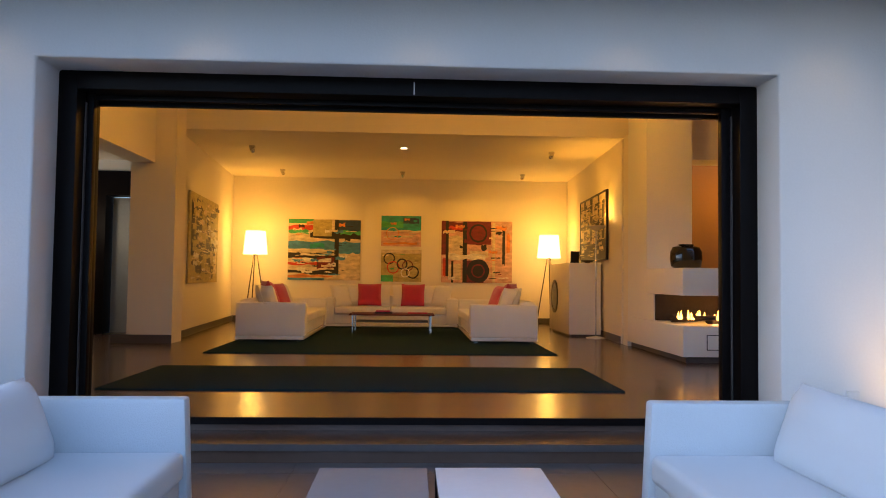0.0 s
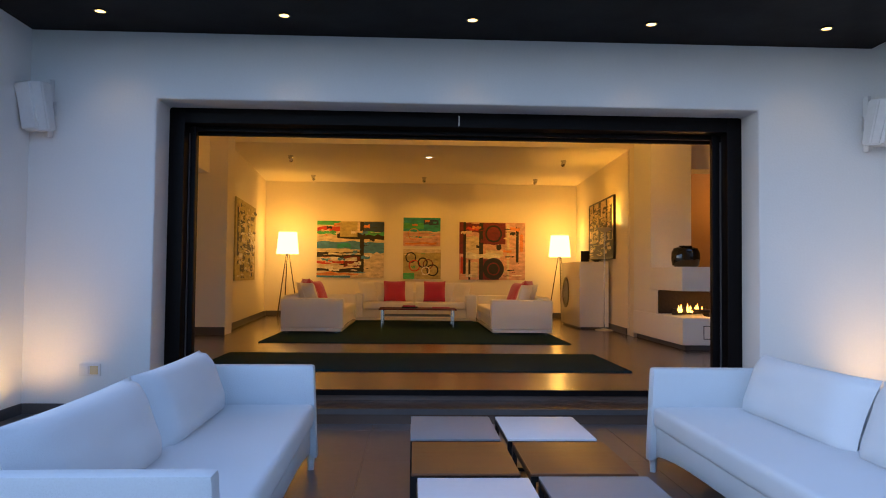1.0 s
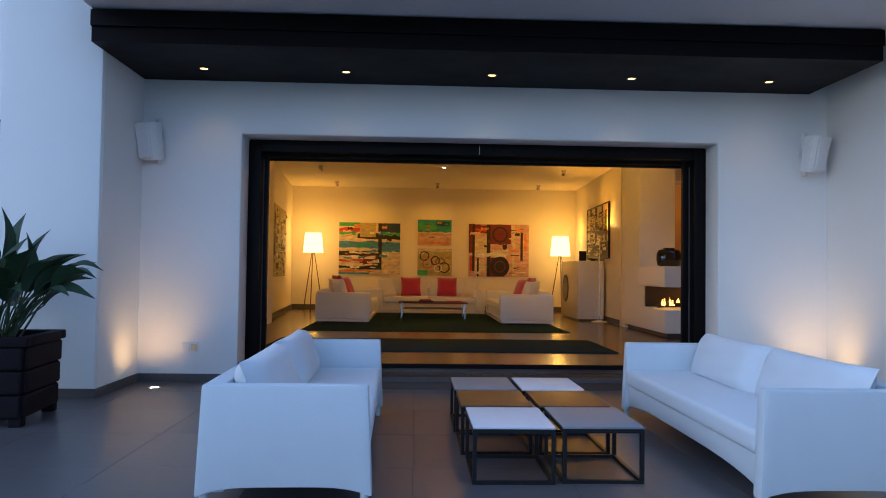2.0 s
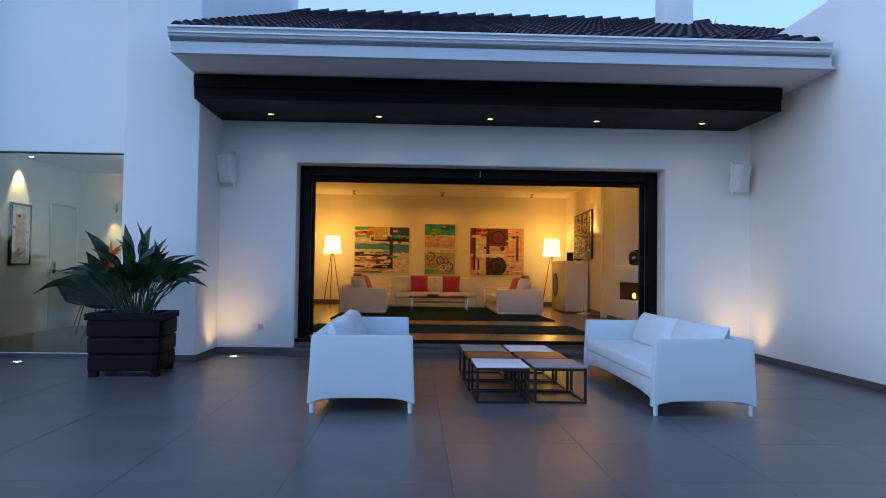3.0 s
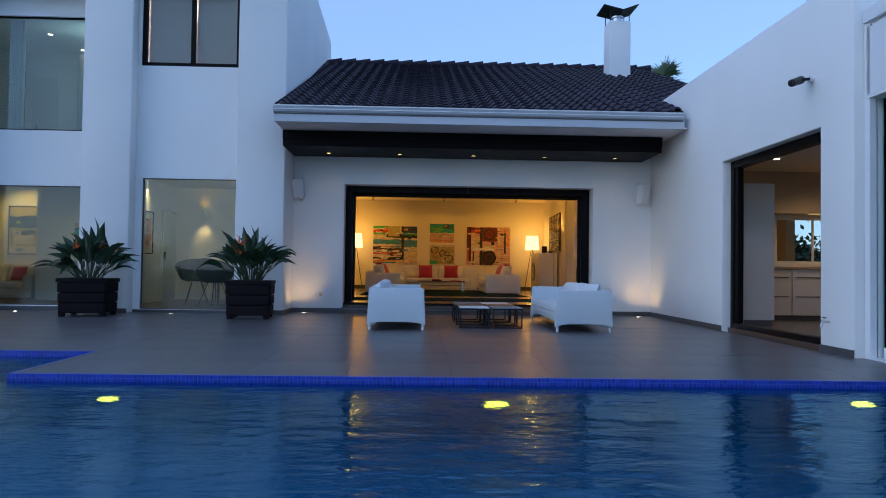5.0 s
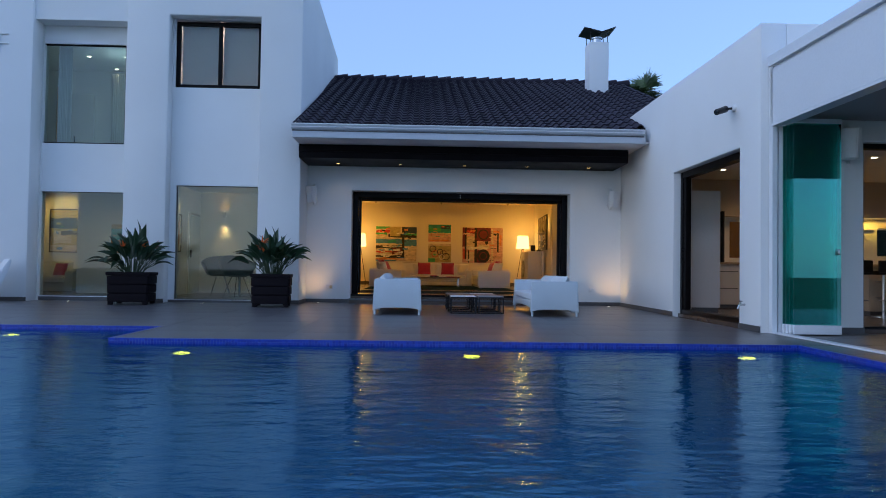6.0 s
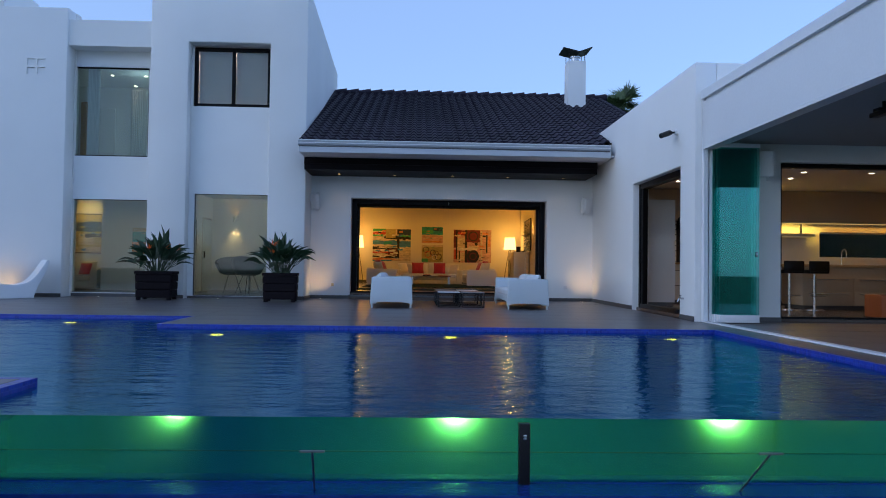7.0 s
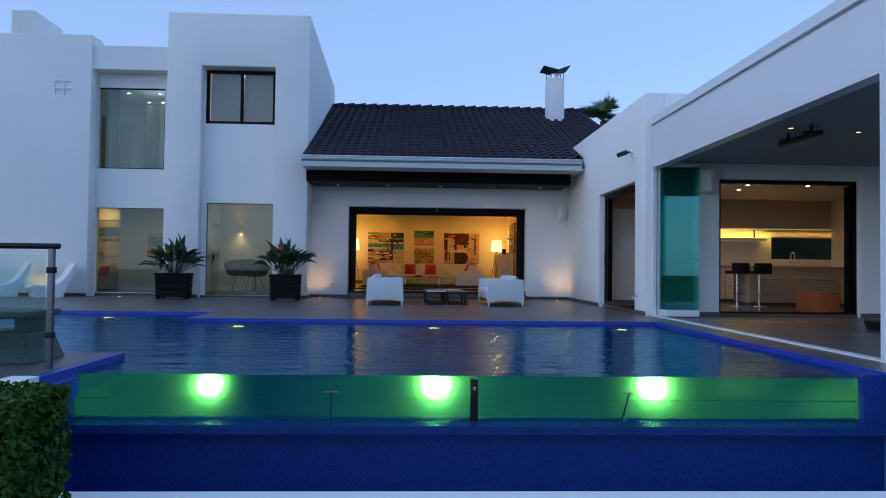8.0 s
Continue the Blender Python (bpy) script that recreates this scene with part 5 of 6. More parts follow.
# ---- living room: white cabinet, standard lamp, things on it ----
cb = thing("white_cabinet", pose(2.98, 8.0, FLOOR_IN, 0, 0, 0), "tall white lacquer cabinet with a round grey disc on its side", "cabinet")
boxes("body", [(-0.34, 0.20, -0.85, 0.85, 0.04, 1.24)], LACQUER, cb, bevel=0.008)
boxes("plinth", [(-0.30, 0.18, -0.80, 0.80, 0.0, 0.04)], SKIRT, cb)
b = bmesh.new()
lathe(b, [(0.30, 0.0), (0.30, 0.012), (0.24, 0.012), (0.24, 0.0)], 28)
bmesh.ops.transform(b, matrix=pose(-0.342, 0.35, 0.65, 0, -90, 0), verts=b.verts)
part("ring", b, BLACK_METAL, cb, "dark ring inlay", smooth=True)
b = bmesh.new(); tube(b, (-0.341, 0.35, 0.65), (-0.348, 0.35, 0.65), 0.235, 0.235, 28); part("disc", b, TOP_GREY, cb)
boxes("picture_frame", [(2.82, 2.98, 7.85, 7.87, FLOOR_IN + 1.24, FLOOR_IN + 1.46)], BLACK_METAL, None, "small dark picture frame on the cabinet", bevel=0.004, category="picture frame")
b = bmesh.new(); lathe(b, [(0.04, 0), (0.05, 0.015), (0.15, 0.05), (0.145, 0.055), (0.04, 0.02)], 20, (3.02, 7.45, FLOOR_IN + 1.24)); part("bowl", b, BLACK_CERAMIC, None, "shallow black bowl on the cabinet", smooth=True, category="bowl")
sl = thing("standard_lamp", pose(3.03, 6.9, FLOOR_IN), "slim brass standard lamp with a shallow dish", "lamp")
b = bmesh.new(); lathe(b, [(0.16, 0.0), (0.16, 0.015), (0.03, 0.04)], 24); part("base", b, LACQUER, sl, smooth=True)
b = bmesh.new(); tube(b, (0, 0, 0.03), (0, 0, 1.78), 0.011, 0.011, 10); part("pole", b, CHROME, sl, smooth=True)
b = bmesh.new(); lathe(b, [(0.02, 1.76), (0.10, 1.80), (0.17, 1.84), (0.165, 1.845), (0.02, 1.78)], 24); part("dish", b, LACQUER, sl, smooth=True)
lamp("uplight", "SPOT", look((3.03, 6.9, FLOOR_IN + 1.88), (3.20, 6.80, 3.2)), 30, WARM, 0.05, 140, 0.8)
lamp("uplight", "SPOT", look((3.03, 6.85, FLOOR_IN + 1.90), (3.19, 6.25, 2.38)), 9, (1.0, 0.6, 0.16), 0.03, 70, 0.7)

# ---- fireplace ----
fp = thing("fireplace", Matrix(), "white plastered open-sided gas fireplace with a floating slab", "fireplace")
boxes("hearth_base", [(3.16, 6.75, 3.42, 5.59, 0.27, 0.63)], PLASTER, fp, bevel=0.01)
boxes("foot", [(3.22, 6.75, 3.48, 5.59, FLOOR_IN, 0.27)], SKIRT, fp)
boxes("slab", [(3.15, 6.75, 3.41, 4.745, 0.985, 1.31)], PLASTER, fp, bevel=0.01)
boxes("firebox_back", [(3.165, 6.75, 4.45, 4.745, 0.632, 0.983)], PLASTER, fp)
boxes("firebox_lining", [(3.18, 4.15, 4.41, 4.448, 0.64, 0.98)], CHARCOAL, fp)
boxes("firebox_side", [(4.9, 6.75, 3.46, 4.40, 0.632, 0.983)], TAN_WALL, fp)
boxes("chimney_breast", [(3.17, 3.79, 4.75, 5.598, 0.632, 3.74)], PLASTER, fp)
boxes("vent_panel", [(3.45, 3.95, 3.412, 3.418, 0.36, 0.52)], PLASTER, fp, bevel=0.002)
boxes("panel_joint", [(3.44, 3.96, 3.415, 3.4195, 0.35, 0.53)], SKIRT, fp)
rng = random.Random(11)
for i in range(14):
    b = bmesh.new()
    x, y = rng.uniform(3.36, 4.3), rng.uniform(3.65, 4.2)
    a = rng.uniform(-0.7, 0.7)
    tube(b, (x - 0.16 * math.cos(a), y - 0.16 * math.sin(a), 0.655 + 0.02 * (i % 3)), (x + 0.16 * math.cos(a), y + 0.16 * math.sin(a), 0.665 + 0.025 * (i % 3)), 0.035, 0.028, 8)
    part("log", b, CHARCOAL, fp)
for i in range(34):
    b = bmesh.new()
    x, y, h_ = rng.choice((3.34, 3.46, 3.60, 3.78, 3.98)) + rng.uniform(-0.07, 0.07), rng.uniform(3.75, 4.0), rng.uniform(0.03, 0.13)
    lathe(b, [(0.003, 0), (0.012, h_ * 0.2), (0.014, h_ * 0.4), (0.007, h_ * 0.75), (0.001, h_)], 8, (x, y, 0.68))
    part("flame", b, FLAME, fp, "orange gas flame", smooth=True)
lamp("fire_glow", "POINT", pose(3.95, 3.75, 0.80), 9, (1, 0.45, 0.12), 0.1)
vs_ = thing("black_vase", pose(3.44, 4.05, 1.31), "squat glossy black ceramic vase on the fireplace slab", "vase")
b = bmesh.new()
lathe(b, [(0.15, 0.0), (0.19, 0.03), (0.205, 0.12), (0.20, 0.21), (0.17, 0.27), (0.09, 0.295), (0.085, 0.27)], 28)
bmesh.ops.scale(b, vec=(1.0, 0.6, 1.0), verts=b.verts)
part("body", b, BLACK_CERAMIC, vs_, smooth=True)
b = bmesh.new(); lathe(b, [(0.088, 0.293), (0.095, 0.305), (0.075, 0.305), (0.07, 0.28)], 20); part("lip", b, BLACK_CERAMIC, vs_, smooth=True)

# ---- paintings ----


def paint(name, color, rough=0.6):
    return surface(name, color, rough, vary=0.55, scale=7, fine=45, bump=0.4, stain=0.65, stretch=(1, 1, 2.2))


CREAM_P, RED_P, ORANGE_P, TEAL_P, GREEN_P, BLUE_P, NAVY_P, BLACK_P, MAROON_P, PINK_P, OCHRE_P, WHITE_P = (
    paint("paint_cream", (0.62, 0.50, 0.33)), paint("paint_red", (0.55, 0.05, 0.03)), paint("paint_orange", (0.65, 0.22, 0.06)), paint("paint_teal", (0.02, 0.28, 0.24)),
    paint("paint_green", (0.06, 0.38, 0.12)), paint("paint_blue", (0.06, 0.22, 0.42)), paint("paint_navy", (0.02, 0.05, 0.10)), paint("paint_black", (0.02, 0.016, 0.016)),
    paint("paint_maroon", (0.16, 0.015, 0.02)), paint("paint_pink", (0.60, 0.34, 0.26)), paint("paint_ochre", (0.42, 0.34, 0.13)), paint("paint_white", (0.70, 0.66, 0.56)))
PALETTE = [CREAM_P, RED_P, ORANGE_P, TEAL_P, GREEN_P, BLUE_P, NAVY_P, BLACK_P, MAROON_P, PINK_P, OCHRE_P, WHITE_P]
CR, RE, OR, TE, GR, BL, NA, BK, MA, PI, OC, WH = range(12)


def painting(m, w, h, ground, strokes, discs, label, frame_mat=None, seed=1, dabs=30, dab_cols=(CR, BK, WH)):
    """Canvas facing local -y, lower left corner at the origin. strokes: (x0, x1, z0, z1, colour) as parts of the size."""
    t = thing("painting", m, label, "painting", "wall paintings")
    boxes("canvas", [(0, w, -0.03, 0, 0, h)], PALETTE[ground], t, bevel=0.003)
    rng = random.Random(seed)
    b = bmesh.new()
    layer = 0.0312

    def patch(x0, x1, z0, z1, c, wob=0.02):
        nonlocal layer
        layer += 0.00012
        n = 6
        lo_ = [b.verts.new(((x0 + (x1 - x0) * i / n) * w, -layer, (z0 + rng.uniform(-wob, wob) * (z1 < 0.98 and z0 > 0.02)) * h)) for i in range(n + 1)]
        hi_ = [b.verts.new(((x0 + (x1 - x0) * i / n) * w, -layer, (z1 + rng.uniform(-wob, wob) * (z1 < 0.98 and z0 > 0.02)) * h)) for i in range(n + 1)]
        for i in range(n):
            b.faces.new((lo_[i], lo_[i + 1], hi_[i + 1], hi_[i])).material_index = c

    for s_ in strokes:
        patch(*s_)
    for i in range(dabs):
        x, z = rng.uniform(0.02, 0.82), rng.uniform(0.03, 0.90)
        broad = rng.random() < 0.35
        patch(x, min(0.99, x + rng.uniform(0.06, 0.17)), z, min(0.985, z + (rng.uniform(0.03, 0.06) if broad else rng.uniform(0.006, 0.018))), rng.choice(dab_cols), 0.014 if broad else 0.006)
    for cx, cz, r0, r1, c in discs:
        layer += 0.00015
        n = 28
        wob = [1 + 0.06 * noise.noise((math.cos(6.283 * i / n) * 2, math.sin(6.283 * i / n) * 2, cx * 9)) for i in range(n)]
        out = [b.verts.new((cx * w + r1 * wob[i] * math.cos(6.283 * i / n), -layer, cz * h + r1 * wob[i] * math.sin(6.283 * i / n))) for i in range(n)]
        if r0 > 0:
            inn = [b.verts.new((cx * w + r0 * wob[i] * math.cos(6.283 * i / n), -layer, cz * h + r0 * wob[i] * math.sin(6.283 * i / n))) for i in range(n)]
            for i in range(n):
                b.faces.new((out[i], out[(i + 1) % n], inn[(i + 1) % n], inn[i])).material_index = c
        else:
            b.faces.new(out).material_index = c
    part("image", b, PALETTE, t)
    if frame_mat:
        k = 0.03
        boxes("frame", [(-k, w + k, -0.045, 0, -k, 0), (-k, w + k, -0.045, 0, h, h + k), (-k, 0, -0.045, 0, 0, h), (w, w + k, -0.045, 0, 0, h)], frame_mat, t, bevel=0.003)
    return t


BW = 10.848
painting(pose(-2.645, BW, 1.085), 1.545, 1.31, CR,
         [(0, 1, 0, 1, CR), (0, 0.35, 0.93, 1, GR), (0, 0.55, 0.83, 0.89, RE), (0.25, 0.55, 0.90, 0.96, OR), (0.0, 0.28, 0.76, 0.82, GR), (0.3, 1, 0.68, 0.80, BK), (0.34, 0.60, 0.72, 0.99, OC), (0.70, 1, 0.80, 0.99, NA), (0.72, 1, 0.76, 0.82, GR), (0.0, 0.65, 0.50, 0.64, BL), (0.68, 1, 0.44, 0.64, BL), (0.3, 0.5, 0.52, 0.60, TE), (0.0, 0.7, 0.36, 0.46, BK), (0.1, 0.9, 0.40, 0.44, CR), (0, 0.55, 0.24, 0.30, RE), (0.40, 0.66, 0.20, 0.38, MA), (0.05, 0.6, 0.31, 0.35, WH), (0.68, 1, 0.05, 0.36, CR), (0, 0.62, 0.04, 0.09, OR), (0, 0.66, 0.10, 0.16, BK), (0.64, 0.70, 0.1, 0.99, BK), (0, 0.5, 0.0, 0.035, BL)],
         [], "large abstract painting with horizontal red, blue, green and black bands", seed=2, dabs=46, dab_cols=(CR, BK, WH, BL, OR))
painting(pose(-0.655, BW, 1.835), 0.86, 0.66, PI,
         [(0, 1, 0, 1, PI), (0, 1, 0.50, 1, TE), (0.0, 0.55, 0.60, 0.80, GR), (0.55, 0.95, 0.75, 0.92, NA), (0.0, 1.0, 0.46, 0.52, CR), (0.05, 0.9, 0.06, 0.12, OR), (0.1, 0.8, 0.30, 0.34, CR)],
         [(0.28, 0.42, 0.12, 0.135, OR)], "small abstract painting, teal above pale pink", seed=3, dabs=16, dab_cols=(TE, CR, OR))
painting(pose(-0.65, BW, 1.07), 0.87, 0.69, OC,
         [(0, 1, 0, 1, OC), (0, 1, 0.88, 1, CR), (0, 0.3, 0, 0.2, GR)],
         [(0.20, 0.72, 0.10, 0.125, BK), (0.30, 0.45, 0.11, 0.135, RE), (0.52, 0.55, 0.09, 0.12, BK), (0.66, 0.50, 0.10, 0.12, MA), (0.78, 0.30, 0.11, 0.14, BK), (0.60, 0.28, 0.08, 0.10, WH)], "small ochre painting with overlapping dark rings", seed=4, dabs=12, dab_cols=(CR, GR, OC))
painting(pose(0.65, BW, 1.065), 1.54, 1.34, PI,
         [(0, 1, 0, 1, PI), (0, 0.10, 0.45, 1, MA), (0.0, 0.33, 0.82, 0.97, MA), (0.10, 0.30, 0.86, 0.91, RE), (0.06, 0.10, 0.1, 1, BK), (0.30, 0.36, 0.0, 0.99, BK), (0.36, 0.70, 0.62, 0.99, MA), (0.40, 0.66, 0.40, 0.52, CR), (0.10, 0.30, 0.42, 0.75, CR), (0.10, 0.62, 0.38, 0.46, WH), (0.36, 0.60, 0.0, 0.36, MA), (0.72, 0.76, 0.0, 0.97, CR), (0.76, 0.99, 0.0, 0.96, PI), (0.86, 0.90, 0.30, 0.92, BK), (0.76, 0.92, 0.86, 0.92, OR), (0.92, 0.97, 0.5, 0.8, OR), (0.10, 0.28, 0.05, 0.30, CR), (0.02, 0.06, 0.1, 0.4, RE), (0.14, 0.17, 0, 0.35, BK)],
         [(0.52, 0.80, 0, 0.26, MA), (0.52, 0.80, 0.16, 0.20, BK), (0.52, 0.19, 0, 0.25, BK), (0.52, 0.19, 0.12, 0.15, MA), (0.60, 0.56, 0, 0.06, BK)], "large abstract painting in maroon, pink and black with discs", seed=6, dabs=34, dab_cols=(CR, BK, MA, WH, OR))
# side walls
ml = pose(-3.510, 6.60, 1.03) @ pose(0, 0, 0, 0, 0, 94.3)
painting(ml, 2.36, 1.46, OC, [(0, 1, 0, 1, OC), (0.2, 0.4, 0.1, 0.95, BK), (0.55, 0.7, 0.2, 0.8, BK), (0.05, 0.15, 0.3, 0.9, BK), (0.72, 0.95, 0.1, 0.5, CR)], [], "large ochre and grey abstract painting on the side wall", seed=7, dabs=300, dab_cols=(BK, OC, CR, WH, OC))
mr = pose(3.315, 9.05, 1.52) @ pose(0, 0, 0, 0, 0, -92.6)
painting(mr, 2.2, 1.10, CR, [(0, 1, 0, 1, CR), (0, 1, 0, 0.3, BK), (0.15, 0.22, 0.2, 1, BK), (0.4, 0.5, 0.2, 1, BK), (0.7, 0.76, 0.2, 1, BK), (0.85, 0.95, 0.1, 0.9, BK)], [], "black and white woodland print in a black frame", BLACK_METAL, seed=8, dabs=260, dab_cols=(BK, BK, CR, OC))

# ---- living room lamps ----
for x, y, lit in ((-2.65, 7.1, 0), (-2.6, 9.7, 0), (-0.15, 7.03, 1), (-0.2, 9.75, 0), (2.33, 7.15, 0), (2.25, 9.8, 0)):
    if lit:
        round_light("ceiling_downlight", pose(x, y, 3.299), 0.045, DISC_WHITE, "lit round downlight in the plaster ceiling", group="ceiling lights")
    else:
        t = thing("ceiling_spot", pose(x, y, 3.30), "small steel spot turned towards the wall", "spotlight", "ceiling spots")
        b = bmesh.new(); tube(b, (0, 0, 0), (0, 0, -0.03), 0.05, 0.05, 14); part("base", b, CHROME, t, smooth=True)
        b = bmesh.new(); tube(b, (0, -0.05, -0.05), (0, 0.06, -0.075), 0.032, 0.04, 12); part("head", b, CHROME, t, smooth=True)
for x in (-1.9, -0.2, 1.4):
    lamp("wall_washer", "SPOT", look((x, 9.7, 3.2), (x, 10.85, 1.6)), 24, WARM, 0.05, 100, 0.9)
lamp("room_spot", "SPOT", pose(-0.15, 7.03, 3.25), 42, WARM, 0.06, 140, 0.8)
lamp("side_spot", "SPOT", look((2.33, 7.15, 3.2), (3.3, 7.6, 2.0)), 30, WARM, 0.05, 100, 0.9)
lamp("side_spot", "SPOT", look((-2.65, 7.1, 3.2), (-3.6, 7.8, 1.6)), 20, WARM, 0.05, 100, 0.9)
for x, watts in ((-2.0, 12), (0.2, 15), (2.2, 26)):
    lamp("front_light", "POINT", pose(x, 3.6, 3.50), watts, WARM, 0.08)
    round_light("ceiling_downlight", pose(x, 3.4, 3.749), 0.045, DISC_WHITE, "lit round downlight in the plaster ceiling", group="ceiling lights")
lamp("hall_light", "POINT", pose(-5.2, 6.2, 2.0), 7, (1, 0.8, 0.55), 0.1)
lamp("niche_light", "POINT", pose(5.0, 5.85, 2.55), 10, WARM, 0.08)
round_light("ceiling_downlight", pose(4.55, 4.85, 2.849), 0.045, DISC_WHITE, "lit round downlight beside the fireplace", group="ceiling lights")
boxes("hall_door", [(-4.92, -3.99, 7.24, 7.28, FLOOR_IN, 2.42)], surface("grey_blue_door", (0.35, 0.38, 0.42), 0.5), None, "pale blue-grey hall door, closed", bevel=0.004, category="door", kind="structure")
slab("hall_door_frame", [(-5.08, -4.93, 6.97, 7.3, FLOOR_IN, 2.82), (-4.93, -3.98, 6.97, 7.3, 2.43, 2.82)], DARK_PAINT, "dark door frame in the hall")

# ---- rooms behind the left windows ----
painting(pose(-7.098, 1.33, 1.18) @ pose(0, 0, 0, 0, 0, 90), 0.52, 0.90, WH, [(0, 1, 0, 1, WH), (0.2, 0.8, 0.15, 0.85, PI)], [], "framed pale print on the study wall", BLACK_METAL, seed=9, dabs=14, dab_cols=(PI, OC, BK))
sc = thing("wall_sconce", pose(-6.42, 3.60, 2.22), "lit wall sconce throwing light down the wall", "wall lamp")
b = bmesh.new(); lathe(b, [(0.035, -0.08), (0.04, 0.08), (0.032, 0.08), (0.028, -0.08)], 16, (0, -0.07, 0)); part("shade", b, GREY_PLASTIC, sc, smooth=True)
boxes("plate", [(-0.03, 0.03, -0.02, 0.0, -0.06, 0.06)], CHROME, sc)
lamp("sconce_bulb", "SPOT", look((-6.42, 3.48, 2.32), (-6.42, 3.6, 2.7)), 1.5, WARM, 0.03, 100, 0.7)
lamp("sconce_bulb", "SPOT", look((-6.42, 3.46, 2.13), (-6.42, 3.6, 1.2)), 18, (1, 0.62, 0.25), 0.02, 60, 0.6)
lamp("sconce_bulb", "SPOT", look((-6.92, 1.55, 2.80), (-7.1, 1.55, 2.1)), 34, (1, 0.72, 0.34), 0.02, 62, 0.5)
round_light("study_downlight", pose(-6.92, 1.55, 2.849), 0.04, DISC_WHITE, "lit downlight over the study picture", group="study downlights")
sd = thing("study_door", pose(-7.095, 2.50, 0.06, 0, 0, 90), "pale grey flush door in the study, closed", "door")
boxes("leaf", [(0.06, 0.92, -0.035, 0.0, 0.0, 2.10)], surface("pale_grey_door", (0.62, 0.66, 0.66), 0.4, vary=0.03), sd, bevel=0.004)
boxes("architrave", [(0.0, 0.055, -0.02, 0.0, 0.0, 2.16), (0.925, 0.98, -0.02, 0.0, 0.0, 2.16), (0.055, 0.925, -0.02, 0.0, 2.105, 2.16)], LACQUER, sd, bevel=0.003)
boxes("handle", [(0.10, 0.13, -0.075, -0.036, 0.96, 1.16)], BLACK_METAL, sd, "dark lever handle", bevel=0.004)
for x, y in ((-6.1, 0.1), (-4.8, 0.1)):
    round_light("study_downlight", pose(x, y, 2.849), 0.045, DISC_WHITE, "lit round downlight in the study ceiling", group="study downlights")
lamp("study_light", "SPOT", look((-5.4, 0.9, 2.6), (-5.7, 3.6, 1.2)), 25, (1, 0.88, 0.70), 0.15, 140, 0.8)

CHARCOAL_SHELL = surface("charcoal_shell", (0.02, 0.022, 0.025), 0.5)


def shell_chair(m, label):
    t = thing("shell_chair", m @ Matrix.Diagonal((1.25, 1.25, 1.25, 1)), label, "chair", "study chairs")
    b = bmesh.new()
    n = 16
    ring = []
    for i in range(n + 1):
        a = -0.2 * math.pi + 1.4 * math.pi * i / n
        up = max(0, math.sin(a))
        ring.append([b.verts.new((math.cos(a) * r_, math.sin(a) * r_ * 0.9, z)) for r_, z in ((0.03, 0.40), (0.15, 0.395), (0.26, 0.43), (0.31, 0.52), (0.34, 0.58 + 0.04 * up), (0.37, 0.64 + 0.16 * up))])
    for p_, q_ in zip(ring, ring[1:]):
        for k in range(5):
            b.faces.new((p_[k], p_[k + 1], q_[k + 1], q_[k]))
    sh = part("shell", b, CHARCOAL_SHELL, t, smooth=True)
    sh.modifiers.new("thick", "SOLIDIFY").thickness = 0.015
    for a in (0.6, 2.2, 3.9, 5.4):
        b = bmesh.new(); tube(b, (0.1 * math.cos(a), 0.1 * math.sin(a), 0.42), (0.27 * math.cos(a), 0.27 * math.sin(a), 0.0), 0.008); part("leg", b, CHROME, t)
    return t


shell_chair(pose(-5.28, 0.55, 0.06, 0, 0, 165), "dark shell armchair on thin wire legs by the window")
shell_chair(pose(-5.95, 1.5, 0.06, 0, 0, 20), "dark shell armchair behind the small round table")
st = thing("round_table", pose(-5.45, 1.45, 0.06), "small round table with a pale glass top and one leg", "table")
b = bmesh.new(); lathe(b, [(0.40, 0.72), (0.41, 0.735), (0.40, 0.75), (0.05, 0.75)], 32); part("top", b, TOP_WHITE, st, smooth=True)
b = bmesh.new(); tube(b, (0, 0, 0.02), (0, 0, 0.72), 0.03, 0.03, 14); part("stem", b, CHROME, st, smooth=True)
b = bmesh.new(); lathe(b, [(0.24, 0.0), (0.24, 0.012), (0.03, 0.03)], 28); part("foot", b, CHROME, st, smooth=True)

# bay room, ground floor
painting(pose(-11.2, 3.598, 1.15), 0.95, 1.15, OC, [(0, 1, 0, 1, OC), (0.0, 1, 0.55, 0.8, NA), (0.1, 0.6, 0.2, 0.5, CR), (0.3, 0.9, 0.4, 0.5, BK), (0, 1, 0.0, 0.15, CR)], [], "framed landscape in the bay room", BLACK_METAL, seed=10, dabs=24, dab_cols=(OC, BL, GR, BK))
indoor_sofa(pose(-10.9, 2.9, 0.06), 1.7, 0.85, "pale sofa with cushions in the bay room", 2, [(-0.3, -0.05, 0.6, 10, False, 0.4), (0.35, -0.05, 0.6, -10, True, 0.36)])
round_light("bay_downlight", pose(-7.95, -0.05, 2.849), 0.045, DISC_WHITE, "lit round downlight in the bay ceiling", group="bay downlights")
round_light("bay_downlight", pose(-10.8, 2.9, 2.849), 0.045, DISC_WARM, "lit warm downlight over the bay room picture", group="bay downlights")
lamp("bay_light", "SPOT", look((-10.8, 2.8, 2.8), (-10.8, 3.6, 1.5)), 42, (1, 0.62, 0.15), 0.05, 120, 0.9)
lamp("bay_front_light", "SPOT", pose(-8.6, 0.9, 2.8), 15, (1, 0.66, 0.24), 0.06, 150, 0.8)
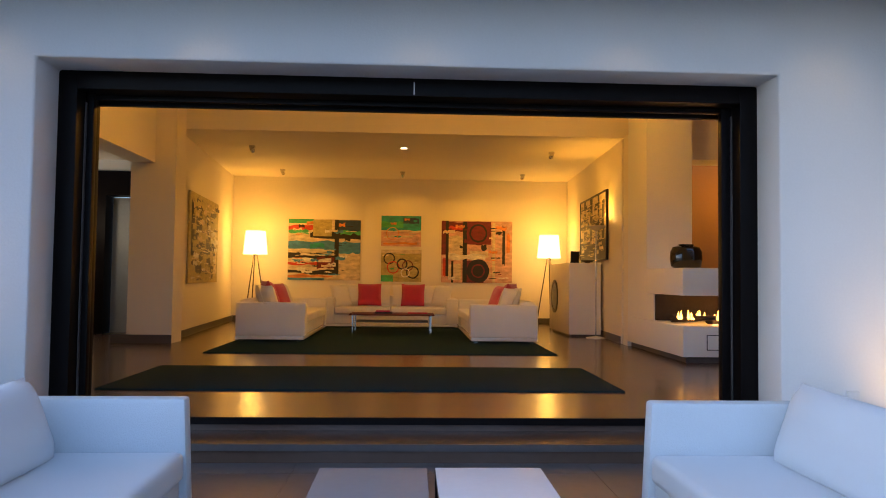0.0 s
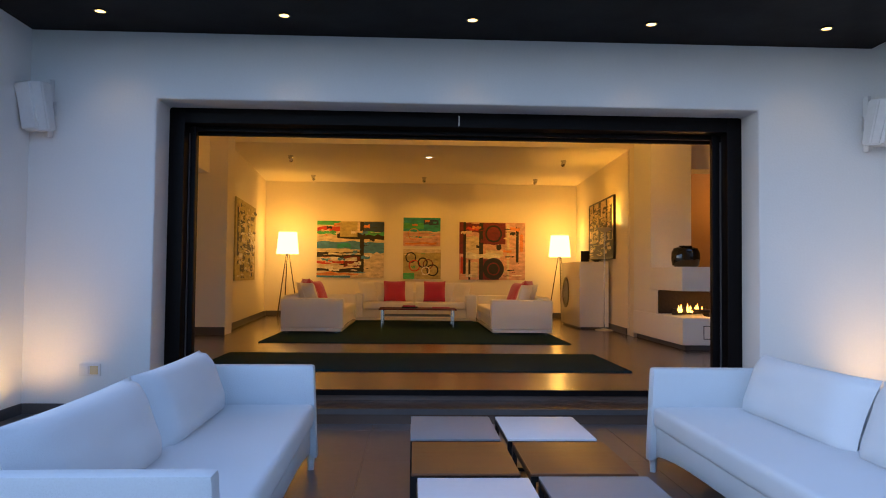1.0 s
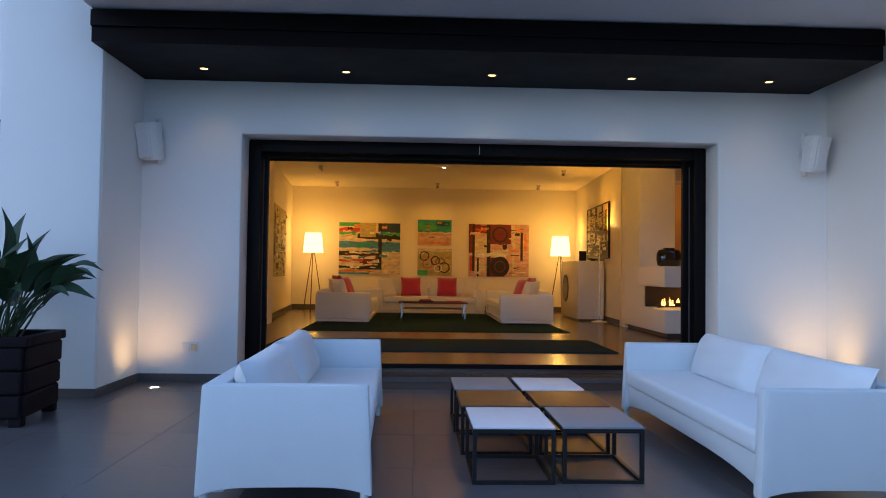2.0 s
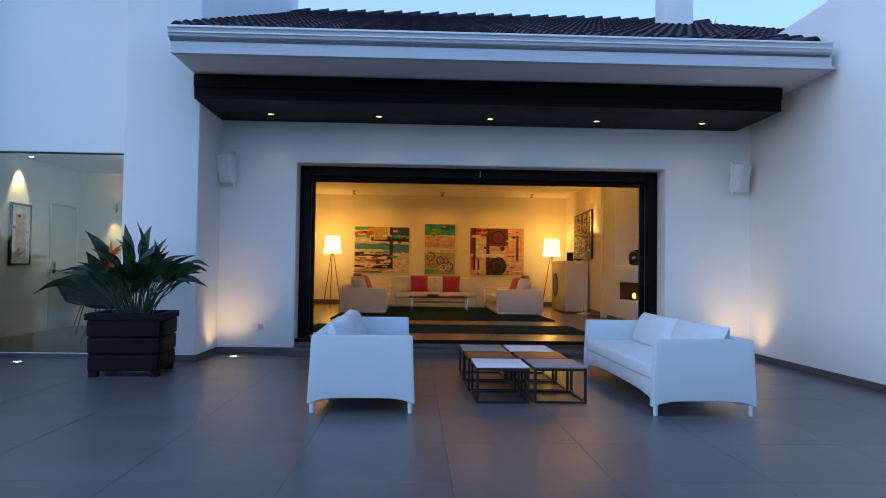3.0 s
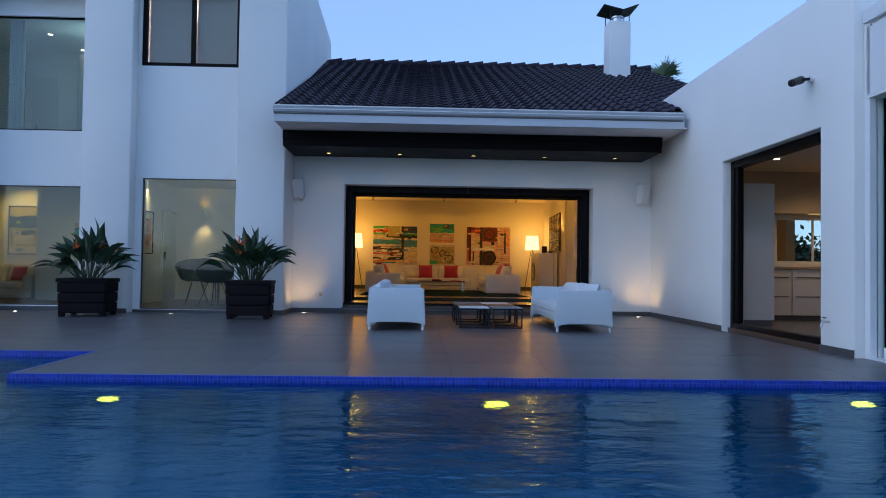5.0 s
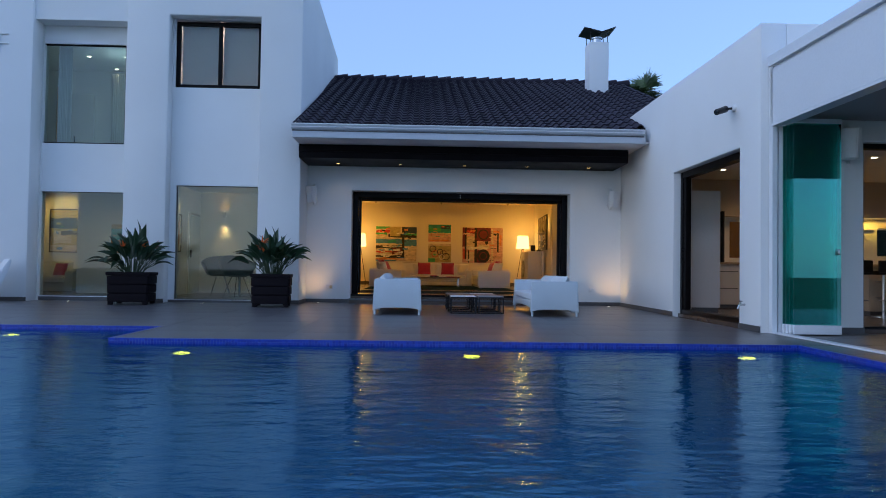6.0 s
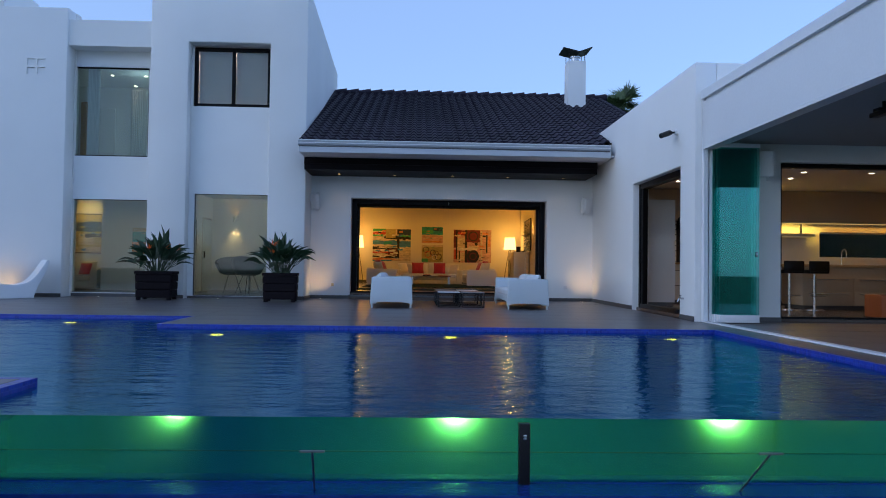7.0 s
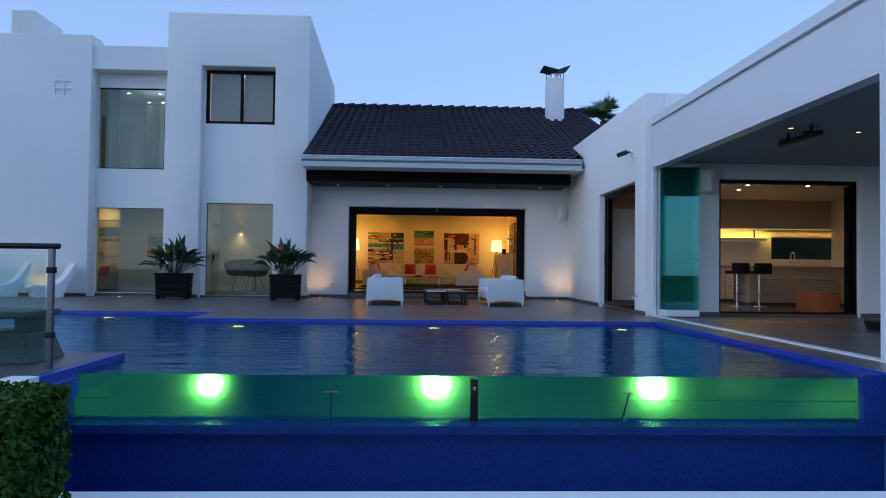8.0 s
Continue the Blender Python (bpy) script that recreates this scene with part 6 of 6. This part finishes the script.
painting(pose(-8.95, 2.198, 1.10), 1.0, 0.75, TE, [(0, 1, 0, 1, TE), (0.0, 0.6, 0.0, 0.45, OR), (0.3, 1, 0.1, 0.35, RE), (0, 1, 0.85, 1, CR)], [], "teal and orange abstract painting on the bay partition", seed=12, dabs=14, dab_cols=(TE, OR, CR))
# upper bay room
for x, y in ((-9.6, 2.1), (-8.65, 2.1), (-9.4, 3.3), (-8.95, 3.3)):
    round_light("upper_downlight", pose(x, y, 6.199), 0.05, DISC_WHITE, "lit round downlight in the upper ceiling", group="upper downlights")
# room lamp tinted blue to stand in for sky reflected in the tall pane
lamp("upper_light", "POINT", pose(-8.5, 1.8, 5.6), 11, (0.62, 0.90, 1.0), 0.2)


def curtain(x0, x1, y, z0, z1, mat, label):
    b = bmesh.new()
    n = 40
    rows = [[b.verts.new((x0 + (x1 - x0) * i / n, y + 0.035 * math.sin(i * 1.35) + 0.01 * math.sin(i * 3.1), z)) for z in (z0, z1)] for i in range(n + 1)]
    for p_, q_ in zip(rows, rows[1:]):
        b.faces.new((p_[0], q_[0], q_[1], p_[1]))
    ob = part("curtain", b, mat, None, label, smooth=True, category="curtain")
    ob.modifiers.new("thick", "SOLIDIFY").thickness = 0.006
    return ob


curtain(-9.35, -9.05, 0.05, 3.06, 6.1, CURTAIN, "gathered pale curtain at the tall upper window")
curtain(-8.05, -7.62, 1.6, 3.06, 6.1, CURTAIN, "gathered pale curtain in the upper room")
curtain(-9.58, -9.10, 3.45, 3.06, 6.1, CURTAIN, "gathered pale curtain at the back of the upper room")
# ochre colour stands in for warm lamplight on an edge in the room
curtain(-11.05, -10.83, 3.40, 3.06, 5.7, surface("warm_lit_edge", (0.50, 0.28, 0.09), 0.9, vary=0.1), "narrow strip in the upper room, coloured ochre for a warm-lit edge")
ud = thing("upper_door", pose(-10.72, 3.56, 3.056), "white panelled wardrobe door with a slim handle", "door")
boxes("panel", [(0, 0.62, 0.0, 0.036, 0.0, 2.5)], LACQUER, ud, bevel=0.006)
boxes("handle", [(0.10, 0.118, -0.03, -0.001, 0.9, 1.3)], BLACK_METAL, ud, "dark slim handle", bevel=0.003)
for k, (x0, x1) in enumerate(((-6.36, -5.50), (-5.44, -4.60))):
    t = thing("roller_blind", pose(0, -0.459, 0), "beige roller blind drawn down behind the upper window", "blind", "upper window blinds")
    boxes("cloth", [(x0, x1, -0.004, 0.004, 4.86, 6.30)], BLIND, t)
    b = bmesh.new(); tube(b, (x0, 0, 6.31), (x1, 0, 6.31), 0.021); part("tube", b, ALU_WHITE, t)
lamp("upper_tower_light", "POINT", pose(-5.5, 0.5, 5.8), 52, (1, 0.68, 0.6), 0.2)

# ---- kitchen ----
isl = thing("kitchen_island", pose(8.9, -3.2, 0.055), "taupe kitchen island with long drawers and a wooden top", "kitchen island")
boxes("carcass", [(-1.5, 1.8, -0.45, 0.45, 0.08, 0.90)], TAUPE, isl, bevel=0.005)
boxes("plinth", [(-1.45, 1.75, -0.40, 0.40, 0.0, 0.08)], SKIRT, isl)
boxes("worktop", [(-2.6, 1.85, -0.48, 0.48, 0.90, 0.95)], WOOD, isl, bevel=0.005)
for z in (0.30, 0.60):
    for x in (-1.48, -0.38, 0.72):
        dr = boxes("drawer", [(x, x + 1.06, -0.462, -0.452, z - 0.2, z + 0.07)], TAUPE, isl, bevel=0.002)
        boxes("pull", [(x + 0.1, x + 0.96, -0.480, -0.463, z + 0.03, z + 0.045)], CHROME, dr, "steel pull")
boxes("bar_leg", [(-2.55, -2.48, -0.4, 0.4, 0.0, 0.90)], LACQUER, isl)


def bar_stool(x, y):
    t = thing("bar_stool", pose(x, y, 0.055), "black low-backed bar stool on a chrome column", "bar stool", "kitchen bar stools")
    b = bmesh.new(); lathe(b, [(0.21, 0.0), (0.21, 0.012), (0.03, 0.03)], 24); part("base", b, CHROME, t, smooth=True)
    b = bmesh.new(); tube(b, (0, 0, 0.02), (0, 0, 0.76), 0.028, 0.028, 14); part("column", b, CHROME, t, smooth=True)
    b = bmesh.new(); tube(b, (-0.16, -0.14, 0.3), (0.16, -0.14, 0.3), 0.011); tube(b, (-0.16, -0.14, 0.3), (0, 0, 0.3), 0.011); tube(b, (0.16, -0.14, 0.3), (0, 0, 0.3), 0.011); part("footrest", b, CHROME, t, smooth=True)
    boxes("seat", [(-0.21, 0.21, -0.20, 0.20, 0.76, 0.84)], BLACK_METAL, t, bevel=0.02)
    boxes("back", [(-0.21, 0.21, -0.21, -0.16, 0.80, 1.02)], BLACK_METAL, t, bevel=0.02)


bar_stool(6.95, -3.95)
bar_stool(7.48, -3.95)
boxes("bulkhead", [(4.15, 11.4, -1.27, -0.903, 2.06, 2.846)], surface("cream_bulkhead", (0.58, 0.48, 0.36), 0.7, vary=0.05), None, "cream bulkhead over the kitchen worktop", category="bulkhead", kind="structure")
ku = thing("extractor_hood", pose(0, -0.9, 0), "slim steel extractor shelf under the lit bulkhead", "extractor")
boxes("hood", [(7.3, 9.0, -0.36, -0.003, 1.72, 1.80)], ALU_WHITE, ku, bevel=0.006)
for x in (7.5, 8.7):
    boxes("bracket", [(x, x + 0.04, -0.2, -0.16, 1.80, 2.06)], CHROME, ku)
ls = thing("light_strip", pose(0, -0.9, 0), "warm light strip along the underside of the bulkhead", "light strip")
boxes("strip", [(6.4, 9.2, -0.34, -0.32, 2.042, 2.058), (9.24, 11.35, -0.34, -0.32, 2.042, 2.058)], STRIP, ls)
boxes("hood_strip", [(7.4, 8.9, -0.345, -0.325, 1.708, 1.718)], STRIP, ku, "lit strip under the hood")
kb = thing("base_units", pose(0, -0.9, 0.055), "white kitchen base units with an oak worktop along the back wall", "cabinet")
for x in (4.15, 5.05, 5.95, 6.85, 7.75, 8.65, 9.55, 10.45):
    un = boxes("unit", [(x, x + 0.88, -0.60, -0.003, 0.08, 0.94)], LACQUER, kb, bevel=0.004)
    for z in (0.42, 0.78):
        boxes("pull", [(x + 0.06, x + 0.82, -0.616, -0.601, z, z + 0.014)], SKIRT, un, "dark recessed pull")
boxes("plinth", [(4.15, 11.3, -0.55, -0.003, 0.0, 0.08)], SKIRT, kb)
boxes("worktop", [(4.12, 11.35, -0.64, -0.003, 0.94, 0.985)], WOOD, kb, bevel=0.004)
tc_ = thing("tall_cabinet", pose(10.62, -2.25, 0.055), "tall white kitchen cabinet at the end of the worktop", "cabinet")
boxes("carcass", [(0, 1.55, 0.02, 0.68, 0.08, 2.78)], LACQUER, tc_, bevel=0.004)
boxes("plinth", [(0.02, 1.53, 0.05, 0.66, 0.0, 0.08)], SKIRT, tc_)
for x in (0.0, 0.517, 1.034):
    boxes("door", [(x + 0.003, x + 0.513, 0.0, 0.018, 0.09, 2.77)], LACQUER, tc_, bevel=0.003)
mt = thing("mixer_tap", pose(9.75, -1.1, 1.04), "tall arched chrome kitchen tap", "tap")
b = bmesh.new()
pts = [Vector((0, 0, 0)), Vector((0, 0, 0.28))] + [Vector((0, -0.10 + 0.10 * math.cos(a), 0.28 + 0.10 * math.sin(a))) for a in (0.5, 1.0, 1.57, 2.1, 2.6, 3.14)] + [Vector((0, -0.2, 0.2))]
for p_, q_ in zip(pts, pts[1:]):
    tube(b, p_, q_, 0.014)
part("spout", b, CHROME, mt, smooth=True)
tu = thing("tall_unit", pose(4.75, -2.6, 0.055), "tall white kitchen unit just inside the door", "cabinet")
boxes("carcass", [(-0.6, 0.14, -0.35, 0.35, 0.08, 2.35)], LACQUER, tu, bevel=0.004)
boxes("plinth", [(-0.58, 0.11, -0.33, 0.33, 0.0, 0.08)], SKIRT, tu)
wr = thing("wine_rack", pose(5.2, -1.46, 1.04), "tall dark wine rack with bottles lying in rows", "wine rack")
boxes("frame", [(-0.02, 0.02, 0.0, 0.3, 0, 1.1), (0.36, 0.40, 0.0, 0.3, 0, 1.1)], BLACK_METAL, wr)
for k in range(8):
    b = bmesh.new(); tube(b, (0.19, 0.28, 0.07 + 0.13 * k), (0.19, 0.08, 0.07 + 0.13 * k), 0.037, 0.037, 12); tube(b, (0.19, 0.08, 0.07 + 0.13 * k), (0.19, -0.02, 0.07 + 0.13 * k), 0.016, 0.014, 10); part("bottle", b, BLACK_CERAMIC, wr, smooth=True)
    boxes("rung", [(0.02, 0.36, 0.02, 0.26, 0.02 + 0.13 * k, 0.03 + 0.13 * k)], BLACK_METAL, wr)
ob_ = thing("leather_pouf", pose(7.65, -6.15, 0.055), "orange leather box pouf on the kitchen floor", "pouf")
boxes("seat", [(-0.33, 0.33, -0.25, 0.25, 0.0, 0.40)], ORANGE_LEATHER, ob_, bevel=0.025)
for x, y in ((7.14, -3.62), (8.27, -4.63), (6.9, -4.6), (6.2, -3.2), (5.0, -4.9), (5.0, -2.8)):
    round_light("kitchen_downlight", pose(x, y, 2.849), 0.05, DISC_WHITE, "lit round downlight in the kitchen ceiling", group="kitchen downlights")
for x, y in ((6.6, -5.0), (8.6, -4.0), (6.4, -2.4)):
    lamp("kitchen_light", "SPOT", pose(x, y, 2.75), 24, (1, 0.58, 0.24), 0.1, 150, 0.6)
lamp("kitchen_strip", "AREA", pose(8.2, -1.05, 2.0), 9, (1, 0.66, 0.10), 2.2, size_y=0.1)
lamp("kitchen_strip", "AREA", pose(10.3, -1.0, 2.0), 2, WARM, 2.0, size_y=0.1)

# trees behind the kitchen
def small_tree(x, y, h, r, seed):
    rng = random.Random(seed)
    t = thing("garden_tree", pose(x, y, -1.45), "leafy dark green tree behind the house", "tree", "garden trees")
    b = bmesh.new()
    tube(b, (0, 0, 0), (0.1, 0, h * 0.5), 0.14, 0.09, 10)
    tips = []
    for k in range(7):
        a = k * 0.9
        q = Vector((math.cos(a) * r * 0.6, math.sin(a) * r * 0.6, h * rng.uniform(0.55, 0.9)))
        tube(b, (0.08, 0, h * 0.42), q, 0.05, 0.015, 6)
        tips.append(q)
    part("trunk", b, BARK, t)
    verts, faces = [], []
    for q in tips + [Vector((0, 0, h * 0.6))]:
        for i in range(900):
            d = Vector((rng.gauss(0, 1), rng.gauss(0, 1), rng.gauss(0, 0.8))) * r * 0.24
            p_ = q + d
            u = Vector((rng.gauss(0, 1), rng.gauss(0, 1), rng.gauss(0, 1))).normalized() * 0.10
            w = u.cross(Vector((rng.gauss(0, 1), rng.gauss(0, 1), 1))).normalized() * 0.06
            b0 = len(verts)
            verts += [p_ - u, p_ + w, p_ + u, p_ - w]
            faces.append((b0, b0 + 1, b0 + 2, b0 + 3))
    me = bpy.data.meshes.new("crown")
    me.from_pydata(verts, [], faces)
    me.materials.append(TREE_LEAF)
    c = new("crown", me)
    c.parent = t
    tagged(c, kind="stuff")


for x, y, h_, r_, sd in ((9.5, 5.2, 3.1, 1.2, 1), (11.6, 4.2, 3.5, 1.6, 2), (16.2, 5.6, 4.3, 1.7, 3), (9.6, 7.5, 3.6, 1.7, 5)):
    small_tree(x, y, h_, r_, sd)

# ---- roof tiles: barrel tiles laid in courses, each its own piece near the eaves ----
TZ = EZ - 0.055
TSL = (RIDGE_Z - TZ) / (RIDGE_Y - EY)
roof = slab("roof", [(0, 0.1, 0, 0.1, 0, 0.1)], DARK_PAINT, "dark clay barrel tile roof over the living room")
bm = bmesh.new()
outline = [(TX1, EY + 0.02), (WX - 0.13, EY + 0.02), (WX - 0.02, EY + 0.45), (WX - 0.02, -0.65), (VERGE_X, -0.65), (VERGE_X, RIDGE_Y), (UPX, RIDGE_Y), (TX1, -0.9)]
lo_ = [bm.verts.new((x, y, TZ + TSL * (y - EY) - 0.03)) for x, y in outline]
hi_ = [bm.verts.new((x, y, TZ + TSL * (y - EY) + 0.01)) for x, y in outline]
bm.faces.new(lo_[::-1]), bm.faces.new(hi_)
for i in range(len(outline)):
    bm.faces.new((lo_[i], lo_[(i + 1) % len(outline)], hi_[(i + 1) % len(outline)], hi_[i]))
bm.to_mesh(roof.data)
bm.free()
slope = math.atan(TSL)
TW, TL = 0.255, 0.36


def tile_geometry(seg=6):
    """One S tile: a raised barrel and a shallow pan, thick at its lower edge. Origin at the lower left corner, running up +y."""
    prof = []
    for i in range(seg + 1):
        u = i / seg
        prof.append((u * TW * 0.62, 0.014 + 0.072 * math.sin(u * math.pi) ** 0.8))
    prof += [(TW * 0.80, 0.010), (TW * 1.0, 0.018)]
    verts = []
    for y, lift in ((0.0, 0.042), (TL * 1.12, 0.004)):
        verts += [(x, y, z + lift) for x, z in prof]
    n = len(prof)
    verts += [(x, 0.0, z + 0.012) for x, z in prof]
    faces = [(i, i + 1, n + i + 1, n + i) for i in range(n - 1)] + [(2 * n + i, 2 * n + i + 1, i + 1, i) for i in range(n - 1)]
    return verts, faces


tv, tf = tile_geometry()
tile_mesh = bpy.data.meshes.new("roof_tile")
tile_mesh.from_pydata(tv, [], tf)
tile_mesh.materials.append(ROOF_TILE)
tile_mesh.shade_smooth()
tile_mesh.set_sharp_from_angle(angle=radians(50))
rest_v, rest_f, made = [], [], 0
courses = int(math.hypot(RIDGE_Y - EY, RIDGE_Z - TZ) / TL)
rng = random.Random(3)
for r in range(courses + 1):
    s_ = r * TL + 0.03
    y, z = EY + s_ * math.cos(slope), TZ + s_ * math.sin(slope) + 0.012
    x_end = WX - 0.10 if y < EY + 0.3 else WX + 0.12 if y < -0.70 else VERGE_X
    cols = int((x_end - TX1) / TW)
    for c in range(0 if y < -0.9 else -1, cols):
        m = pose(TX1 + 0.004 + c * TW, y, z, math.degrees(slope) + rng.uniform(-0.8, 0.8), rng.uniform(-1, 1), rng.uniform(-0.6, 0.6))
        if r < 9 and 0 <= c and TX1 + c * TW < WX and made < 300:
            t = new("roof_tile", tile_mesh)
            t.matrix_world = m
            t.parent = roof
            made += 1
        else:
            b0 = len(rest_v)
            rest_v += [m @ Vector(v) for v in tv]
            rest_f += [tuple(i + b0 for i in f) for f in tf]
me = bpy.data.meshes.new("upper_tiles")
me.from_pydata(rest_v, [], rest_f)
me.materials.append(ROOF_TILE)
me.shade_smooth()
me.set_sharp_from_angle(angle=radians(50))
ob = new("upper_tiles", me)
ob.parent = roof
tagged(ob, kind="stuff")
# ridge tiles
rb_ = bmesh.new()
x = UPX
while x < VERGE_X - 0.2:
    tube(rb_, (x, RIDGE_Y + 0.02, RIDGE_Z + 0.045), (x + 0.45, RIDGE_Y + 0.02, RIDGE_Z + 0.085), 0.105, 0.135, 14)
    x += 0.41
for i in range(17):
    d = i * 0.36
    tube(rb_, (VERGE_X, RIDGE_Y - d, RIDGE_Z - TSL * d - 0.01), (VERGE_X, RIDGE_Y - d - 0.4, RIDGE_Z - TSL * (d + 0.4) + 0.0), 0.085, 0.095, 10)
part("ridge_tiles", rb_, ROOF_TILE, roof, smooth=True)

# ---- terrace paving, tile by tile ----
PAVE = 0.90
pave = slab("pavement", [(-14, -13.9, -6.9, -6.8, -0.03, -0.021)], GROUT, "grey porcelain terrace paving in large squares")
PAVERS = {}


def paver(x0, x1, y0, y1):
    w, d = round(x1 - x0 - 0.002, 3), round(y1 - y0 - 0.002, 3)
    if w < 0.03 or d < 0.03:
        return
    if (w, d) not in PAVERS:
        b = bmesh.new()
        box(b, -w / 2, w / 2, -d / 2, d / 2, -0.02, 0.0)
        bmesh.ops.bevel(b, geom=[e for e in b.edges if all(v.co.z > -0.001 for v in e.verts)], offset=0.0008, segments=1, affect="EDGES")
        me = bpy.data.meshes.new("paver")
        b.to_mesh(me)
        b.free()
        me.materials.append(SLATE)
        PAVERS[w, d] = me
    t = new("paver", PAVERS[w, d])
    t.location = ((x0 + x1) / 2, (y0 + y1) / 2, rng.uniform(-0.0006, 0.0006))
    t.parent = pave


def pave_area(x0, x1, y0, y1, ox=0.2, oy=-8.7):
    i0, i1 = math.floor((x0 - ox) / PAVE), math.ceil((x1 - ox) / PAVE)
    j0, j1 = math.floor((y0 - oy) / PAVE), math.ceil((y1 - oy) / PAVE)
    for i in range(i0, i1):
        for j in range(j0, j1):
            paver(max(x0, ox + i * PAVE), min(x1, ox + (i + 1) * PAVE), max(y0, oy + j * PAVE), min(y1, oy + (j + 1) * PAVE))


pave_area(STEP_X, 3.75, POOL_BACK + 0.03, 0.0)
pave_area(-13.4, STEP_X, POOL_LEFT_BACK + 0.03, -0.51)
pave_area(3.75, 9.5, POOL_BACK + 0.03, -7.05)
pave_area(3.46, 3.86, -14.6, POOL_BACK + 0.03)
pave_area(3.98, 9.5, -14.6, POOL_BACK + 0.03)
pave_area(-7.2, -3.71, -16.2, -13.66)
pave_area(-3.71, -3.59, -15.22, -13.66)
